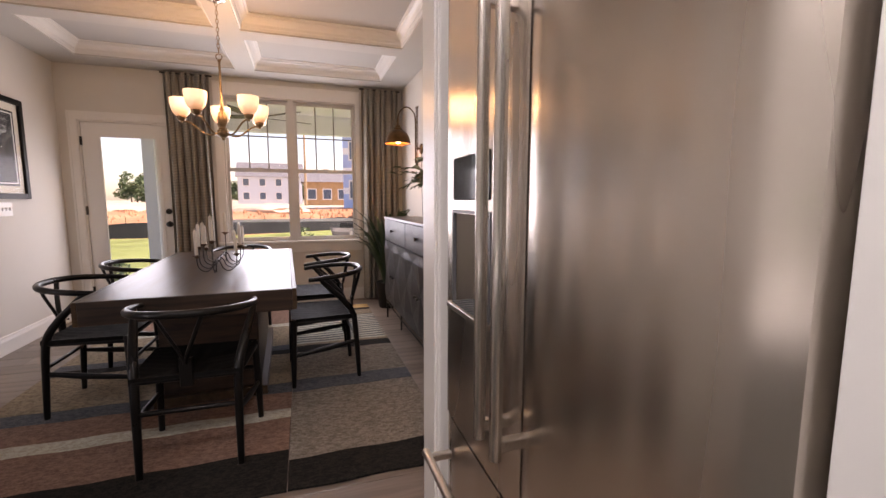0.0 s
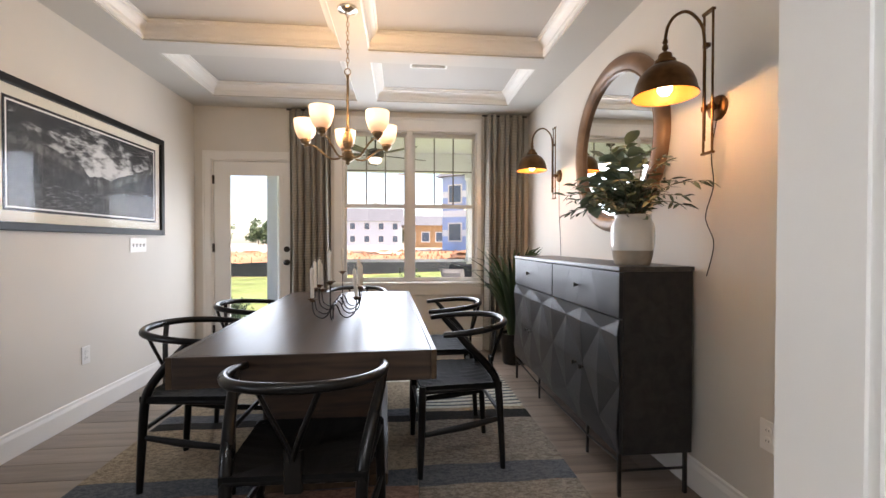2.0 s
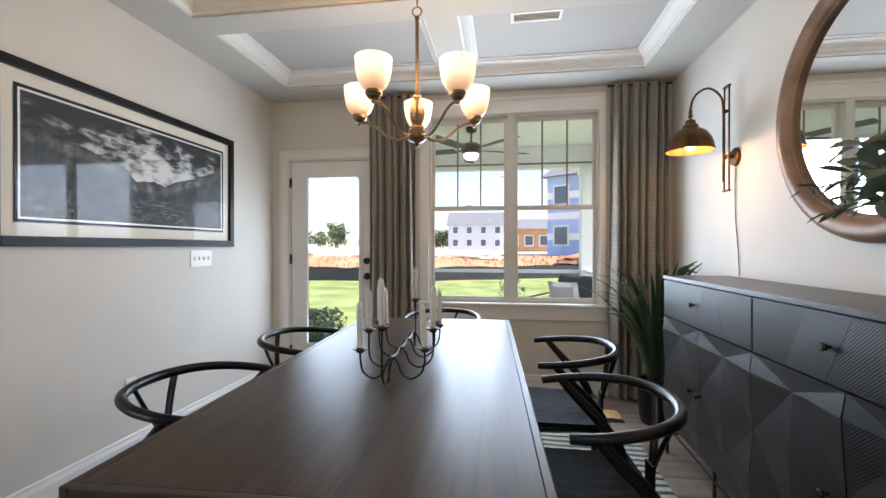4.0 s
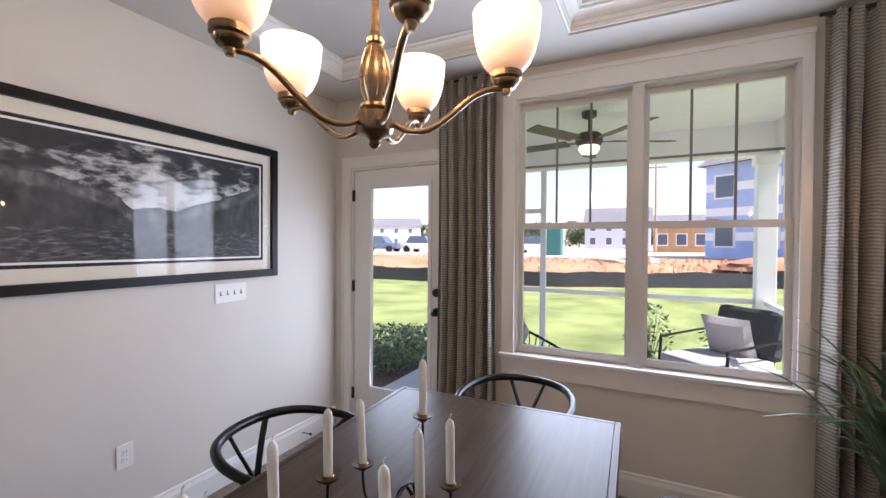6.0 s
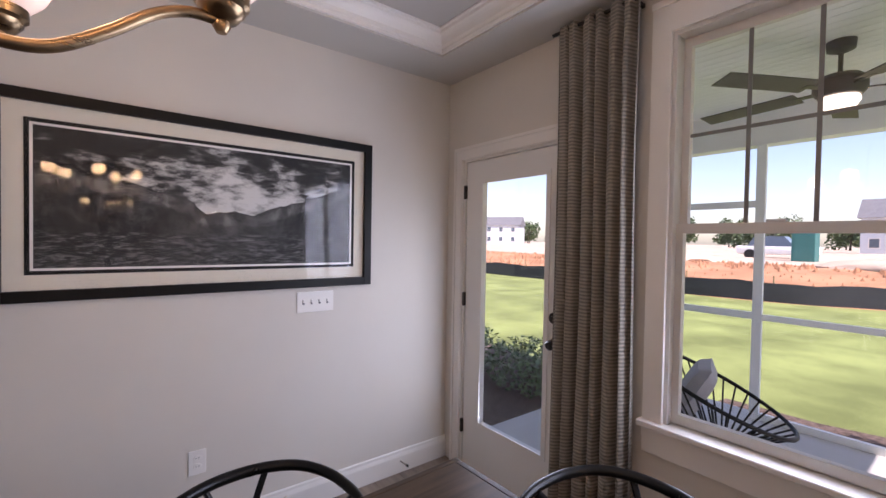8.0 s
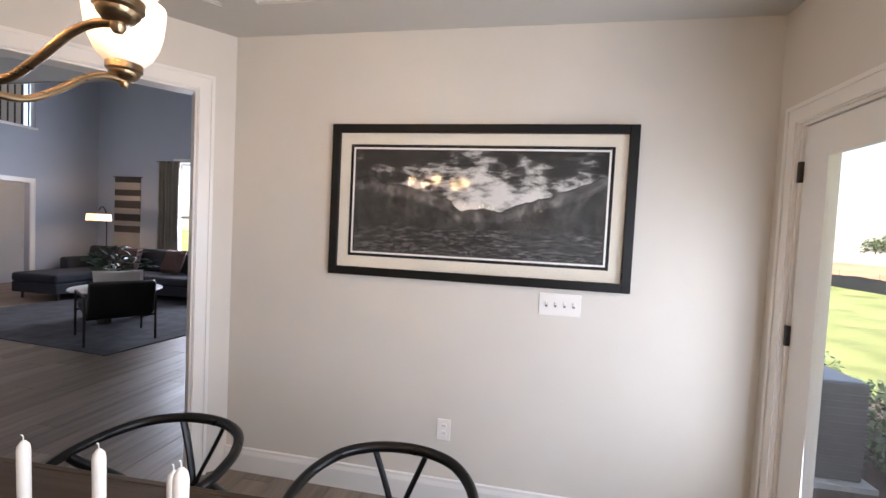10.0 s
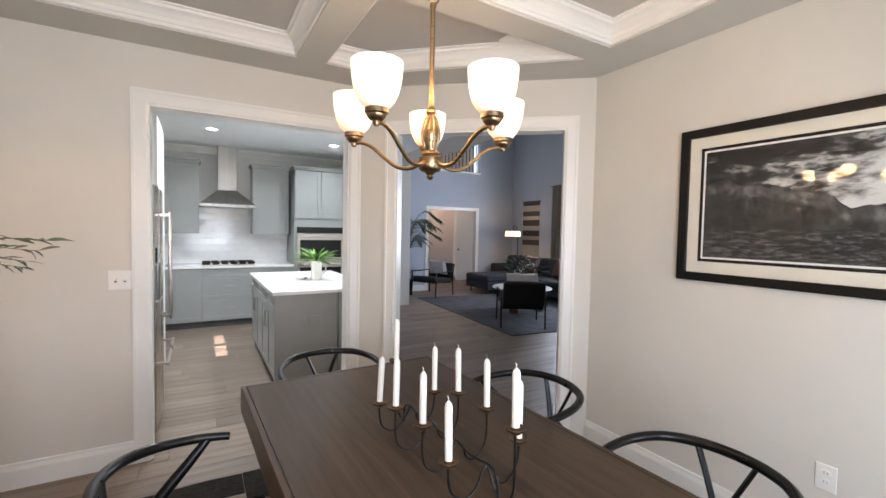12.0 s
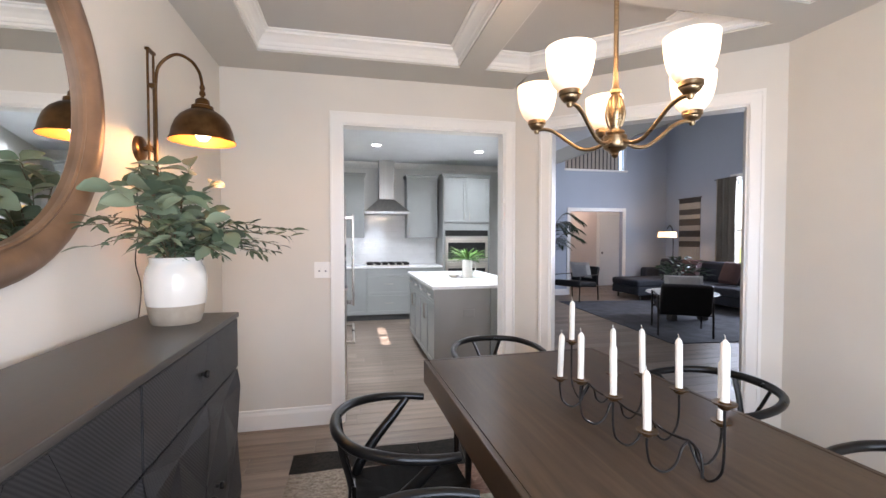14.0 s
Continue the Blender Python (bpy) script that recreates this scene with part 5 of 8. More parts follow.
# ---- floor plant ----
pl = thing("floor_plant", (1.10, 6.70, 0), 0, "spiky dark green plant in a dark pot", "plant")
part("pot", lathe([(0, 0.0), (0.095, 0.0), (0.105, 0.02), (0.125, 0.25), (0.128, 0.30), (0.118, 0.30), (0.112, 0.27), (0, 0.265)], 28), BLACKMETAL, pl, "dark pot", True)
for i in range(72):
    a = rnd.uniform(0, 2 * math.pi)
    lean, hgt = rnd.uniform(0.12, 0.60), rnd.uniform(0.55, 0.95)
    if math.cos(a) < -0.3:
        lean, hgt = lean + 0.08, hgt * 0.92
    if math.cos(a) > 0.1:
        lean = min(lean, 0.22)
    if math.sin(a) > 0.3:
        lean *= 0.65
    c, s = math.cos(a), math.sin(a)
    r0 = rnd.uniform(0.01, 0.06)
    pts = smooth_path([(r0 * c, r0 * s, 0.27), ((r0 + lean * 0.2) * c, (r0 + lean * 0.2) * s, 0.27 + hgt * 0.45), ((r0 + lean * 0.55) * c, (r0 + lean * 0.55) * s, 0.27 + hgt * 0.85), ((r0 + lean) * c, (r0 + lean) * s, 0.27 + hgt * rnd.uniform(0.85, 1.05))], 5)
    n = len(pts)
    part("leaf", tube(pts, [0.0015 + 0.0165 * math.sin(math.pi * (0.25 + 0.75 * j / (n - 1))) for j in range(n)], 6, flat=0.25), BLADE, pl, "", True)

# ---- candelabra ----
cd = thing("candelabra", (0, 0, 0.757), 0, "black iron candelabra with bronze cups", "candelabra")
CANDLES = [(-0.371, 4.904, 0.206, 0.172), (-0.402, 5.596, 0.214, 0.168), (-0.250, 5.036, 0.107, 0.171), (-0.245, 5.188, 0.149, 0.167), (-0.265, 5.340, 0.149, 0.166), (-0.265, 5.490, 0.110, 0.171), (-0.485, 5.016, 0.101, 0.182), (-0.501, 5.164, 0.144, 0.169), (-0.508, 5.328, 0.147, 0.171), (-0.518, 5.476, 0.106, 0.184)]
SPINE_Y = (5.036, 5.186, 5.344, 5.493)


def spine_x(y):
    return -0.368 - 0.045 * (y - 4.95)


pts = [(spine_x(4.985), 4.985, 0.006), (spine_x(4.99), 4.99, 0.060)]
for y in SPINE_Y:
    pts += [(spine_x(y), y - 0.022, 0.080), (spine_x(y), y, 0.085), (spine_x(y), y + 0.022, 0.080), (spine_x(y), y + 0.075, 0.076)]
pts[-1] = (spine_x(5.54), 5.535, 0.060)
pts += [(spine_x(5.54), 5.54, 0.006)]
part("spine", tube(smooth_path(pts, 4), 0.0040, 8), BLACKMETAL, cd, "", True)
for i, (x, y, h, cl) in enumerate(CANDLES):
    if i < 2:
        s_ = -1 if i == 0 else 1
        y0 = SPINE_Y[0] if i == 0 else SPINE_Y[3]
        way = [(spine_x(y0), y0 + 0.0 * s_, 0.084), (spine_x(y0), y0 + 0.022 * s_, 0.050), ((x + spine_x(y0)) / 2, (y0 + y) / 2 + 0.004 * s_, 0.0055), (x, y - 0.012 * s_, 0.035), (x, y, 0.085), (x, y, h)]
    else:
        b_ = min(SPINE_Y, key=lambda q: abs(q - y))
        sx = spine_x(b_)
        d = x - sx
        way = [(sx, b_, 0.084), (sx + d * 0.16, b_, 0.066), (sx + d * 0.30, b_ + (y - b_) * 0.3, 0.024), (sx + d * 0.58, b_ + (y - b_) * 0.6, 0.0055), (sx + d * 0.90, y, 0.030), (x, y, 0.075), (x, y, h)]
    arm = part("arm", tube(smooth_path(way, 6), 0.0036, 8), BLACKMETAL, cd, "", True)
    part("cup", lathe([(0, h - 0.006), (0.007, h - 0.004), (0.015, h + 0.001), (0.017, h + 0.007), (0.0275, h + 0.011), (0.028, h + 0.015), (0.015, h + 0.014), (0.0115, h + 0.018), (0.0115, h + 0.008), (0, h + 0.007)], 18, m=Matrix.Translation((x, y, 0))), CUP, arm, "bronze candle cup", True)
for i, (x, y, h, cl) in enumerate(CANDLES):
    tilt = pose(x, y, 0.757 + h + 0.007, (1.0, 0.6, 2.5, 3.0, 2.5, 2.0, 2.0, 1.8, 1.0, 2.2)[i], (-1.0, 0, -3.5, -2.0, -1.0, 0, -1.0, 0, 0.5, -2.0)[i], 0)
    can = thing("candle", (0, 0, 0), 0, "white unlit taper candle in the candelabra", "candle", "candles in the candelabra")
    can.matrix_basis = tilt
    part("wax", lathe([(0, 0.0), (0.0095, 0.0), (0.0105, 0.012), (0.0110, cl - 0.022), (0.0095, cl - 0.012), (0.004, cl - 0.004), (0, cl - 0.002)], 16), WAX, can, "", True)
    part("wick", tube(smooth_path([(0, 0, cl - 0.004), (0.0008, 0, cl + 0.006), (0.005, 0.001, cl + 0.010)], 3), 0.0012, 5), WICK, can)

# ---- rug ----
rug = thing("rug", (0, 0, 0), 0, "flat-woven patchwork rug in browns, greys and black", "rug")
RX0, RX1, RXM, RY0, RY1 = -1.55, 0.875, 0.085, 3.68, 6.86


def strip(x0, x1, y0, y1, mat, seed):
    rnd = random.Random(seed)
    n = max(4, int((x1 - x0) / 0.08))
    bm = bmesh.new()
    lo = [(x0 + (x1 - x0) * i / n, y0 + 0.006 * math.sin(i * 1.3 + y0 * 9)) for i in range(n + 1)]
    hi = [(x0 + (x1 - x0) * i / n, y1 + 0.006 * math.sin(i * 1.3 + y1 * 9)) for i in range(n + 1)]
    z = 0.0105 + rnd.uniform(0, 0.0015)
    a, b, c, d = ([bm.verts.new((x, y, q)) for x, y in r] for r, q in ((lo, z), (hi, z), (lo, 0.0), (hi, 0.0)))
    for i in range(n):
        bm.faces.new((a[i], a[i + 1], b[i + 1], b[i])), bm.faces.new((c[i], c[i + 1], a[i + 1], a[i])), bm.faces.new((b[i], b[i + 1], d[i + 1], d[i]))
    bm.faces.new((a[0], b[0], d[0], c[0])), bm.faces.new((a[-1], c[-1], d[-1], b[-1]))
    bmesh.ops.recalc_face_normals(bm, faces=bm.faces[:])
    part("woven_band", bm, mat, rug)


left = [(3.68, 4.00, RUGBLACK), (4.00, 4.325, RUGRUST), (4.325, 4.435, RUGCREAM), (4.435, 4.67, RUGRUST), (4.67, 4.82, RUGBLUE), (4.82, 5.40, RUGTAN), (5.40, 5.50, RUGBLACK), (5.50, 5.62, RUGBLUE), (5.62, 6.20, RUGTAN), (6.20, 6.30, RUGCREAM), (6.30, 6.86, RUGRUST)]
right = [(3.68, 3.905, RUGBLACK), (3.905, 4.655, RUGGREY), (4.655, 4.84, RUGBLUE), (4.84, 5.40, RUGGREY), (5.40, 5.545, RUGBLACK), (5.545, 5.60, RUGTAN)]
y = 5.60
while y < 6.42:
    right += [(y, y + 0.036, RUGCREAM), (y + 0.036, y + 0.064, RUGBLUE)]
    y += 0.064
right += [(y, 6.62, RUGTAN), (6.62, 6.70, RUGBLACK), (6.70, 6.86, RUGOCHRE)]
for i, (a, b, m) in enumerate(left):
    strip(RX0, RXM - 0.002, a, b - 0.001, m, i)
for i, (a, b, m) in enumerate(right):
    strip(RXM + 0.002, RX1, a, b - 0.001, m, 50 + i)


# ---- ceiling vents ----
def ceiling_vent(x, y, w, d, turn):
    v = thing("ceiling_vent", (x, y, ZP), turn, "white slotted ceiling air vent", "vent", "ceiling vents")
    part("frame", boxes([(-w / 2, w / 2, -d / 2, -d / 2 + 0.018, -0.007, 0), (-w / 2, w / 2, d / 2 - 0.018, d / 2, -0.007, 0), (-w / 2, -w / 2 + 0.018, -d / 2 + 0.018, d / 2 - 0.018, -0.007, 0), (w / 2 - 0.018, w / 2, -d / 2 + 0.018, d / 2 - 0.018, -0.007, 0)]), TRIM, v)
    for i in range(5):
        yy = -d / 2 + 0.028 + i * (d - 0.056) / 4
        part("slat", turned(box(-w / 2 + 0.018, w / 2 - 0.018, -0.008, 0.008, -0.0015, 0.0015), pose(0, yy, -0.006, 30, 0, 0)), TRIM, v)


ceiling_vent(0.235, 6.28, 0.32, 0.12, 0)
ceiling_vent(-1.46, 4.285, 0.22, 0.10, 0)
# ---- kitchen shell ----
KX, KY, KZ = 1.40, -1.20, 2.74
TW0, TW1 = 1.78, 2.12  # sill and head of an added slot that throws sun patches on the floor
structure("wall_kitchen_east", boxes([(KX, KX + 0.12, KY, 3.106, 0, TW0), (KX, KX + 0.12, KY, 3.106, TW1, 2.9), (KX, KX + 0.12, KY, -0.20, TW0, TW1), (KX, KX + 0.12, 0.29, 0.38, TW0, TW1), (KX, KX + 0.12, 0.87, 3.106, TW0, TW1)]), KWALL, "pale painted kitchen wall with an added sun slot, out of view")
structure("wall_kitchen_south", box(-3.37, KX + 0.12, KY - 0.12, KY, 0, 4.9), KWALL, "pale painted kitchen wall")
# added partition, hidden from every viewpoint; the kitchen is really open here
structure("wall_kitchen_west", prism([(-0.97, 3.10), (-0.86, 3.10), (-2.40, KY), (-2.52, KY)], 0, 4.9), KWALL, "pale painted partition added out of view to close the kitchen")
structure("ceiling_kitchen", box(-2.6, KX + 0.12, KY - 0.12, 3.106, KZ, KZ + 0.1), material("kitchen_ceiling_paint", (0.74, 0.76, 0.78), 0.8, vary=0.02), "smooth white kitchen ceiling", "ceiling")
structure("trim_kitchen_crown", run_moulding((KX, KY), (-2.4, KY), [(0, KZ - 0.10), (-0.012, KZ - 0.10), (-0.03, KZ - 0.07), (-0.07, KZ - 0.03), (-0.085, KZ - 0.001), (0, KZ - 0.001)]), TRIM, "white crown moulding under the kitchen ceiling", "moulding")


def can_light(x, y, z, watts):
    c = thing("recessed_light", (x, y, z), 0, "round recessed ceiling light, lit", "ceiling light", "recessed kitchen lights")
    part("trim_ring", lathe([(0.062, -0.001), (0.064, -0.006), (0.082, -0.005), (0.085, 0.0)], 28), TRIM, c, "", True)
    part("lens", lathe([(0, -0.003), (0.062, -0.002)], 28), CANLIGHT, c, "lit lens")
    lamp("recessed_light_lamp", "AREA", watts, (0.80, 0.92, 1.0), (x, y, z - 0.012), (x, y, 0), 0.12, spread=140.0)


for x, y, w in ((0.15, 0.25, 5.5), (-1.45, 0.1, 5.5), (0.15, 1.9, 10), (-1.2, 1.7, 10)):
    can_light(x, y, KZ, w)


# ---- cabinets ----
def shaker(x0, x1, z0, z1, y, name, parent, mat, handle=None):
    """A framed front that faces +y at depth y. handle: (x, z, 'h' or 'v')."""
    w = 0.055 if z1 - z0 > 0.2 else 0.03
    f = part(name, boxes([(x0, x0 + w, y, y + 0.019, z0, z1), (x1 - w, x1, y, y + 0.019, z0, z1), (x0 + w, x1 - w, y, y + 0.019, z0, z0 + w), (x0 + w, x1 - w, y, y + 0.019, z1 - w, z1), (x0 + w, x1 - w, y, y + 0.010, z0 + w, z1 - w)]), mat, parent)
    if handle:
        hx, hz, way = handle
        d = 0.06
        a, b = ((hx - d, hz), (hx + d, hz)) if way == "h" else ((hx, hz - d), (hx, hz + d))
        part("handle", tube([(a[0], y + 0.019, a[1]), (a[0], y + 0.045, a[1]), (b[0], y + 0.045, b[1]), (b[0], y + 0.019, b[1])], 0.0055, 8), NICKEL, f, "satin bar handle", True)
    return f


def base_unit(x0, x1, fronts, name="base_cabinet", label="grey painted base cabinet"):
    c = thing(name, (0, 0, 0), 0, label, "cabinet", "kitchen base cabinets")
    part("body", box(x0, x1, KY, -0.625, 0.10, 0.88), CABINET, c)
    part("toe_kick", box(x0, x1, KY + 0.05, -0.68, 0, 0.10), TOEKICK, c, "dark recessed toe kick")
    for nm, a, b, z0, z1, h in fronts:
        shaker(a + 0.002, b - 0.002, z0, z1, -0.6245, nm, c, CABINET, h)
    return c


base_unit(-0.465, 0.262, [("drawer", -0.465, 0.262, 0.745, 0.872, None), ("drawer", -0.465, 0.262, 0.43, 0.738, (-0.10, 0.62, "h")), ("drawer", -0.465, 0.262, 0.112, 0.424, (-0.10, 0.30, "h"))], label="grey base cabinet with three drawers under the cooktop")
base_unit(0.264, 0.62, [("door", 0.264, 0.62, 0.112, 0.872, None)])
base_unit(0.622, 1.395, [("door", 0.622, 1.00, 0.112, 0.872, None), ("door", 1.002, 1.395, 0.112, 0.872, None)])
base_unit(-1.02, -0.467, [("drawer", -1.02, -0.467, 0.745, 0.872, (-0.74, 0.81, "h")), ("door", -1.02, -0.467, 0.112, 0.738, None)])
tagged(part("countertop", box(-1.02, 1.398, KY, -0.595, 0.882, 0.915, bevel=0.003), QUARTZ, None, "white quartz countertop along the kitchen wall"), "", "countertop")


def wall_unit(x0, x1, z0, z1, doors, depth=0.34):
    c = thing("wall_cabinet", (0, 0, 0), 0, "grey painted wall cabinet with a crown", "cabinet", "kitchen wall cabinets")
    y = KY + depth
    part("body", box(x0, x1, KY, y - 0.0195, z0, z1), CABINET, c)
    part("crown", boxes([(x0 - 0.012, x1 + 0.012, KY, y + 0.012, z1, z1 + 0.03), (x0 - 0.03, x1 + 0.03, KY, y + 0.035, z1 + 0.03, z1 + 0.062)], 0.004), CABINET, c)
    w = (x1 - x0) / doors
    for i in range(doors):
        a = x0 + i * w
        hx = a + w - 0.04 if (i == 0 and doors == 2) else a + 0.04
        if doors == 1:
            hx = x1 - 0.04 if x0 < 0 else x0 + 0.04
        shaker(a + 0.002, a + w - 0.002, z0 + 0.002, z1 - 0.002, y - 0.019, "door", c, CABINET, (hx, z0 + 0.12, "v"))
    return c


wall_unit(-0.985, -0.44, 1.39, 2.43, 1)
wall_unit(0.295, 1.05, 1.39, 2.43, 2)

# the oven tower
tw = thing("oven_cabinet", (0, 0, 0), 0, "tall grey cabinet round the double oven", "cabinet")
part("body", box(-1.86, -1.025, KY, -0.60, 0.10, 2.43), CABINET, tw)
part("toe_kick", box(-1.86, -1.025, KY + 0.05, -0.66, 0, 0.10), TOEKICK, tw)
part("crown", boxes([(-1.872, -1.013, KY, -0.565, 2.43, 2.46), (-1.89, -0.995, KY, -0.545, 2.46, 2.492)], 0.004), CABINET, tw)
for a, b, h in ((-1.85, -1.445, -1.485), (-1.441, -1.035, -1.40)):
    shaker(a, b, 1.66, 2.42, -0.5995, "door", tw, CABINET, (h, 1.77, "v"))
ov = thing("double_oven", (0, 0, 0), 0, "stainless steel double wall oven with black glass", "oven")
ox0, ox1 = -1.82, -1.065
part("control_panel", box(ox0, ox1, -0.5995, -0.575, 1.425, 1.52, bevel=0.003), OVENGLASS, ov, "black glass control panel")
for z0, z1 in ((0.98, 1.415), (0.50, 0.97)):
    d = part("oven_door", box(ox0, ox1, -0.5995, -0.562, z0, z1, bevel=0.004), STEEL, ov)
    part("window", box(ox0 + 0.045, ox1 - 0.045, -0.5615, -0.5595, z0 + 0.045, z1 - 0.105), OVENGLASS, d, "black oven window")
    part("handle", tube([(ox0 + 0.05, -0.562, z1 - 0.055), (ox0 + 0.05, -0.515, z1 - 0.055), (ox1 - 0.05, -0.515, z1 - 0.055), (ox1 - 0.05, -0.562, z1 - 0.055)], 0.011, 10), STEEL, d, "steel bar handle", True)

# hood, cooktop
hd = thing("range_hood", (-0.09, KY, 0), 0, "stainless steel chimney hood over the cooktop", "range hood")
bm = bmesh.new()
lo = [bm.verts.new(p) for p in ((-0.38, 0, 1.84), (0.38, 0, 1.84), (0.38, 0.48, 1.84), (-0.38, 0.48, 1.84))]
hi = [bm.verts.new(p) for p in ((-0.135, 0, 2.06), (0.135, 0, 2.06), (0.135, 0.27, 2.06), (-0.135, 0.27, 2.06))]
for i in range(4):
    bm.faces.new((lo[i], lo[(i + 1) % 4], hi[(i + 1) % 4], hi[i]))
bm.faces.new(lo[::-1]), bm.faces.new(hi)
part("canopy", bm, HOODSTEEL, hd)
part("rim", box(-0.38, 0.38, 0, 0.48, 1.795, 1.84, bevel=0.003), HOODSTEEL, hd)
part("chimney", box(-0.13, 0.13, 0, 0.26, 2.06, KZ, bevel=0.003), HOODSTEEL, hd)
ck = thing("cooktop", (-0.10, -0.88, 0.915), 0, "steel gas cooktop with black grates", "cooktop")
part("tray", box(-0.37, 0.37, -0.25, 0.25, 0, 0.012, bevel=0.004), STEEL, ck)
for x in (-0.245, 0, 0.245):
    part("grate", boxes([(x - 0.115, x + 0.115, -0.22, -0.205, 0.012, 0.05), (x - 0.115, x + 0.115, 0.13, 0.145, 0.012, 0.05), (x - 0.115, x - 0.10, -0.205, 0.13, 0.03, 0.05), (x + 0.10, x + 0.115, -0.205, 0.13, 0.03, 0.05), (x - 0.008, x + 0.008, -0.205, 0.13, 0.03, 0.05), (x - 0.10, x - 0.008, -0.04, -0.025, 0.03, 0.05), (x + 0.008, x + 0.10, -0.04, -0.025, 0.03, 0.05)]), BLACKMETAL, ck, "black iron grate")
for i in range(5):
    part("knob", lathe([(0, 0.03), (0.016, 0.03), (0.018, 0.0)], 14, m=Matrix.Translation((-0.24 + 0.12 * i, 0.195, 0.012))), STEEL, ck, "", True)

# ---- island ----
isl = thing("kitchen_island", (0, 0, 0), 0, "grey kitchen island with a pale panelled end", "kitchen island")
IX0, IX1, IY0, IY1 = -0.86, -0.306, 0.58, 2.385
part("body", box(IX0, IX1, IY0, IY1, 0.09, 0.882), ISLANDPAINT, isl)
part("toe_kick", box(IX0 + 0.02, IX1 - 0.06, IY0 + 0.02, IY1, 0, 0.09), TOEKICK, isl)
part("end_panel", box(IX0 - 0.004, IX1 + 0.02, IY1, IY1 + 0.018, 0, 0.882, bevel=0.002), ISLANDPAINT, isl)
part("post", box(IX0 - 0.095, IX0 - 0.012, IY1 - 0.075, IY1 + 0.012, 0, 0.882, bevel=0.004), CABINET, isl, "pale square post under the overhang")
part("outlet_plate", box(-0.70, -0.585, IY1 + 0.018, IY1 + 0.023, 0.60, 0.675, bevel=0.002), ISLANDPAINT, isl, "grey outlet plate")
w = (IY1 - IY0) / 4
for i in range(4):
    y0, y1 = IY0 + i * w + 0.002, IY0 + (i + 1) * w - 0.002
    for nm, z0, z1 in (("drawer", 0.74, 0.872), ("door", 0.10, 0.734)):
        fr = 0.05 if nm == "door" else 0.028
        x = IX1
        f = part(nm, boxes([(x, x + 0.019, y0, y0 + fr, z0, z1), (x, x + 0.019, y1 - fr, y1, z0, z1), (x, x + 0.019, y0 + fr, y1 - fr, z0, z0 + fr), (x, x + 0.019, y0 + fr, y1 - fr, z1 - fr, z1), (x, x + 0.010, y0 + fr, y1 - fr, z0 + fr, z1 - fr)]), CABINET, isl, "pale grey framed front")
        if nm == "drawer":
            pts = [(x + 0.019, (y0 + y1) / 2 - 0.05, 0.806), (x + 0.045, (y0 + y1) / 2 - 0.05, 0.806), (x + 0.045, (y0 + y1) / 2 + 0.05, 0.806), (x + 0.019, (y0 + y1) / 2 + 0.05, 0.806)]
        else:
            yh = y1 - 0.035 if i % 2 == 0 else y0 + 0.035
            pts = [(x + 0.019, yh, 0.52), (x + 0.045, yh, 0.52), (x + 0.045, yh, 0.67), (x + 0.019, yh, 0.67)]
        part("handle", tube(pts, 0.0055, 8), NICKEL, f, "satin bar handle", True)
tagged(part("island_top", box(-1.30, -0.265, 0.54, 2.43, 0.884, 0.915, bevel=0.003), QUARTZ, None, "white quartz top of the island"), "", "countertop")
pt = thing("pitcher", (-0.86, 1.56, 0.915), 0, "white ceramic pitcher on the island", "pitcher")
part("body", lathe([(0, 0), (0.062, 0), (0.066, 0.01), (0.060, 0.12), (0.062, 0.20), (0.066, 0.215), (0.060, 0.215), (0.055, 0.19), (0, 0.18)], 24), CERAMIC, pt, "", True)
part("handle", tube(smooth_path([(-0.058, 0.0, 0.17), (-0.10, 0, 0.16), (-0.10, 0, 0.09), (-0.06, 0, 0.06)], 5), 0.008, 8), CERAMIC, pt, "", True)
fern = thing("fern_bunch", (-0.86, 1.56, 1.10), 0, "bright green fern fronds in the pitcher", "plant")
FROND = leaf_mesh("frond", 0.21, 0.022, 0.55, FERN, 6)
for i in range(95):
    a, up = rnd.uniform(0, 6.283), rnd.uniform(0.35, 2.2)
    put_leaf(FROND, (0.02 * math.cos(a), 0.02 * math.sin(a), 0.01), (math.cos(a), math.sin(a), up), rnd.uniform(-0.8, 0.8), fern, rnd.uniform(0.7, 1.2), "frond")
tagged(part("glass_bowl", lathe([(0, 0), (0.035, 0), (0.04, 0.006), (0.075, 0.03), (0.072, 0.03), (0.036, 0.01), (0, 0.008)], 24, m=Matrix.Translation((-0.70, 1.50, 0.915))), CERAMIC, None, "small pale dish on the island", True), "", "dish")

# ---- refrigerator ----
fr = thing("refrigerator", (0, 0, 0), 0, "stainless steel french-door refrigerator with a dispenser", "refrigerator")
FX, FY0, FY1, FYM, FZ = 0.567, 2.120, 3.015, 2.560, 0.635
part("body", box(FX + 0.062, 1.36, FY0 + 0.008, FY1 - 0.008, 0.02, 1.775, bevel=0.004), STEEL, fr, "steel cabinet sides")


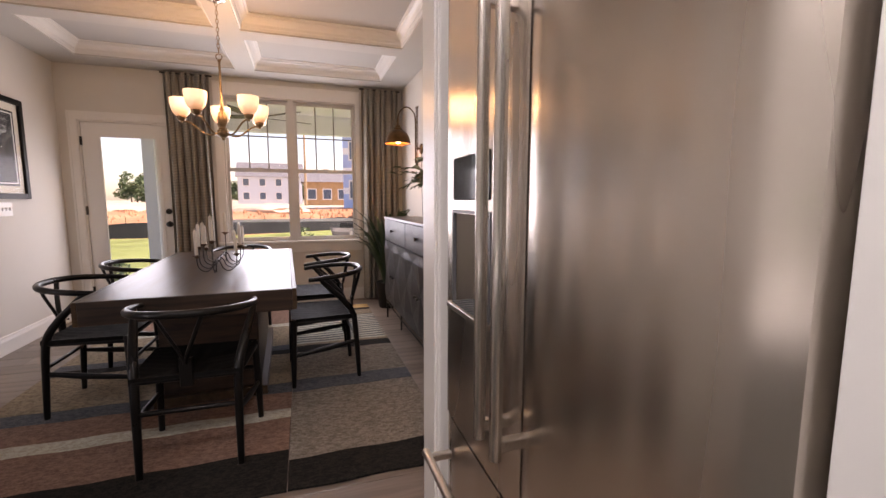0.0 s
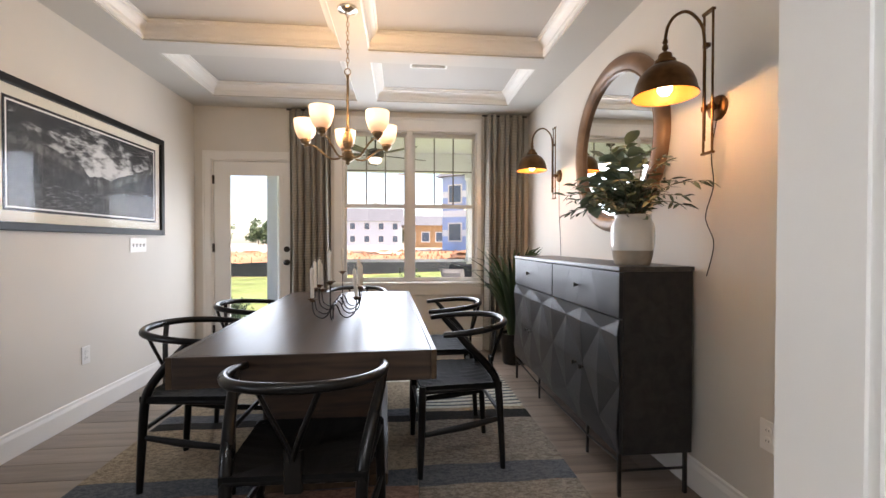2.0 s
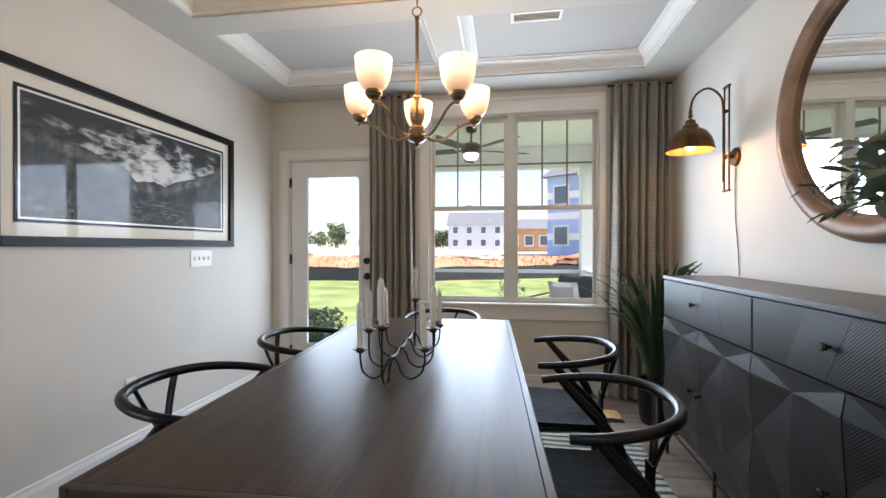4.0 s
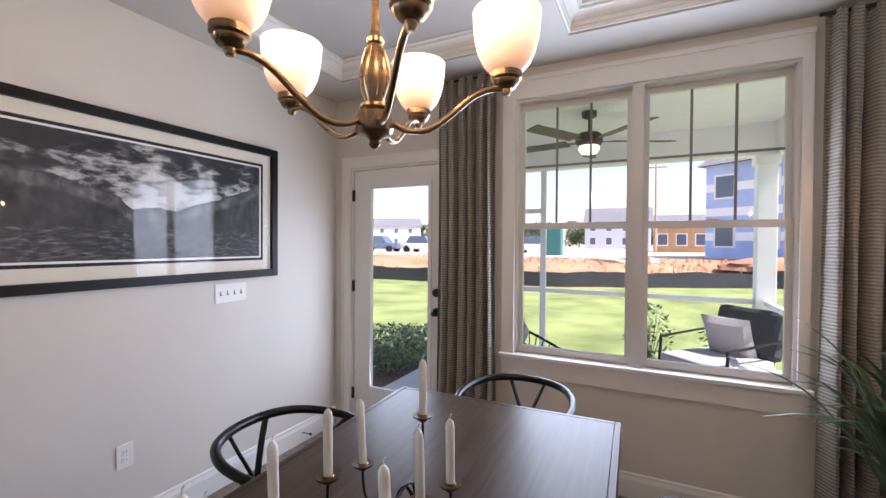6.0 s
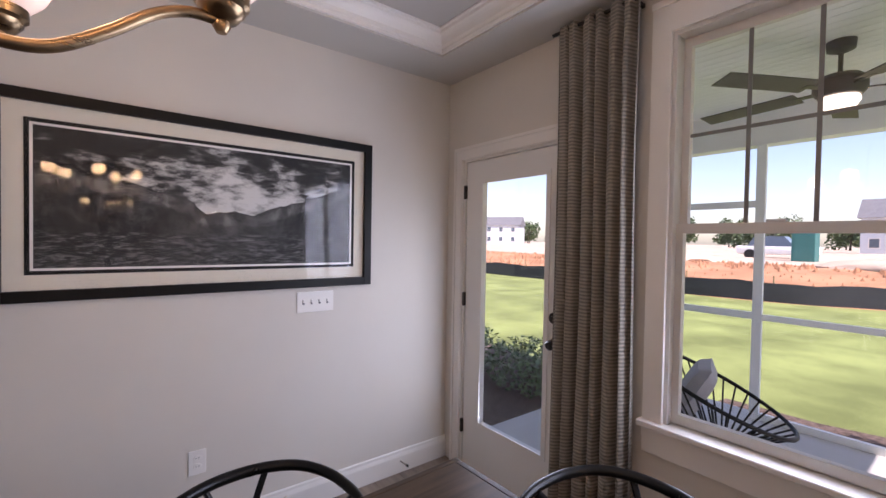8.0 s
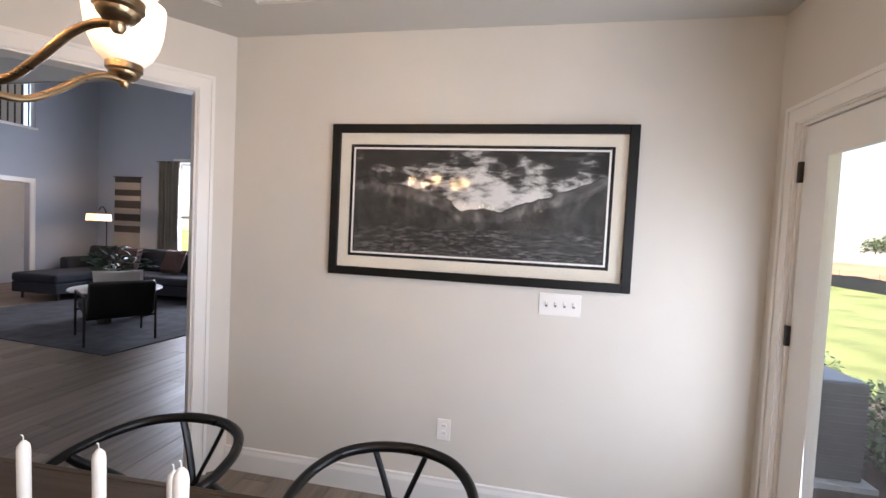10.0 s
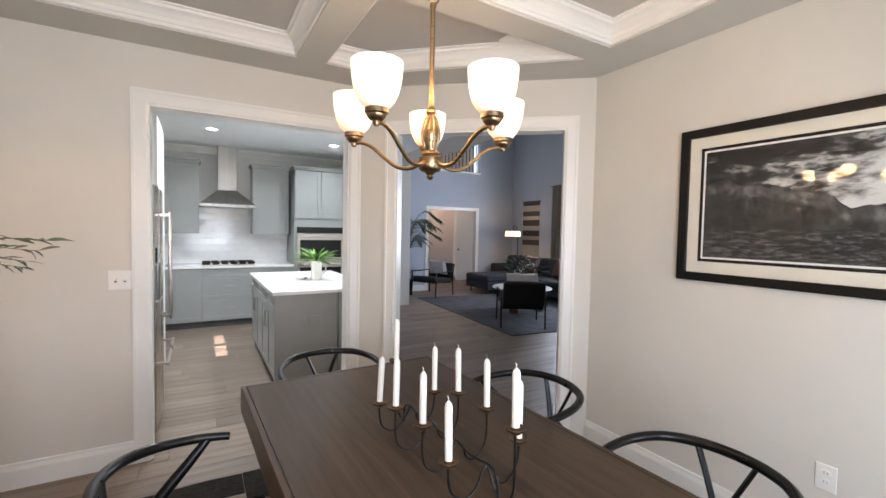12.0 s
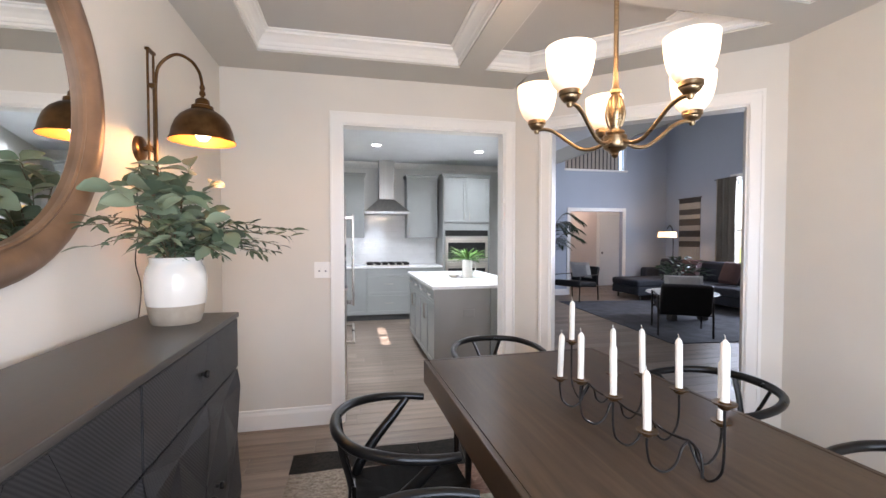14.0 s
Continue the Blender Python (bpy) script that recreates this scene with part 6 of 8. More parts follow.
def curved_door(y0, y1, z0, z1, bulge=0.012, hole=None):
    """A door whose front bows out; hole: (y0, y1, z0, z1) for the dispenser."""
    bm = bmesh.new()
    ys = sorted({y0 + (y1 - y0) * i / 16 for i in range(17)} | (set(hole[:2]) if hole else set()))
    zs = sorted({z0, z1} | (set(hole[2:]) if hole else set()))
    c, half = (FY0 + FY1) / 2, (FY1 - FY0) / 2

    def front(y):
        e = min(y - y0, y1 - y)
        r = 0.012
        return FX - bulge * (1 - ((y - c) / half) ** 2) + (0.0 if e > r else (r - math.sqrt(max(0, r * r - (r - e) ** 2))))
    grid = [[bm.verts.new((front(y), y, z)) for y in ys] for z in zs]
    back = [[bm.verts.new((FX + 0.058, y, z)) for y in ys] for z in zs]
    for j in range(len(zs) - 1):
        for i in range(len(ys) - 1):
            if hole and hole[0] - 1e-6 <= ys[i] < hole[1] - 1e-6 and hole[2] - 1e-6 <= zs[j] < hole[3] - 1e-6:
                continue
            bm.faces.new((grid[j][i], grid[j][i + 1], grid[j + 1][i + 1], grid[j + 1][i]))
            bm.faces.new((back[j][i], back[j + 1][i], back[j + 1][i + 1], back[j][i + 1]))
    for i in range(len(ys) - 1):
        bm.faces.new((grid[0][i], back[0][i], back[0][i + 1], grid[0][i + 1])), bm.faces.new((grid[-1][i], grid[-1][i + 1], back[-1][i + 1], back[-1][i]))
    for j in range(len(zs) - 1):
        bm.faces.new((grid[j][0], grid[j + 1][0], back[j + 1][0], back[j][0])), bm.faces.new((grid[j][-1], back[j][-1], back[j + 1][-1], grid[j + 1][-1]))
    bmesh.ops.recalc_face_normals(bm, faces=bm.faces[:])
    return bm


hole = (2.692, 2.908, 0.978, 1.203)
far = part("door", curved_door(FYM + 0.003, FY1, FZ + 0.004, 1.77, hole=hole), FRIDGESTEEL, fr, "steel door with a dispenser", True)
near = part("door", curved_door(FY0, FYM - 0.003, FZ + 0.004, 1.77), FRIDGESTEEL, fr, "", True)
drw = part("freezer_drawer", curved_door(FY0, FY1, 0.06, FZ - 0.004), FRIDGESTEEL, fr, "", True)
part("dispenser_panel", box(FX - 0.014, FX - 0.003, 2.690, 2.911, 1.236, 1.340, bevel=0.003), BLACKGLOSS, far, "black gloss dispenser panel")
part("dispenser_niche", boxes([(FX + 0.05, FX + 0.054, hole[0], hole[1], hole[2], hole[3]), (FX - 0.004, FX + 0.05, hole[0] - 0.003, hole[0], hole[2], hole[3]), (FX - 0.004, FX + 0.05, hole[1], hole[1] + 0.003, hole[2], hole[3]), (FX - 0.004, FX + 0.05, hole[0], hole[1], hole[3], hole[3] + 0.003)]), STEEL, far, "steel dispenser niche")
part("dispenser_trim", boxes([(FX - 0.014, FX - 0.004, 2.685, 2.691, 0.966, 1.212), (FX - 0.014, FX - 0.004, 2.910, 2.916, 0.966, 1.212), (FX - 0.014, FX - 0.004, 2.691, 2.910, 1.205, 1.212)]), DARKPLASTIC, far, "grey dispenser trim")
part("drip_tray", box(FX - 0.028, FX + 0.05, 2.682, 2.919, 0.960, 0.976, bevel=0.003), STEEL, far, "steel drip tray")
for i in range(10):
    part("grille_bar", box(FX - 0.022, FX + 0.046, 2.700 + 0.0210 * i, 2.707 + 0.0210 * i, 0.977, 0.980), DARKPLASTIC, far, "dark grille bar")
part("nozzle_housing", box(FX + 0.010, FX + 0.049, 2.722, 2.792, 1.120, 1.203, bevel=0.006), BLACKGLOSS, far, "black dispenser housing")
part("paddle", box(FX + 0.022, FX + 0.049, 2.734, 2.780, 1.035, 1.119, bevel=0.006), DARKPLASTIC, far, "grey dispenser paddle")
part("housing_trim", box(FX + 0.012, FX + 0.049, 2.793, 2.801, 1.040, 1.203, bevel=0.002), CHROME, far, "bright metal strip")
for d, y in ((far, FYM + 0.036), (near, FYM - 0.036)):
    hdl = part("handle", tube([(FX - 0.072, y, 0.785), (FX - 0.072, y, 1.60)], 0.0115, 16), STEEL, d, "steel bar handle", True)
    for z in (0.81, 1.575):
        part("standoff", box(FX - 0.074, FX - 0.008, y - 0.009, y + 0.009, z - 0.011, z + 0.011, bevel=0.003), STEEL, hdl)
hdl = part("handle", tube([(FX - 0.072, FY0 + 0.07, 0.535), (FX - 0.072, FY1 - 0.05, 0.535)], 0.0115, 16), STEEL, drw, "steel bar handle", True)
for y in (FY0 + 0.11, FY1 - 0.08):
    part("standoff", box(FX - 0.074, FX - 0.008, y - 0.011, y + 0.011, 0.526, 0.544, bevel=0.003), STEEL, hdl)
tall = thing("tall_cabinet", (0, 0, 0), 0, "white tall cabinet beside the refrigerator", "cabinet")
part("body", box(0.625, 1.395, 1.30, 2.112, 0.09, 2.43), TRIM, tall)
part("door", box(0.602, 0.6245, 1.31, 2.110, 0.10, 2.42, bevel=0.002), KWALL, tall)
part("toe_kick", box(0.66, 1.395, 1.30, 2.095, 0, 0.09), TOEKICK, tall)
tagged(part("fridge_cabinet", box(0.66, 1.395, 2.10, 3.10, 1.86, 2.43, bevel=0.003), CABINET, None, "grey cabinet above the refrigerator"), "", "cabinet")

# backsplash tiles, laid half over half
bs = thing("backsplash", (0, 0, 0), 0, "glazed white subway tile backsplash", "backsplash")
part("grout", box(-1.02, 1.398, KY, KY + 0.004, 0.916, 1.80), GROUT, bs, "pale grout bed")
TILEMESH = part("tile", box(-0.0985, 0.0985, 0, 0.006, -0.0475, 0.0475, bevel=0.0025), TILE, bs)
TILEMESH.matrix_basis = pose(-0.90, KY + 0.004, 0.966)
first = True
for j in range(9):
    z = 0.966 + 0.0985 * j
    for i in range(13):
        x = -0.90 + 0.2005 * i + (0.10 if j % 2 else 0)
        if x > 1.28 or (j > 4 and not -0.42 < x < 0.28) or (i == 0 and j == 0):
            continue
        o = new("tile", TILEMESH.data)
        o.parent = bs
        o.matrix_basis = pose(x, KY + 0.004, z, rnd.uniform(-0.3, 0.3), 0, rnd.uniform(-0.3, 0.3))
# ---- living room shell ----
LX, LY, LTOP = -7.4, -2.9, 5.6
HX0, HX1 = -6.13, -4.70  # the hall opening
structure("wall_living_south", boxes([(LX, HX0, LY - 0.12, LY, 0, 3.02), (HX0, HX1, LY - 0.12, LY, 2.04, 3.02), (HX1, -3.37, LY - 0.12, LY, 0, 3.02), (LX, -6.22, LY - 0.12, LY, 3.02, LTOP), (-4.55, -3.37, LY - 0.12, LY, 3.02, LTOP), (-6.22, -4.55, LY - 0.12, LY, 4.6, LTOP)]), LWALL, "tall grey-blue painted wall with a hall opening and loft gap")
structure("wall_living_west", boxes([(LX - 0.12, LX, LY - 0.12, -0.95, 0, LTOP), (LX - 0.12, LX, -0.95, 0.75, 0, 0.45), (LX - 0.12, LX, -0.95, 0.75, 2.65, LTOP), (LX - 0.12, LX, 0.75, 8.0, 0, LTOP)]), LWALL, "tall grey-blue painted wall with a window")
structure("wall_living_north", box(LX, XL - 0.12, 7.2, 7.32, 0, LTOP), LWALL, "tall grey-blue painted wall")
structure("wall_living_east", boxes([(-3.37, -3.25, LY, KY - 0.12, 0, LTOP), (XL - 0.24, XL - 0.125, 4.25, 7.2, 0, LTOP)]), LWALL, "grey-blue painted wall end")
structure("wall_living_over", boxes([(XL - 0.12, 1.5, 3.0, 7.3, 2.92, 3.0), (-2.6, 1.5, -1.3, 3.0, 2.92, 3.0), (-3.37, -2.3, -1.3, -1.2, 2.9, LTOP)]), LWALL, "closed floor above the dining room and kitchen", "wall")
bm = prism([slant(0.0, -0.25), slant(SL, -0.25), slant(SL, -0.13), slant(0.0, -0.13)], HEAD + 0.4, LTOP)
structure("wall_living_slant", bm, LWALL, "grey-blue wall above the opening")
# the ceiling slopes up towards the window
bm = bmesh.new()
a = [bm.verts.new(p) for p in ((-3.2, LY - 0.1, 2.75), (-3.2, 7.3, 2.75), (LX - 0.1, 7.3, 5.05), (LX - 0.1, LY - 0.1, 5.05))]
b = [bm.verts.new(v.co + Vector((0, 0, 0.12))) for v in a]
bm.faces.new(a), bm.faces.new(b[::-1])
for i in range(4):
    bm.faces.new((a[i], b[i], b[(i + 1) % 4], a[(i + 1) % 4]))
box(-3.2, XL - 0.1, LY - 0.1, 7.3, 2.76, 2.88, bm=bm)
bmesh.ops.recalc_face_normals(bm, faces=bm.faces[:])
structure("ceiling_living", bm, CEIL, "sloping white living room ceiling", "ceiling")
structure("wall_hall", boxes([(-8.2, -4.0, -4.62, -4.5, 0, 2.6), (-4.35, -4.25, -4.5, LY - 0.12, 0, 2.6), (-8.3, -8.2, -4.62, LY - 0.12, 0, 2.6), (-8.3, -4.0, -4.62, LY - 0.12, 2.6, 2.7)]), HALLWALL, "pale warm hall walls and ceiling")
structure("wall_loft", boxes([(-7.4, -3.4, -5.0, -4.9, 2.7, 5.6), (-7.4, -3.4, -5.0, LY - 0.12, 5.5, 5.6)]), LOFTWALL, "brown loft wall behind the balustrade")
casing("trim_hall", HX0, HX1, 2.04, lambda a, b, o0, o1, z0, z1, bm: box(a, b, LY + o0, LY + o1, z0, z1, bm=bm), "white casing round the hall opening")
for i, (a, b) in enumerate([((-7.4, LY), (HX0 - 0.085, LY)), ((HX1 + 0.085, LY), (-3.37, LY)), ((-8.2, -4.5), (-4.35, -4.5)), ((LX, 0.8), (LX, LY))]):
    run = Vector(b) - Vector(a)
    if Vector((-run.y, run.x)).dot(Vector((-5.0, 0.5)) - Vector(a)) < 0:
        a, b = b, a
    structure("baseboard_%d" % (i + 11), run_moulding(a, b, BASE), TRIM, "white moulded baseboard", "baseboard")
loft = thing("loft_balustrade", (0, LY, 3.02), 0, "dark loft balustrade with thin balusters", "balustrade")
part("ledge", box(-6.24, -4.53, -0.13, 0.04, 0.0, 0.045, bevel=0.005), TRIM, loft, "white ledge")
part("top_rail", box(-6.22, -4.55, -0.09, -0.04, 0.93, 0.98, bevel=0.006), FANWOOD, loft)
for i in range(15):
    x = -6.15 + 0.107 * i
    part("baluster", box(x - 0.008, x + 0.008, -0.073, -0.057, 0.045, 0.93), BLACKMETAL, loft, "thin dark baluster")
hd2 = thing("door_2", (0, -4.5, 0), 0, "white two-panel hall door, closed", "door", "", "structure")
part("door_casing", boxes([(-7.28, -7.20, 0, 0.016, 0, 2.12), (-6.50, -6.42, 0, 0.016, 0, 2.12), (-7.20, -6.50, 0, 0.016, 2.04, 2.12)]), TRIM, hd2)
part("slab", boxes([(-7.195, -7.09, 0.004, 0.03, 0.01, 2.035), (-6.61, -6.505, 0.004, 0.03, 0.01, 2.035), (-7.09, -6.61, 0.004, 0.03, 0.01, 0.22), (-7.09, -6.61, 0.004, 0.03, 0.86, 1.02), (-7.09, -6.61, 0.004, 0.03, 1.90, 2.035), (-7.09, -6.61, 0.004, 0.018, 0.22, 0.86), (-7.09, -6.61, 0.004, 0.018, 1.02, 1.90)]), DOORWHITE, hd2)
part("door_knob", lathe([(0, 0.07), (0.02, 0.066), (0.027, 0.05), (0.012, 0.03), (0.012, 0.0)], 16, m=Matrix.Translation((-6.56, 0.03, 0.95)) @ Matrix.Rotation(radians(-90), 4, "X")), DARKMETAL, hd2, "dark knob", True)
# added lamp and fixture, out of view, to brighten the hall
lamp("hall_fill_lamp", "POINT", 7, (1.0, 0.80, 0.66), (-5.6, -3.8, 2.4), size=0.12)
hl = thing("hall_ceiling_light", (-5.6, -3.8, 2.6), 0, "added round hall ceiling light, lit, out of view", "ceiling light")
part("base", lathe([(0, -0.001), (0.09, -0.002), (0.09, -0.03), (0.07, -0.031)], 24), NICKEL, hl, "", True)
part("diffuser", lathe([(0.085, -0.03), (0.075, -0.07), (0.04, -0.095), (0, -0.10)], 24), LAMPSHADE, hl, "lit diffuser", True)

# window of the living room with its curtain
wl = thing("window_2", (0, 0, 0), 0, "white framed living room window", "window", "", "structure")
part("window_casing", boxes([(LX, LX + 0.018, -1.03, -0.95, 0.37, 2.73), (LX, LX + 0.018, 0.75, 0.83, 0.37, 2.73), (LX, LX + 0.018, -0.95, 0.75, 2.65, 2.73), (LX, LX + 0.018, -0.95, 0.75, 0.37, 0.45)]), TRIM, wl)
part("window_frame", boxes([(LX - 0.09, LX - 0.04, -0.95, -0.90, 0.45, 2.65), (LX - 0.09, LX - 0.04, 0.70, 0.75, 0.45, 2.65), (LX - 0.09, LX - 0.04, -0.13, -0.07, 0.45, 2.65), (LX - 0.09, LX - 0.04, -0.90, 0.70, 1.52, 1.57), (LX - 0.09, LX - 0.04, -0.90, 0.70, 0.45, 0.50), (LX - 0.09, LX - 0.04, -0.90, 0.70, 2.60, 2.65)]), WINWHITE, wl)
for y0, y1 in ((-0.90, -0.13), (-0.07, 0.70)):
    for z0, z1 in ((0.50, 1.52), (1.57, 2.60)):
        g = part("pane", box(LX - 0.067, LX - 0.063, y0, y1, z0, z1), GLASS, wl)
        g.visible_shadow = False
lamp("daylight_living", "AREA", 75, (0.72, 0.84, 1.0), (LX - 0.16, -0.1, 1.6), (-3, -0.1, 1.0), 1.6, 2.1)
c2 = curtain(0, 0.56, 21, "grey curtain beside the living room window")
c2.matrix_basis = pose(LX + 0.07, -1.08, 0.10, 0, 0, 90)

# ---- living room furniture ----
tap = thing("wall_tapestry", (LX, -2.13, 0), 0, "striped woven wall hanging in grey and cream", "wall hanging")
z = 2.33
for i, h in enumerate((0.11, 0.15, 0.13, 0.10, 0.16, 0.12, 0.15, 0.10, 0.14)):
    part("woven_stripe", box(0.004, 0.016, -0.32, 0.32, z - h + 0.001, z, bevel=0.002), TAPESTRYD if i % 2 == 0 else TAPESTRYL, tap, "dark stripe" if i % 2 == 0 else "pale stripe")
    z -= h
for i in range(16):
    part("fringe", tube([(0.010, -0.31 + 0.0413 * i, z), (0.012, -0.31 + 0.0413 * i + 0.004, z - 0.30)], 0.009, 5), TAPESTRYL, tap, "pale fringe")
part("rod", tube([(0.012, -0.36, 2.335), (0.012, 0.36, 2.335)], 0.010, 8), FANWOOD, tap, "dark rod", True)


def cushion(w, d, h, soft=0.35):
    """A stuffed cushion, w by d, h thick, its middle in the origin."""
    bm = bmesh.new()
    n = 10
    for top in (1, -1):
        g = []
        for j in range(n + 1):
            for i in range(n + 1):
                u, v = i / n * 2 - 1, j / n * 2 - 1
                e = max(0.0, (1 - u ** 4) * (1 - v ** 4)) ** soft
                pinch = 1 - 0.05 * (1 - abs(u)) * abs(v) ** 3
                g.append(bm.verts.new((u * w / 2 * (1 - 0.04 * (1 - abs(v)) * abs(u) ** 3), v * d / 2 * pinch, top * h / 2 * e)))
        for j in range(n):
            for i in range(n):
                k = j * (n + 1) + i
                q = (g[k], g[k + 1], g[k + n + 2], g[k + n + 1])
                bm.faces.new(q if top > 0 else q[::-1])
    bmesh.ops.remove_doubles(bm, verts=bm.verts[:], dist=1e-5)
    bmesh.ops.recalc_face_normals(bm, faces=bm.faces[:])
    return bm


sofa = thing("sectional_sofa", (0, 0, 0), 0, "blue-grey sectional sofa with a chaise", "sofa")
part("base", boxes([(-7.25, -6.30, -2.55, 0.40, 0.12, 0.30), (-6.30, -5.62, -2.55, -1.60, 0.12, 0.30)], 0.02), SOFA, sofa)
part("back", box(-7.30, -7.08, -2.6, 0.42, 0.30, 0.82, bevel=0.05), SOFA, sofa)
part("arm", box(-7.30, -6.55, -2.78, -2.56, 0.12, 0.66, bevel=0.05), SOFA, sofa)
for y0, y1, x1 in ((-2.54, -1.60, -5.60), (-1.58, -0.62, -6.26), (-0.60, 0.38, -6.26)):
    part("seat_cushion", box(-7.07, x1, y0, y1, 0.30, 0.46, bevel=0.045), SOFA, sofa)
    part("back_cushion", turned(box(-0.10, 0.10, (y0 - y1) / 2 + 0.01, (y1 - y0) / 2 - 0.01, 0, 0.44, bevel=0.06), pose(-6.96, (y0 + y1) / 2, 0.45, 0, -8, 0)), SOFA, sofa)
for x, y in ((-5.72, -1.68), (-5.72, -2.45), (-6.36, 0.3), (-7.15, 0.3), (-7.15, -2.45)):
    part("foot", tube([(x, y, 0), (x, y, 0.12)], 0.02, 8), FANWOOD, sofa)
for x, y, m, lab, t in ((-6.72, -1.35, BROWNPILLOW, "dark brown throw pillow on the sofa", 10), (-6.72, -0.35, BROWNPILLOW, "dark brown throw pillow on the sofa", -8)):
    p = tagged(part("throw_pillow", turned(cushion(0.46, 0.46, 0.17), pose(0, 0, 0, 0, 70, 0)), m, None, lab, True), "", "pillow", "sofa pillows")
    p.matrix_basis = pose(x, y, 0.70, 0, 0, t)


def lounge_chair(place, turn, label, cushion_mat):
    c = thing("lounge_chair", place, turn, label, "armchair", "lounge chairs")
    for s in (-1, 1):
        part("side_frame", tube([(s * 0.34, -0.36, 0), (s * 0.34, -0.33, 0.56), (s * 0.34, 0.32, 0.56), (s * 0.34, 0.34, 0)], 0.014, 8), BLACKMETAL, c, "black side frame", True)
    part("seat", turned(box(-0.32, 0.32, -0.32, 0.34, -0.05, 0.07, bevel=0.03), pose(0, 0, 0.36, 5, 0, 0)), LEATHER, c, "black leather seat")
    part("backrest", turned(box(-0.32, 0.32, -0.05, 0.05, 0, 0.42, bevel=0.03), pose(0, -0.33, 0.33, 14, 0, 0)), LEATHER, c, "black leather backrest")
    part("cross_bar", tube([(-0.34, -0.30, 0.30), (0.34, -0.30, 0.30)], 0.012, 8), BLACKMETAL, c)
    part("cross_bar", tube([(-0.34, 0.30, 0.33), (0.34, 0.30, 0.33)], 0.012, 8), BLACKMETAL, c)
    p = tagged(part("throw_pillow", turned(cushion(0.50, 0.38, 0.16), pose(0, 0, 0, 72, 0, 0)), cushion_mat, None, "pale throw pillow on a lounge chair", True), "", "pillow", "chair pillows")
    p.matrix_basis = pose(*place, 0, 0, turn) @ pose(0, -0.20, 0.66)
    return c


lounge_chair((-4.22, 1.18, 0.012), 148, "black leather lounge chair with a metal frame", PILLOW)
lounge_chair((-4.41, -2.13, 0.0), -65, "black leather lounge chair by the wall", PILLOW)
lr = tagged(part("living_rug", prism([(-6.9, -1.5), (-3.9, -1.9), (-3.6, 1.75), (-6.8, 2.1)], 0, 0.011), LIVRUG, None, "large faded blue-grey rug in the living room"), "", "rug")
ct = thing("coffee_table", (-5.02, 0.30, 0.011), 0, "white round coffee table with dark legs", "coffee table")
part("top", lathe([(0, 0.43), (0.55, 0.43), (0.56, 0.44), (0.55, 0.455), (0, 0.455)], 40), QUARTZ, ct, "white top", True)
for i in range(3):
    a = i * 2.09 + 0.4
    part("leg", box(0.32 * math.cos(a) - 0.06, 0.32 * math.cos(a) + 0.06, 0.32 * math.sin(a) - 0.06, 0.32 * math.sin(a) + 0.06, 0, 0.43, bevel=0.01), FANWOOD, ct, "dark chunky leg")
pv = thing("table_plant", (-5.02, 0.30, 0.466), 0, "leafy dark green plant in a bowl on the coffee table", "plant")
part("bowl", lathe([(0, 0), (0.07, 0), (0.12, 0.07), (0.125, 0.12), (0.115, 0.12), (0, 0.10)], 24), BLACKMETAL, pv, "dark bowl", True)
BROAD = leaf_mesh("leaf", 0.15, 0.06, 0.4, PALM, 4)
for i in range(120):
    a, up, f = rnd.uniform(0, 6.283), rnd.uniform(0.1, 1.6), rnd.uniform(0.02, 0.34)
    put_leaf(BROAD, (f * math.cos(a), f * math.sin(a), 0.12 + rnd.uniform(0.0, 0.44) * (1.1 - f)), (math.cos(a), math.sin(a), up - 0.3), rnd.uniform(-0.8, 0.8), pv, rnd.uniform(0.7, 1.2))
fl = thing("floor_lamp", (-7.05, -2.25, 0), 0, "slim arc floor lamp with a lit cream drum shade", "floor lamp")
part("base", lathe([(0, 0.03), (0.12, 0.03), (0.13, 0.0)], 24), BLACKMETAL, fl, "", True)
part("pole", tube(smooth_path([(0, 0, 0.03), (0, 0, 1.2), (0.06, 0.05, 1.55), (0.25, 0.18, 1.68), (0.42, 0.30, 1.60)], 6), 0.010, 8), BLACKMETAL, fl, "", True)
part("shade", lathe([(0.20, 1.40), (0.185, 1.53), (0.18, 1.53), (0.195, 1.40)], 28, m=Matrix.Translation((0.42, 0.30, 0))), LAMPSHADE, fl, "lit cream drum shade", True)
lamp("floor_lamp_bulb", "POINT", 2.4, (1.0, 0.7, 0.4), (-6.63, -1.95, 1.47), size=0.05)
pm = thing("palm_plant", (-3.90, -2.50, 0), 0, "tall dark palm in a dark planter", "plant")
part("pot", lathe([(0, 0), (0.15, 0), (0.18, 0.35), (0.165, 0.35), (0, 0.32)], 24), BLACKMETAL, pm, "dark planter", True)
FINGER = leaf_mesh("leaflet", 0.24, 0.030, 0.5, PALM, 4)
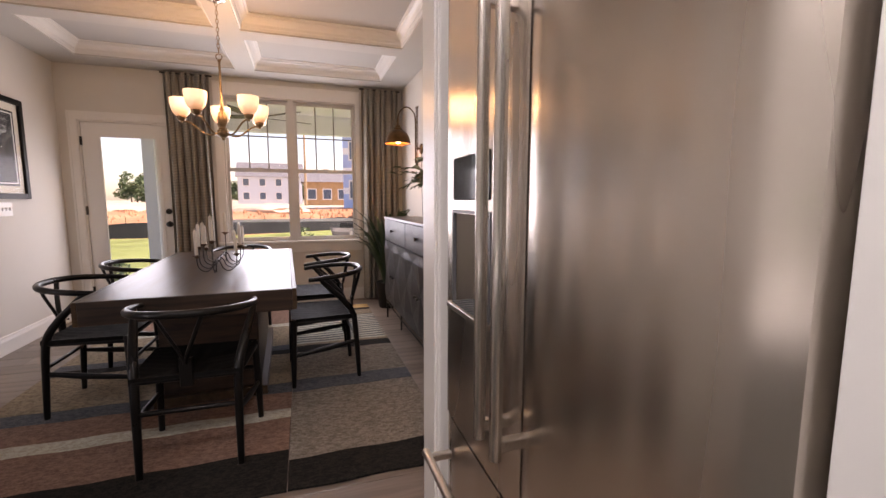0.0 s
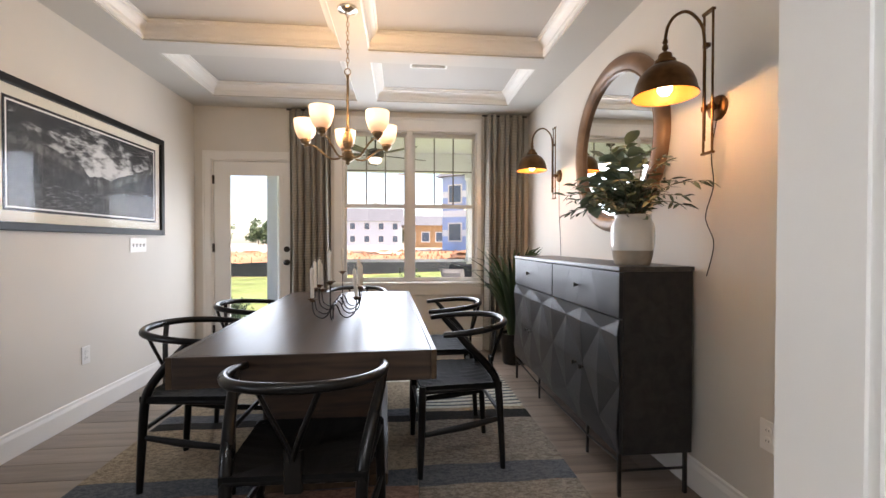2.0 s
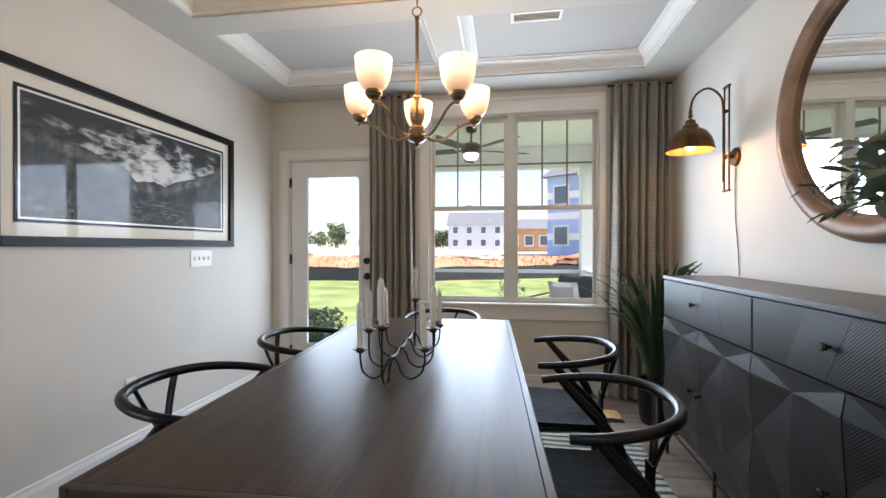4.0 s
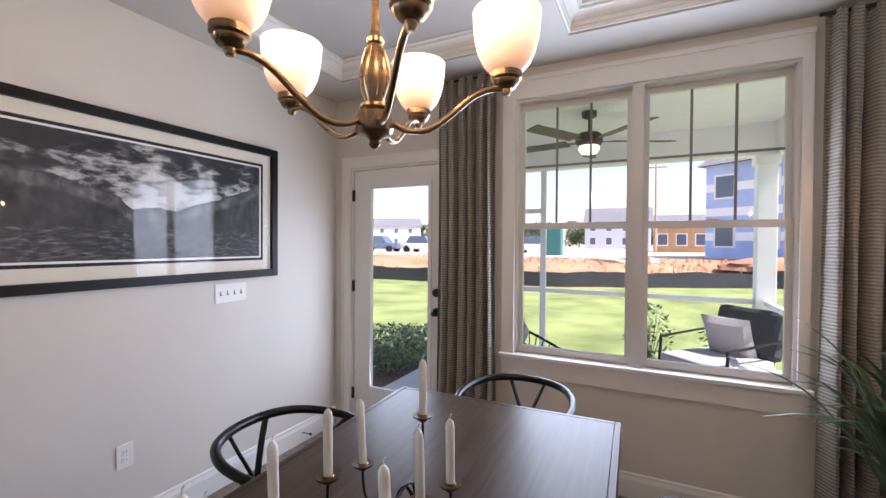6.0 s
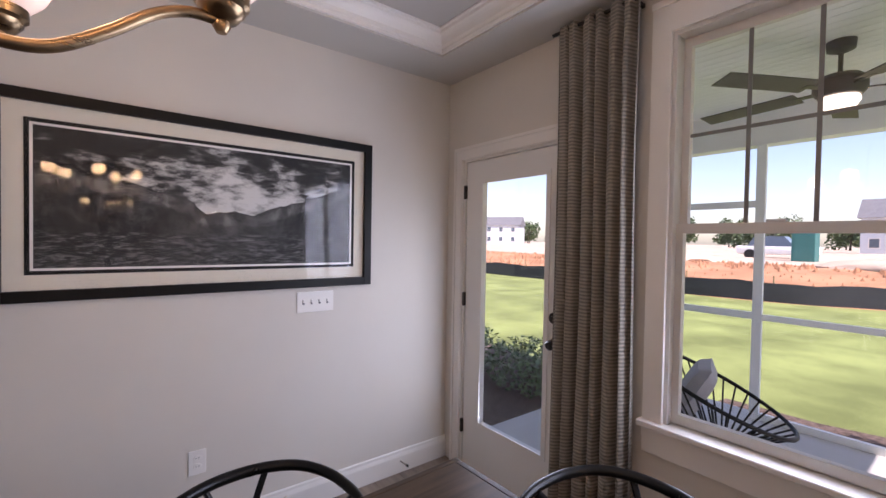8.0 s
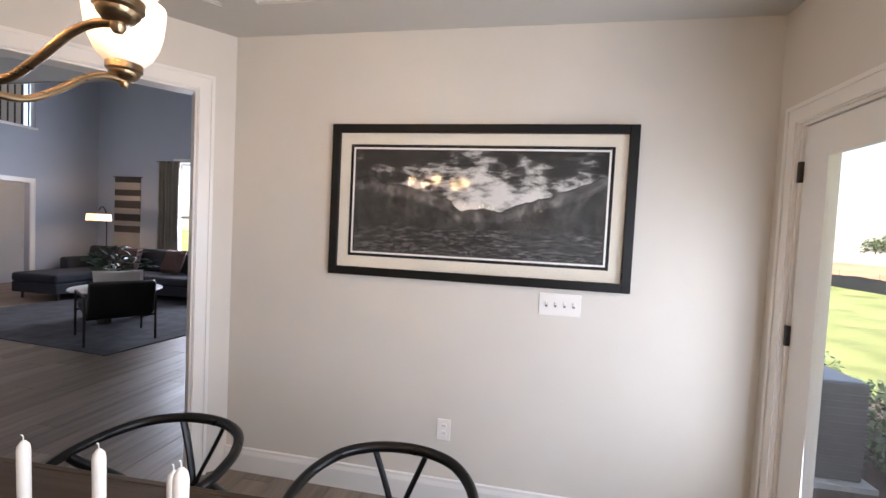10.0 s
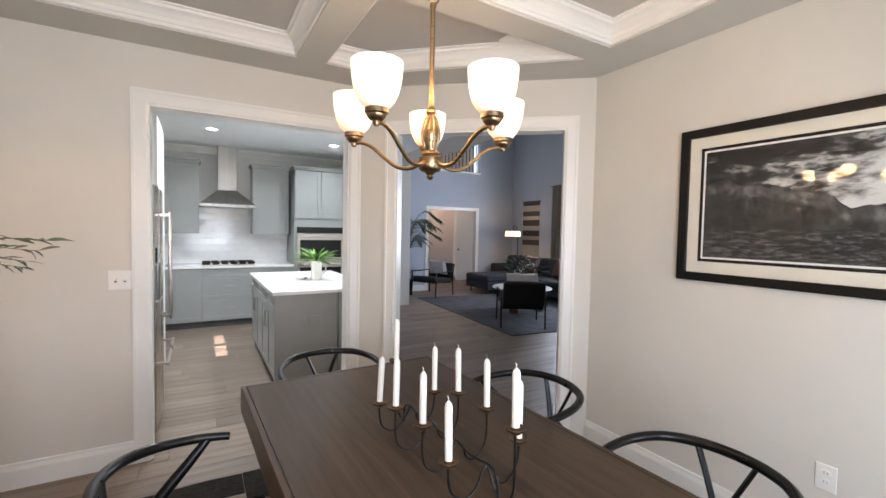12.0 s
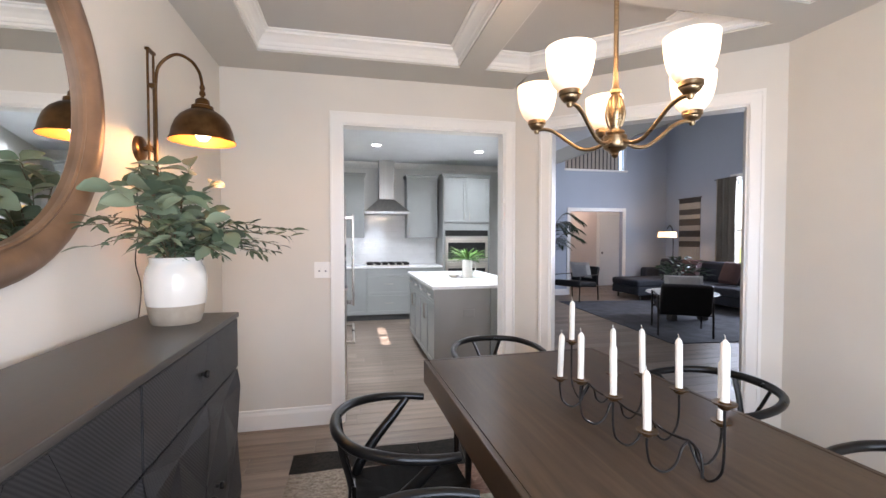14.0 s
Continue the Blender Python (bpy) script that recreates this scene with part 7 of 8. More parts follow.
for i in range(9):
    a, hgt = rnd.uniform(1.6, 4.4), rnd.uniform(1.1, 2.0)
    ln = rnd.uniform(0.35, 0.75)
    pts = smooth_path([(0, 0, 0.32), (0.1 * ln * math.cos(a), 0.1 * ln * math.sin(a), hgt * 0.7), (0.5 * ln * math.cos(a), 0.5 * ln * math.sin(a), hgt), (ln * math.cos(a), ln * math.sin(a), hgt * 0.93)], 6)
    f = part("frond", tube(pts, 0.006, 5), BARK, pm)
    for k in range(8, len(pts)):
        for s in (-1, 1):
            ahead = (pts[k] - pts[k - 1]).normalized()
            put_leaf(FINGER, pts[k], ahead * 0.7 + ahead.cross(Vector((0, 0, 1))).normalized() * s + Vector((0, 0, 0.1)), s * 0.4, f, rnd.uniform(0.8, 1.1), "leaflet")
# ---- outdoors: ground, porch, fence, far houses ----
GZ = -0.28


def fence_y(x):
    """The lawn's far edge bends away towards one side."""
    return 21.6 + 0.55 * math.log(1 + math.exp(1.2 * min(8.0, x + 3.5))) / 1.2


bm = bmesh.new()
rows = []
ys = [7.38, 9, 11, 13, 16, 19, 21.6, 22.6, 24, 26, 28, 31, 36, 45, 60, 90, 150, 400, 1500]
for y in ys:
    row = []
    for i in range(81):
        u = -1 + 2 * i / 80
        x = u * (0.35 + 0.65 * abs(u)) * (30 + y * 1.6)
        bend = (fence_y(x) - 21.6) * min(1, max(0, (y - 13) / 8.6))
        h = GZ if y < 21.7 else min(0.62, GZ + 0.35 * (y - 21.6) / 2.5 + 0.02 * (y - 21.6)) + (0.12 * noise.noise(Vector((x * 0.25, y * 0.25, 0))) if y < 60 else 0)
        row.append(bm.verts.new((x, y + bend, h)))
    rows.append(row)
for y, a, b in zip(ys, rows, rows[1:]):
    for i in range(80):
        f = bm.faces.new((a[i], a[i + 1], b[i + 1], b[i]))
        f.material_index = 1 if y < 21.5 else (2 if y < 30 else 0)
ground = structure("ground", bm, PALEDIRT, "pale bare ground of a building site", "ground", True)
ground.data.materials.append(LAWN), ground.data.materials.append(DIRT)
structure("ground_round_house", boxes([(-60, -9.2, -60, 7.38, GZ - 0.3, GZ - 0.004), (3.2, 60, -60, 7.38, GZ - 0.3, GZ - 0.004), (-9.2, 3.2, -60, -5.2, GZ - 0.3, GZ - 0.004)]), LAWN, "lawn round the house", "ground")
structure("mulch_bed", prism([(-7.5, 7.40), (-2.35, 7.40), (-2.35, 9.6), (-4.2, 10.4), (-7.5, 10.2)], GZ, GZ + 0.06), MULCH, "dark brown mulch bed by the house", "ground")
structure("mulch_bed_porch", prism([(-1.7, 10.15), (1.6, 10.15), (1.5, 10.9), (0.4, 11.2), (-0.8, 10.9), (-1.6, 10.9)], GZ, GZ + 0.05), MULCH, "mulch bed along the porch", "ground")
PX0, PX1, PYE = -2.2, 1.35, 10.0
structure("porch_slab", box(PX0 - 0.12, PX1 + 0.1, YF + 0.155, PYE + 0.12, GZ, -0.03, bevel=0.01), CONCRETE, "pale concrete porch slab", "porch")
structure("wall_outside", boxes([(-9.0, XL - 0.13, YF + 0.152, YF + 0.20, GZ, 6.0), (XR + 0.125, 3.2, YF - 0.1, YF + 0.15, GZ, 6.0), (-2.3, 1.6, YF + 0.02, YF + 0.15, 2.95, 6.0)]), SIDING, "pale siding on the outside of the house", "wall")
# porch roof with a boarded ceiling
pr = thing("porch_roof", (0, 0, 0), 0, "white boarded porch ceiling and beams", "porch roof", "", "structure")
for i in range(31):
    y = YF + 0.16 + 0.088 * i
    part("ceiling_board", box(PX0 - 0.1, PX1 + 0.1, y, y + 0.083, 2.72, 2.735), PORCHWHITE, pr)
part("roof_deck", box(PX0 - 0.3, PX1 + 0.3, YF + 0.155, PYE + 0.35, 2.74, 2.86), ROOF, pr, "shingled roof deck")
part("beam", box(PX0 - 0.1, PX1 + 0.1, PYE - 0.16, PYE, 2.40, 2.719), PORCHWHITE, pr, "white front beam")
for x in (PX0 - 0.1, PX1 - 0.06):
    part("beam", box(x, x + 0.16, YF + 0.16, PYE - 0.165, 2.40, 2.719), PORCHWHITE, pr, "white side beam")


def porch_post(x, y, w=0.17):
    p = thing("porch_post", (x, y, -0.03), 0, "square white porch post", "post", "porch posts")
    part("shaft", box(-w / 2, w / 2, -w / 2, w / 2, 0.12, 2.33, bevel=0.006), PORCHWHITE, p)
    part("base", box(-w / 2 - 0.02, w / 2 + 0.02, -w / 2 - 0.02, w / 2 + 0.02, 0, 0.12, bevel=0.006), PORCHWHITE, p)
    part("cap", box(-w / 2 - 0.02, w / 2 + 0.02, -w / 2 - 0.02, w / 2 + 0.02, 2.33, 2.428, bevel=0.006), PORCHWHITE, p)


for x in (-2.12, 1.22):
    porch_post(x, 9.92)
sc = thing("porch_screen_frame", (0, 0, 0), 0, "white screen framing with a mid rail between the posts", "railing")
part("mid_rail", box(-1.02, 1.13, 9.90, 9.94, 0.86, 0.91), PORCHWHITE, sc)
part("bottom_rail", box(-1.02, 1.13, 9.90, 9.94, -0.03, 0.03), PORCHWHITE, sc)
part("side_rail", box(1.20, 1.24, 7.40, 9.83, 0.86, 0.91), PORCHWHITE, sc)
for x in (-1.06, -2.0):
    part("door_stile", box(x - 0.035, x + 0.035, 9.90, 9.94, -0.03, 2.40), PORCHWHITE, sc)
for z in (0.86, 1.86):
    part("door_rail", box(-1.965, -1.095, 9.90, 9.94, z, z + 0.06), PORCHWHITE, sc)

# ceiling fan
fan = thing("ceiling_fan", (-0.37, 8.75, 2.72), 0, "dark five-blade porch ceiling fan with a white light", "ceiling fan")
part("canopy", lathe([(0.07, 0), (0.065, -0.05), (0.02, -0.07)], 20), FANWOOD, fan, "", True)
part("rod", tube([(0, 0, -0.06), (0, 0, -0.20)], 0.012, 8), FANWOOD, fan)
part("motor", lathe([(0, -0.19), (0.09, -0.20), (0.125, -0.23), (0.125, -0.29), (0.10, -0.32), (0, -0.325)], 24), FANWOOD, fan, "", True)
part("light", lathe([(0.09, -0.325), (0.095, -0.35), (0.07, -0.39), (0, -0.40)], 24), LAMPLENS, fan, "white glass light", True)
for i in range(5):
    b = part("blade", turned(box(0.20, 0.78, -0.07, 0.07, -0.004, 0.004, bevel=0.003), pose(0, 0, -0.275, 10, 0, 72 * i + 25)), FANWOOD, fan)
    part("bracket", turned(box(0.10, 0.24, -0.018, 0.018, -0.010, -0.004), pose(0, 0, -0.272, 10, 0, 72 * i + 25)), DARKMETAL, b)

# ---- porch furniture ----
def outdoor_lounger(place, turn):
    c = thing("outdoor_lounge_chair", place, turn, "dark metal outdoor chair with grey cushions on the porch", "outdoor chair")
    for s in (-1, 1):
        part("side_frame", tube([(s * 0.36, -0.38, 0), (s * 0.36, -0.42, 0.62), (s * 0.36, 0.36, 0.56), (s * 0.36, 0.40, 0)], 0.016, 8), BLACKMETAL, c, "", True)
        part("low_bar", tube([(s * 0.36, -0.40, 0.30), (s * 0.36, 0.38, 0.30)], 0.012, 8), BLACKMETAL, c)
    for k in range(9):
        part("rope", tube([(-0.32 + 0.08 * k, -0.40, 0.30), (-0.32 + 0.08 * k, -0.46, 0.66)], 0.005, 5), BLACKMETAL, c, "dark cord")
    part("back_bar", tube([(-0.36, -0.46, 0.67), (0.36, -0.46, 0.67)], 0.014, 8), BLACKMETAL, c)
    part("seat_frame", box(-0.36, 0.36, -0.38, 0.38, 0.27, 0.30), BLACKMETAL, c)
    part("seat_cushion", box(-0.33, 0.33, -0.30, 0.42, 0.30, 0.42, bevel=0.04), CUSHION, c, "pale grey seat cushion")
    part("back_cushion", turned(box(-0.33, 0.33, -0.07, 0.07, 0, 0.48, bevel=0.05), pose(0, -0.33, 0.40, 16, 0, 0)), DARKCUSHION, c, "dark grey back cushion")
    p = tagged(part("outdoor_pillow", turned(cushion(0.44, 0.44, 0.16), pose(0, 0, 0, 65, 0, 0)), CUSHION, None, "pale pillow on the outdoor chair", True), "", "pillow")
    p.matrix_basis = pose(*place, 0, 0, turn) @ pose(0, -0.12, 0.60, 0, 0, 12)


outdoor_lounger((0.78, 9.45, -0.03), 135)
ot = thing("ottoman", (0.30, 8.72, -0.03), 12, "pale grey cushioned outdoor ottoman", "ottoman")
part("frame", boxes([(-0.30, 0.30, -0.28, 0.28, 0.24, 0.27)]), BLACKMETAL, ot)
for sx in (-1, 1):
    for sy in (-1, 1):
        part("leg", tube([(sx * 0.27, sy * 0.25, 0), (sx * 0.27, sy * 0.25, 0.24)], 0.012, 8), BLACKMETAL, ot)
part("cushion", box(-0.31, 0.31, -0.29, 0.29, 0.27, 0.39, bevel=0.045), CUSHION, ot)
st = thing("outdoor_side_table", (1.02, 8.84, -0.03), 0, "small outdoor table on dark legs, top paled for sky reflection", "side table")
# pale colour stands for the sky mirrored in a glass tabletop
part("top", lathe([(0, 0.43), (0.215, 0.43), (0.22, 0.438), (0.215, 0.445), (0, 0.445)], 32), QUARTZ, st, "round top with sky reflection put in as pale colour", True)
for i in range(4):
    a = i * math.pi / 2 + 0.5
    part("leg", tube([(0.20 * math.cos(a), 0.20 * math.sin(a), 0), (0.14 * math.cos(a), 0.14 * math.sin(a), 0.43)], 0.010, 8), BLACKMETAL, st)
wc = thing("cord_chair", (-0.86, 8.50, -0.03), -70, "black cord outdoor chair with a pale pillow", "outdoor chair")
part("rim", tube([(0.40 * math.cos(a), 0.44 * math.sin(a) - 0.04, 0.62 - 0.20 * math.sin(a)) for a in (2 * math.pi * i / 32 for i in range(32))], 0.013, 8, closed=True), BLACKMETAL, wc, "", True)
for i in range(36):
    a = 2 * math.pi * i / 36
    part("cord", tube([(0.40 * math.cos(a), 0.44 * math.sin(a) - 0.04, 0.62 - 0.20 * math.sin(a)), (0.18 * math.cos(a), 0.16 * math.sin(a), 0.30)], 0.0065, 5), BLACKMETAL, wc, "black cord")
part("seat_ring", tube([(0.18 * math.cos(a), 0.16 * math.sin(a), 0.30) for a in (2 * math.pi * i / 20 for i in range(20))], 0.012, 8, closed=True), BLACKMETAL, wc, "", True)
for x, y in ((-0.2, -0.22), (0.2, -0.22), (-0.2, 0.2), (0.2, 0.2)):
    part("leg", tube([(x, y, 0), (x * 0.7, y * 0.7, 0.30)], 0.011, 8), BLACKMETAL, wc)
p = tagged(part("outdoor_pillow", turned(cushion(0.42, 0.42, 0.15), pose(0, 0, 0, 62, 0, 0)), CUSHION, None, "pale pillow on the cord chair", True), "", "pillow")
p.matrix_basis = pose(-0.86, 8.50, -0.03, 0, 0, -70) @ pose(0, -0.14, 0.58)


def shrub(place, r, h, count, seed, label):
    q = random.Random(seed)
    s = thing("shrub", place, 0, label, "shrub", "shrubs")
    bm, tw = bmesh.new(), bmesh.new()
    for i in range(14):
        a, f = q.uniform(0, 6.283), q.uniform(0.3, 1)
        tube([(0, 0, 0), (r * 0.5 * f * math.cos(a), r * 0.5 * f * math.sin(a), h * 0.5), (r * f * math.cos(a), r * f * math.sin(a), h * q.uniform(0.6, 1))], [0.008, 0.005, 0.002], 4, tw)
    part("twigs", tw, BARK, s)
    for i in range(count):
        a, f, z = q.uniform(0, 6.283), math.sqrt(q.random()), q.random()
        rad = r * f * (0.55 + 0.6 * math.sin(math.pi * (0.15 + 0.75 * z)))
        c = Vector((rad * math.cos(a), rad * math.sin(a), h * (0.08 + 0.92 * z)))
        u = Vector((q.uniform(-1, 1), q.uniform(-1, 1), q.uniform(-0.6, 0.8))).normalized() * q.uniform(0.03, 0.055)
        w = u.cross(Vector((q.uniform(-1, 1), q.uniform(-1, 1), 1))).normalized() * 0.016
        bm.faces.new([bm.verts.new(v) for v in (c - u, c + w, c + u, c - w)])
    tagged(part("leaves", bm, SHRUBLEAF, s), kind="stuff")


shrub((0.15, 10.55, GZ + 0.04), 0.26, 0.95, 420, 1, "young green shrub by the porch")
shrub((0.95, 10.70, GZ + 0.04), 0.24, 0.75, 300, 2, "small green shrub by the porch")
shrub((-3.05, 9.35, GZ + 0.05), 0.55, 0.55, 1500, 3, "low spreading green shrub in the mulch")
shrub((-4.1, 9.0, GZ + 0.05), 0.55, 0.60, 1500, 4, "low spreading green shrub in the mulch")
shrub((-3.0, 10.2, GZ + 0.03), 0.40, 0.45, 800, 5, "low green shrub at the lawn's edge")
shrub((-5.4, 9.2, GZ + 0.05), 0.50, 0.60, 1000, 6, "low green shrub in the mulch")
ac = thing("outdoor_unit", (-3.75, 8.25, GZ + 0.06), 0, "grey metal outdoor cooling unit in the mulch bed", "cooling unit")
part("case", box(-0.36, 0.36, -0.36, 0.36, 0.04, 0.78, bevel=0.02), DARKPLASTIC, ac)
part("pad", box(-0.42, 0.42, -0.42, 0.42, 0, 0.04), CONCRETE, ac)
for i in range(12):
    part("louvre", box(-0.365, 0.365, -0.365, 0.365, 0.10 + 0.052 * i, 0.118 + 0.052 * i), TOEKICK, ac)

# silt fence
sf = thing("silt_fence", (0, 0, 0), 0, "long black fabric silt fence along the lawn", "fence")
bm = bmesh.new()
pts = [(-34 + 0.5 * i, fence_y(-34 + 0.5 * i) - 0.05 + 0.12 * math.sin(i * 0.13) + 0.03 * math.sin(i * 1.1)) for i in range(137)]
lo = [bm.verts.new((x, y, GZ - 0.03)) for x, y in pts]
hi = [bm.verts.new((x, y + 0.03, GZ + 0.62 + 0.03 * math.sin(i * 0.9) + 0.02 * math.sin(i * 2.3))) for i, (x, y) in enumerate(pts)]
for i in range(136):
    bm.faces.new((lo[i], lo[i + 1], hi[i + 1], hi[i]))
made = bmesh.ops.extrude_face_region(bm, geom=bm.faces[:])
bmesh.ops.translate(bm, vec=(0, 0.006, 0), verts=[g for g in made["geom"] if isinstance(g, bmesh.types.BMVert)])
bmesh.ops.recalc_face_normals(bm, faces=bm.faces[:])
part("fabric", bm, SILT, sf, "", True)
for i in range(0, 137, 5):
    x, y = pts[i]
    part("stake", box(x - 0.02, x + 0.02, y + 0.05, y + 0.09, GZ, GZ + 0.85), WOODPOST, sf, "bare timber stake")


# ---- far houses ----
def far_house(place, turn, w, d, h, wall, label, storeys=2, gable=2.6, cols=4, garage=False):
    c = thing("house", place, turn, label, "house", "far houses")
    part("wall", box(-w / 2, w / 2, 0, d, -0.5, h), wall, c)
    bm = bmesh.new()
    e = 0.4
    v = [bm.verts.new(p) for p in ((-w / 2 - e, -e, h), (w / 2 + e, -e, h), (w / 2 + e, d + e, h), (-w / 2 - e, d + e, h), (-w / 2 - e, d / 2, h + gable), (w / 2 + e, d / 2, h + gable))]
    for f in ((0, 1, 5, 4), (2, 3, 4, 5), (0, 4, 3), (1, 2, 5), (3, 2, 1, 0)):
        bm.faces.new([v[k] for k in f])
    bmesh.ops.recalc_face_normals(bm, faces=bm.faces[:])
    part("roof", bm, ROOF, c)
    for s in range(storeys):
        for k in range(cols):
            x = -w / 2 + w * (k + 0.5) / cols
            z = 0.9 + s * h / storeys
            if garage and s == 0 and k < 2:
                continue
            wn_ = part("window", box(x - 0.62, x + 0.62, -0.06, -0.005, z - 0.08, z + 1.42), TRIM, c, "white window trim")
            part("pane", box(x - 0.5, x + 0.5, -0.075, -0.061, z + 0.04, z + 1.3), FARGLASS, wn_)
    if garage:
        part("garage_door", box(-w / 2 + 0.6, -w / 2 + w / 2 - 0.3, -0.05, -0.004, 0.0, 2.2), TRIM, c, "white garage door")
    return c


far_house((-5.6, 90, 0.55), 2, 11.5, 9, 5.2, SIDING, "far pale two-storey house beyond the site", gable=3.0, cols=4)
wrapped = far_house((6.9, 33, 0.50), -35, 9, 10, 5.9, HOUSEWRAP, "unfinished house in blue house wrap")
for z0 in (1.25, 2.75, 4.25):
    part("wrap_band", box(-4.5, 1.2, -0.012, -0.002, z0, z0 + 0.5), PORCHWHITE, wrapped, "white lapped band of house wrap")
part("sheathing", box(1.6, 4.5, -0.03, -0.002, 0, 5.9), OSB, wrapped, "bare brown sheathing")
far_house((3.4, 62, 0.55), 0, 6, 8, 3.2, OSB, "unfinished low house with bare sheathing", storeys=1, gable=1.6, cols=3)
far_house((-66, 104, 0.55), 24, 16, 9, 5.6, SIDING, "far pale two-storey house", garage=True)
far_house((-88, 92, 0.55), 32, 14, 9, 5.6, SIDING, "far pale house at the edge of the site")
far_house((30, 70, 0.55), -24, 11, 9, 5.6, SIDING, "far pale house at the edge of the site")
pj = thing("portable_toilet", (-6.6, 38, 0.55), 0, "green plastic portable toilet on the site", "portable toilet")
part("cabin", box(-0.55, 0.55, -0.55, 0.55, 0, 2.1, bevel=0.03), TOILET, pj)
part("roof", box(-0.58, 0.58, -0.58, 0.58, 2.1, 2.3, bevel=0.05), PORCHWHITE, pj, "pale roof")
part("door", box(-0.4, 0.4, -0.57, -0.552, 0.08, 1.95, bevel=0.01), TOILET, pj)


def far_car(place, turn, mat, label):
    c = thing("car", place, turn, label, "car", "far parked cars")
    body = box(-2.3, 2.3, -0.9, 0.9, 0.35, 0.95, bevel=0.12)
    part("body", body, mat, c, "", True)
    bm = bmesh.new()
    lo = [bm.verts.new(p) for p in ((-1.6, -0.85, 0.94), (1.1, -0.85, 0.94), (1.1, 0.85, 0.94), (-1.6, 0.85, 0.94))]
    hi = [bm.verts.new(p) for p in ((-1.2, -0.72, 1.65), (0.5, -0.72, 1.65), (0.5, 0.72, 1.65), (-1.2, 0.72, 1.65))]
    for i in range(4):
        bm.faces.new((lo[i], lo[(i + 1) % 4], hi[(i + 1) % 4], hi[i]))
    bm.faces.new(hi)
    part("cabin", bm, FARGLASS, c, "dark glazed cabin")
    for x in (-1.45, 1.45):
        for y in (-0.86, 0.86):
            part("wheel", turned(lathe([(0, -0.1), (0.34, -0.1), (0.36, 0), (0.34, 0.1), (0, 0.1)], 18), pose(x, y, 0.35, 90, 0, 0)), TYRE, c)


far_car((-24.5, 40, 0.55), 8, VEHICLE, "dark blue pickup parked on the site")
far_car((-20.0, 41, 0.55), -4, PORCHWHITE, "white van parked on the site")
far_car((-9.2, 43, 0.55), 3, PORCHWHITE, "white car parked on the site")


def spoil_heap(place, r, h, seed, mat, label):
    q = random.Random(seed)
    bm = bmesh.new()
    bmesh.ops.create_icosphere(bm, subdivisions=3, radius=1.0)
    for v in bm.verts:
        k = 1 + 0.25 * noise.noise(v.co * 2.2 + Vector((seed, 0, 0)))
        v.co = Vector((v.co.x * r * k, v.co.y * r * 0.7 * k, max(-0.1, v.co.z * h * k)))
    o = tagged(part("earth_heap", bm, mat, None, label, True), "", "earth heap", "earth heaps")
    o.matrix_basis = pose(*place)


spoil_heap((-2.0, 30, 0.55), 2.6, 0.5, 1, PALEDIRT, "pale heap of earth on the site")
spoil_heap((5.5, 28, 0.45), 2.6, 0.45, 2, DIRT, "red heap of earth on the site")
spoil_heap((-12, 32, 0.55), 3.0, 0.55, 3, PALEDIRT, "pale heap of earth on the site")
pole = thing("utility_pole", (0.6, 60, 0.5), 0, "far timber utility pole", "pole")
part("shaft", tube([(0, 0, 0), (0, 0, 11)], [0.16, 0.11], 8), WOODPOST, pole)
part("crossarm", box(-1.1, 1.1, -0.06, 0.06, 10.0, 10.15), WOODPOST, pole)


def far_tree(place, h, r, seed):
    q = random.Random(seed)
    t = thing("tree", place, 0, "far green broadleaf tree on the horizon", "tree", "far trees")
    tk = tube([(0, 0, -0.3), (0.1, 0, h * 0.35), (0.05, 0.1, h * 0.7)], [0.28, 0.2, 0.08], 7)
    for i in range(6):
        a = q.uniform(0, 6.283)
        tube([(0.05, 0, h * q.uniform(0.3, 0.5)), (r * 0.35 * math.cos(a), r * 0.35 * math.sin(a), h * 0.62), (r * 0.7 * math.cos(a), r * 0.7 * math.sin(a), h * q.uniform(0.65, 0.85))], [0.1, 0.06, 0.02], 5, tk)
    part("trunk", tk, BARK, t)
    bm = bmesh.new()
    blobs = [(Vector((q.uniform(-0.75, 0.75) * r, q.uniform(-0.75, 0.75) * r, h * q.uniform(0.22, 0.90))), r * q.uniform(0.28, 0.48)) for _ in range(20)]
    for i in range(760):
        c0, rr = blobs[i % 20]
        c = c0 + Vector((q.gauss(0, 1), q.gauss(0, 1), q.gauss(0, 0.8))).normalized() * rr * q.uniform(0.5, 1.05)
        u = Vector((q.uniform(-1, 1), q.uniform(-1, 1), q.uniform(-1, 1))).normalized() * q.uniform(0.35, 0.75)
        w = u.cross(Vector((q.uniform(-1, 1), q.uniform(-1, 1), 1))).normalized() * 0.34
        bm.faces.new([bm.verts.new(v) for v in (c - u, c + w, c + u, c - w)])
    tagged(part("crown", bm, HAZYTREELEAF, t), kind="stuff")


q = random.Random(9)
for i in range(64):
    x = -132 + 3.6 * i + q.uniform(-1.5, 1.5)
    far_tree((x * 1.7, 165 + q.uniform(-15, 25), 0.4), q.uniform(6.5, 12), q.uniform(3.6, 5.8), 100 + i)
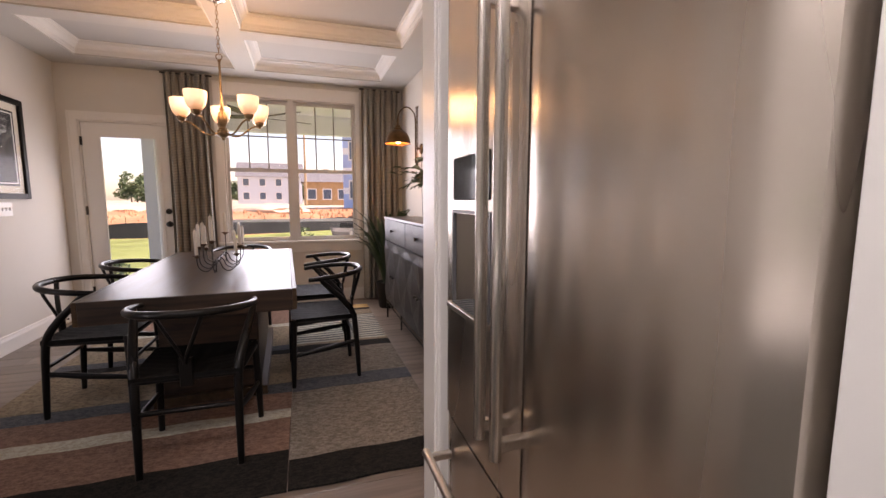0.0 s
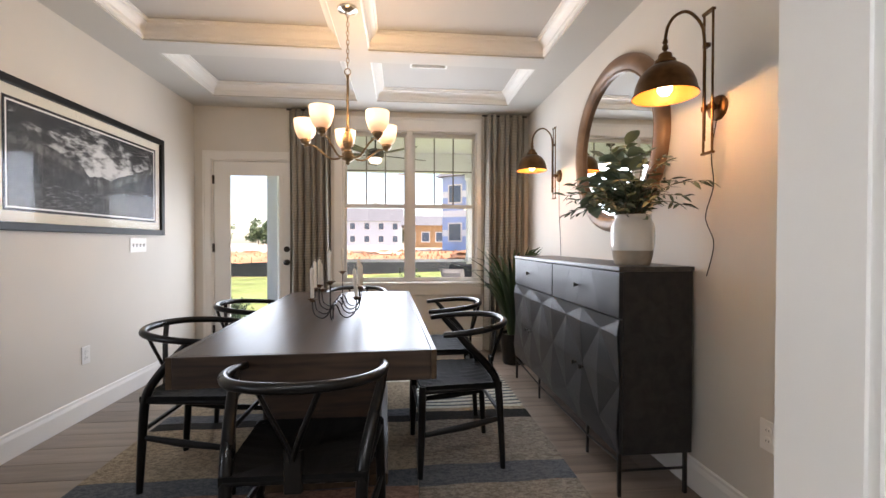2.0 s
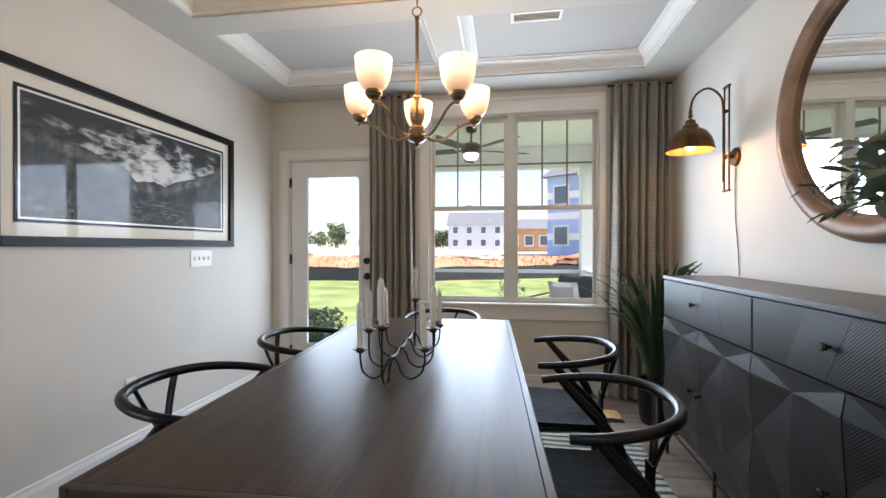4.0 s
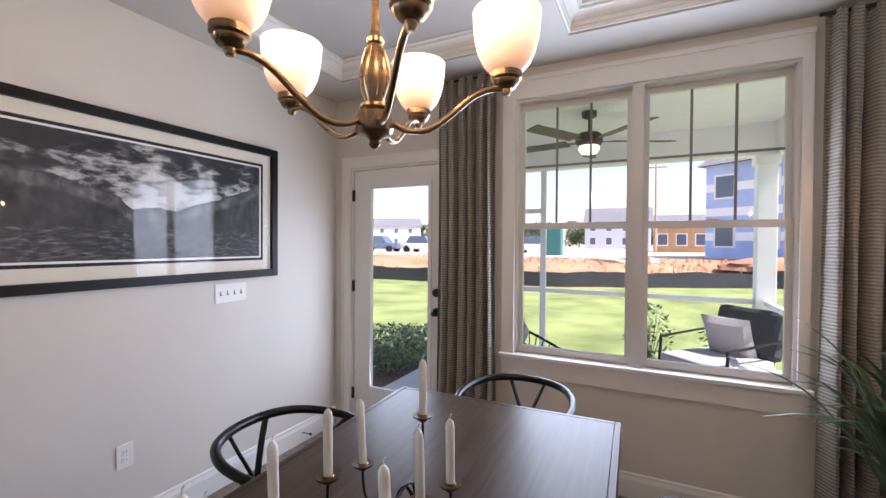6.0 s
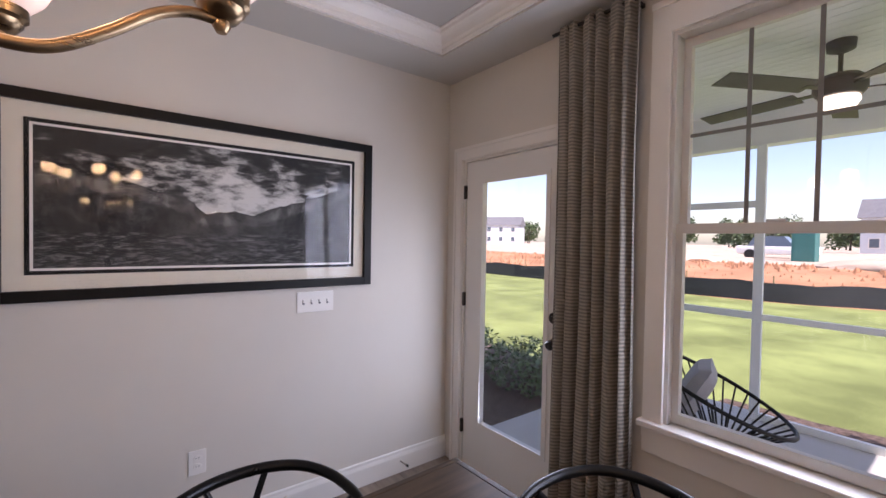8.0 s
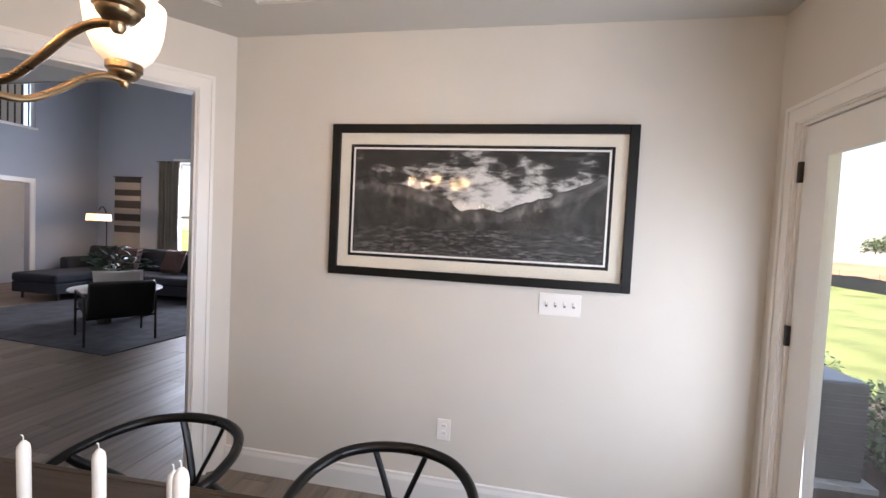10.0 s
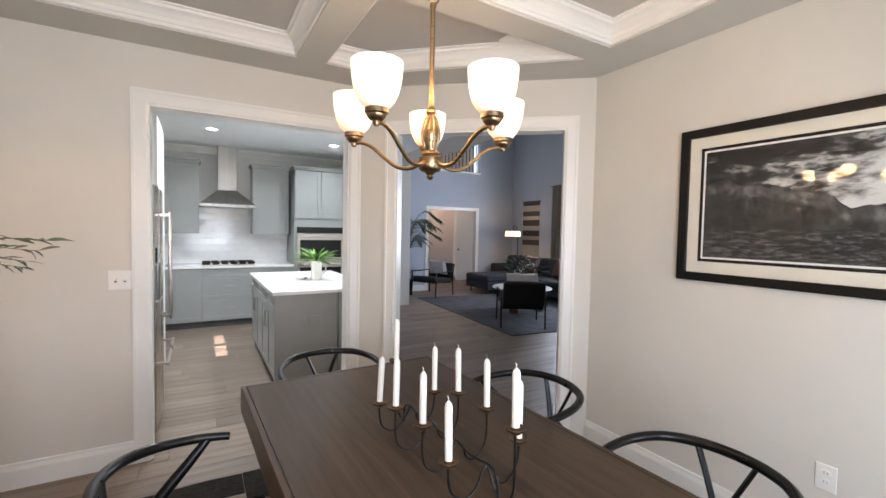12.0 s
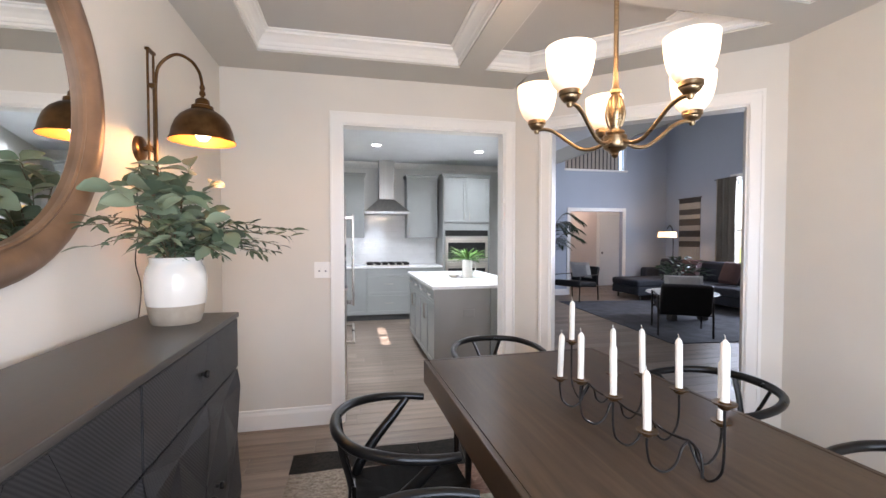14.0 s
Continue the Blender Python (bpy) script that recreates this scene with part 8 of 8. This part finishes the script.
# clods and rubble on the clay bank
bm = bmesh.new()
for i in range(1400):
    x, y, r = q.uniform(-26, 10), q.uniform(22.8, 30), q.uniform(0.04, 0.16)
    y += fence_y(x) - 21.6
    z = min(0.62, GZ + 0.16 * (y - fence_y(x)))
    ring = [bm.verts.new((x + r * math.cos(a) * q.uniform(0.7, 1.3), y + r * math.sin(a) * q.uniform(0.7, 1.3), z - 0.1)) for a in (0.2, 1.5, 2.8, 4.0, 5.3)]
    tip = bm.verts.new((x + q.uniform(-0.3, 0.3) * r, y, z + r * q.uniform(0.6, 1.4)))
    for k in range(5):
        bm.faces.new((ring[k], ring[(k + 1) % 5], tip))
tagged(part("rubble", bm, DIRT, None, "loose clods of red clay on the bank"), "", "rubble", "", "stuff")
# ---- floor planks ----
fl_ = structure("floor", box(-8.3, 1.52, -5.1, YF + 0.155, -0.16, -0.012), TOEKICK, "grey-brown wood plank floor")
PW, PL = 0.178, 1.22
PLANK = None
joined = bmesh.new()
q = random.Random(4)


def plank_mesh(length):
    bm = bmesh.new()
    h, w = length / 2 - 0.0006, PW / 2 - 0.0006
    z1, b = 0.0, 0.0018
    lo = [bm.verts.new(p) for p in ((-h, -w, -0.012), (h, -w, -0.012), (h, w, -0.012), (-h, w, -0.012))]
    mid = [bm.verts.new((v.co.x, v.co.y, z1 - b)) for v in lo]
    top = [bm.verts.new((v.co.x - math.copysign(b, v.co.x), v.co.y - math.copysign(b, v.co.y), z1)) for v in lo]
    for a, c in ((lo, mid), (mid, top)):
        for i in range(4):
            bm.faces.new((a[i], a[(i + 1) % 4], c[(i + 1) % 4], c[i]))
    bm.faces.new(top)
    return bm


for r in range(int((YF + 0.15 + 5.1) / PW) + 1):
    y = YF + 0.15 - PW * (r + 0.5)
    x = 1.52 - q.uniform(0, PL)
    first = True
    while x > -8.2 - PL:
        if first:
            x0, x1 = x, 1.52
        else:
            x0, x1 = x - PL, x
            x -= PL
        first = False
        if x1 - x0 < 0.03 or x1 < -8.25:
            continue
        near_ = x1 > -2.2 and y > -0.9
        if near_ and abs((x1 - x0) - PL) < 1e-4:
            if PLANK is None:
                ob = part("plank", plank_mesh(PL), FLOORWOOD, fl_)
                PLANK = ob.data
            else:
                ob = new("plank", PLANK)
                ob.parent = fl_
            ob.matrix_basis = pose((x0 + x1) / 2, y, 0)
        elif near_:
            ob = part("plank", plank_mesh(x1 - x0), FLOORWOOD, fl_)
            ob.matrix_basis = pose((x0 + x1) / 2, y, 0)
        else:
            h, w = (x1 - x0) / 2 - 0.0006, PW / 2 - 0.0006
            cx = (x0 + x1) / 2
            lo = [joined.verts.new((cx + a * h, y + b * w, -0.004)) for a, b in ((-1, -1), (1, -1), (1, 1), (-1, 1))]
            hi = [joined.verts.new((cx + a * (h - 0.002), y + b * (w - 0.002), 0.0)) for a, b in ((-1, -1), (1, -1), (1, 1), (-1, 1))]
            for i in range(4):
                joined.faces.new((lo[i], lo[(i + 1) % 4], hi[(i + 1) % 4], hi[i]))
            joined.faces.new(hi)
FARWOOD = wood("far_plank_wood", (0.145, 0.108, 0.083), (0.27, 0.21, 0.165), 0.45, (0.8, 10, 10), 2.0, bump=0.2)
nn, ll = FARWOOD.node_tree.nodes, FARWOOD.node_tree.links
geo, addn = nn.new("ShaderNodeNewGeometry"), nn.new("ShaderNodeMath")
addn.operation = "MULTIPLY_ADD"
addn.inputs[1].default_value = 0.7
mixn = next(x for x in nn if x.bl_idname == "ShaderNodeMix")
ll.new(geo.outputs["Random Per Island"], addn.inputs[0])
ll.new(mixn.inputs[0].links[0].from_socket, addn.inputs[2])
subn = nn.new("ShaderNodeMath")
subn.operation = "SUBTRACT"
subn.inputs[1].default_value = 0.35
ll.new(addn.outputs[0], subn.inputs[0]), ll.new(subn.outputs[0], mixn.inputs[0])
tagged(part("planks", joined, FARWOOD, fl_), kind="stuff")
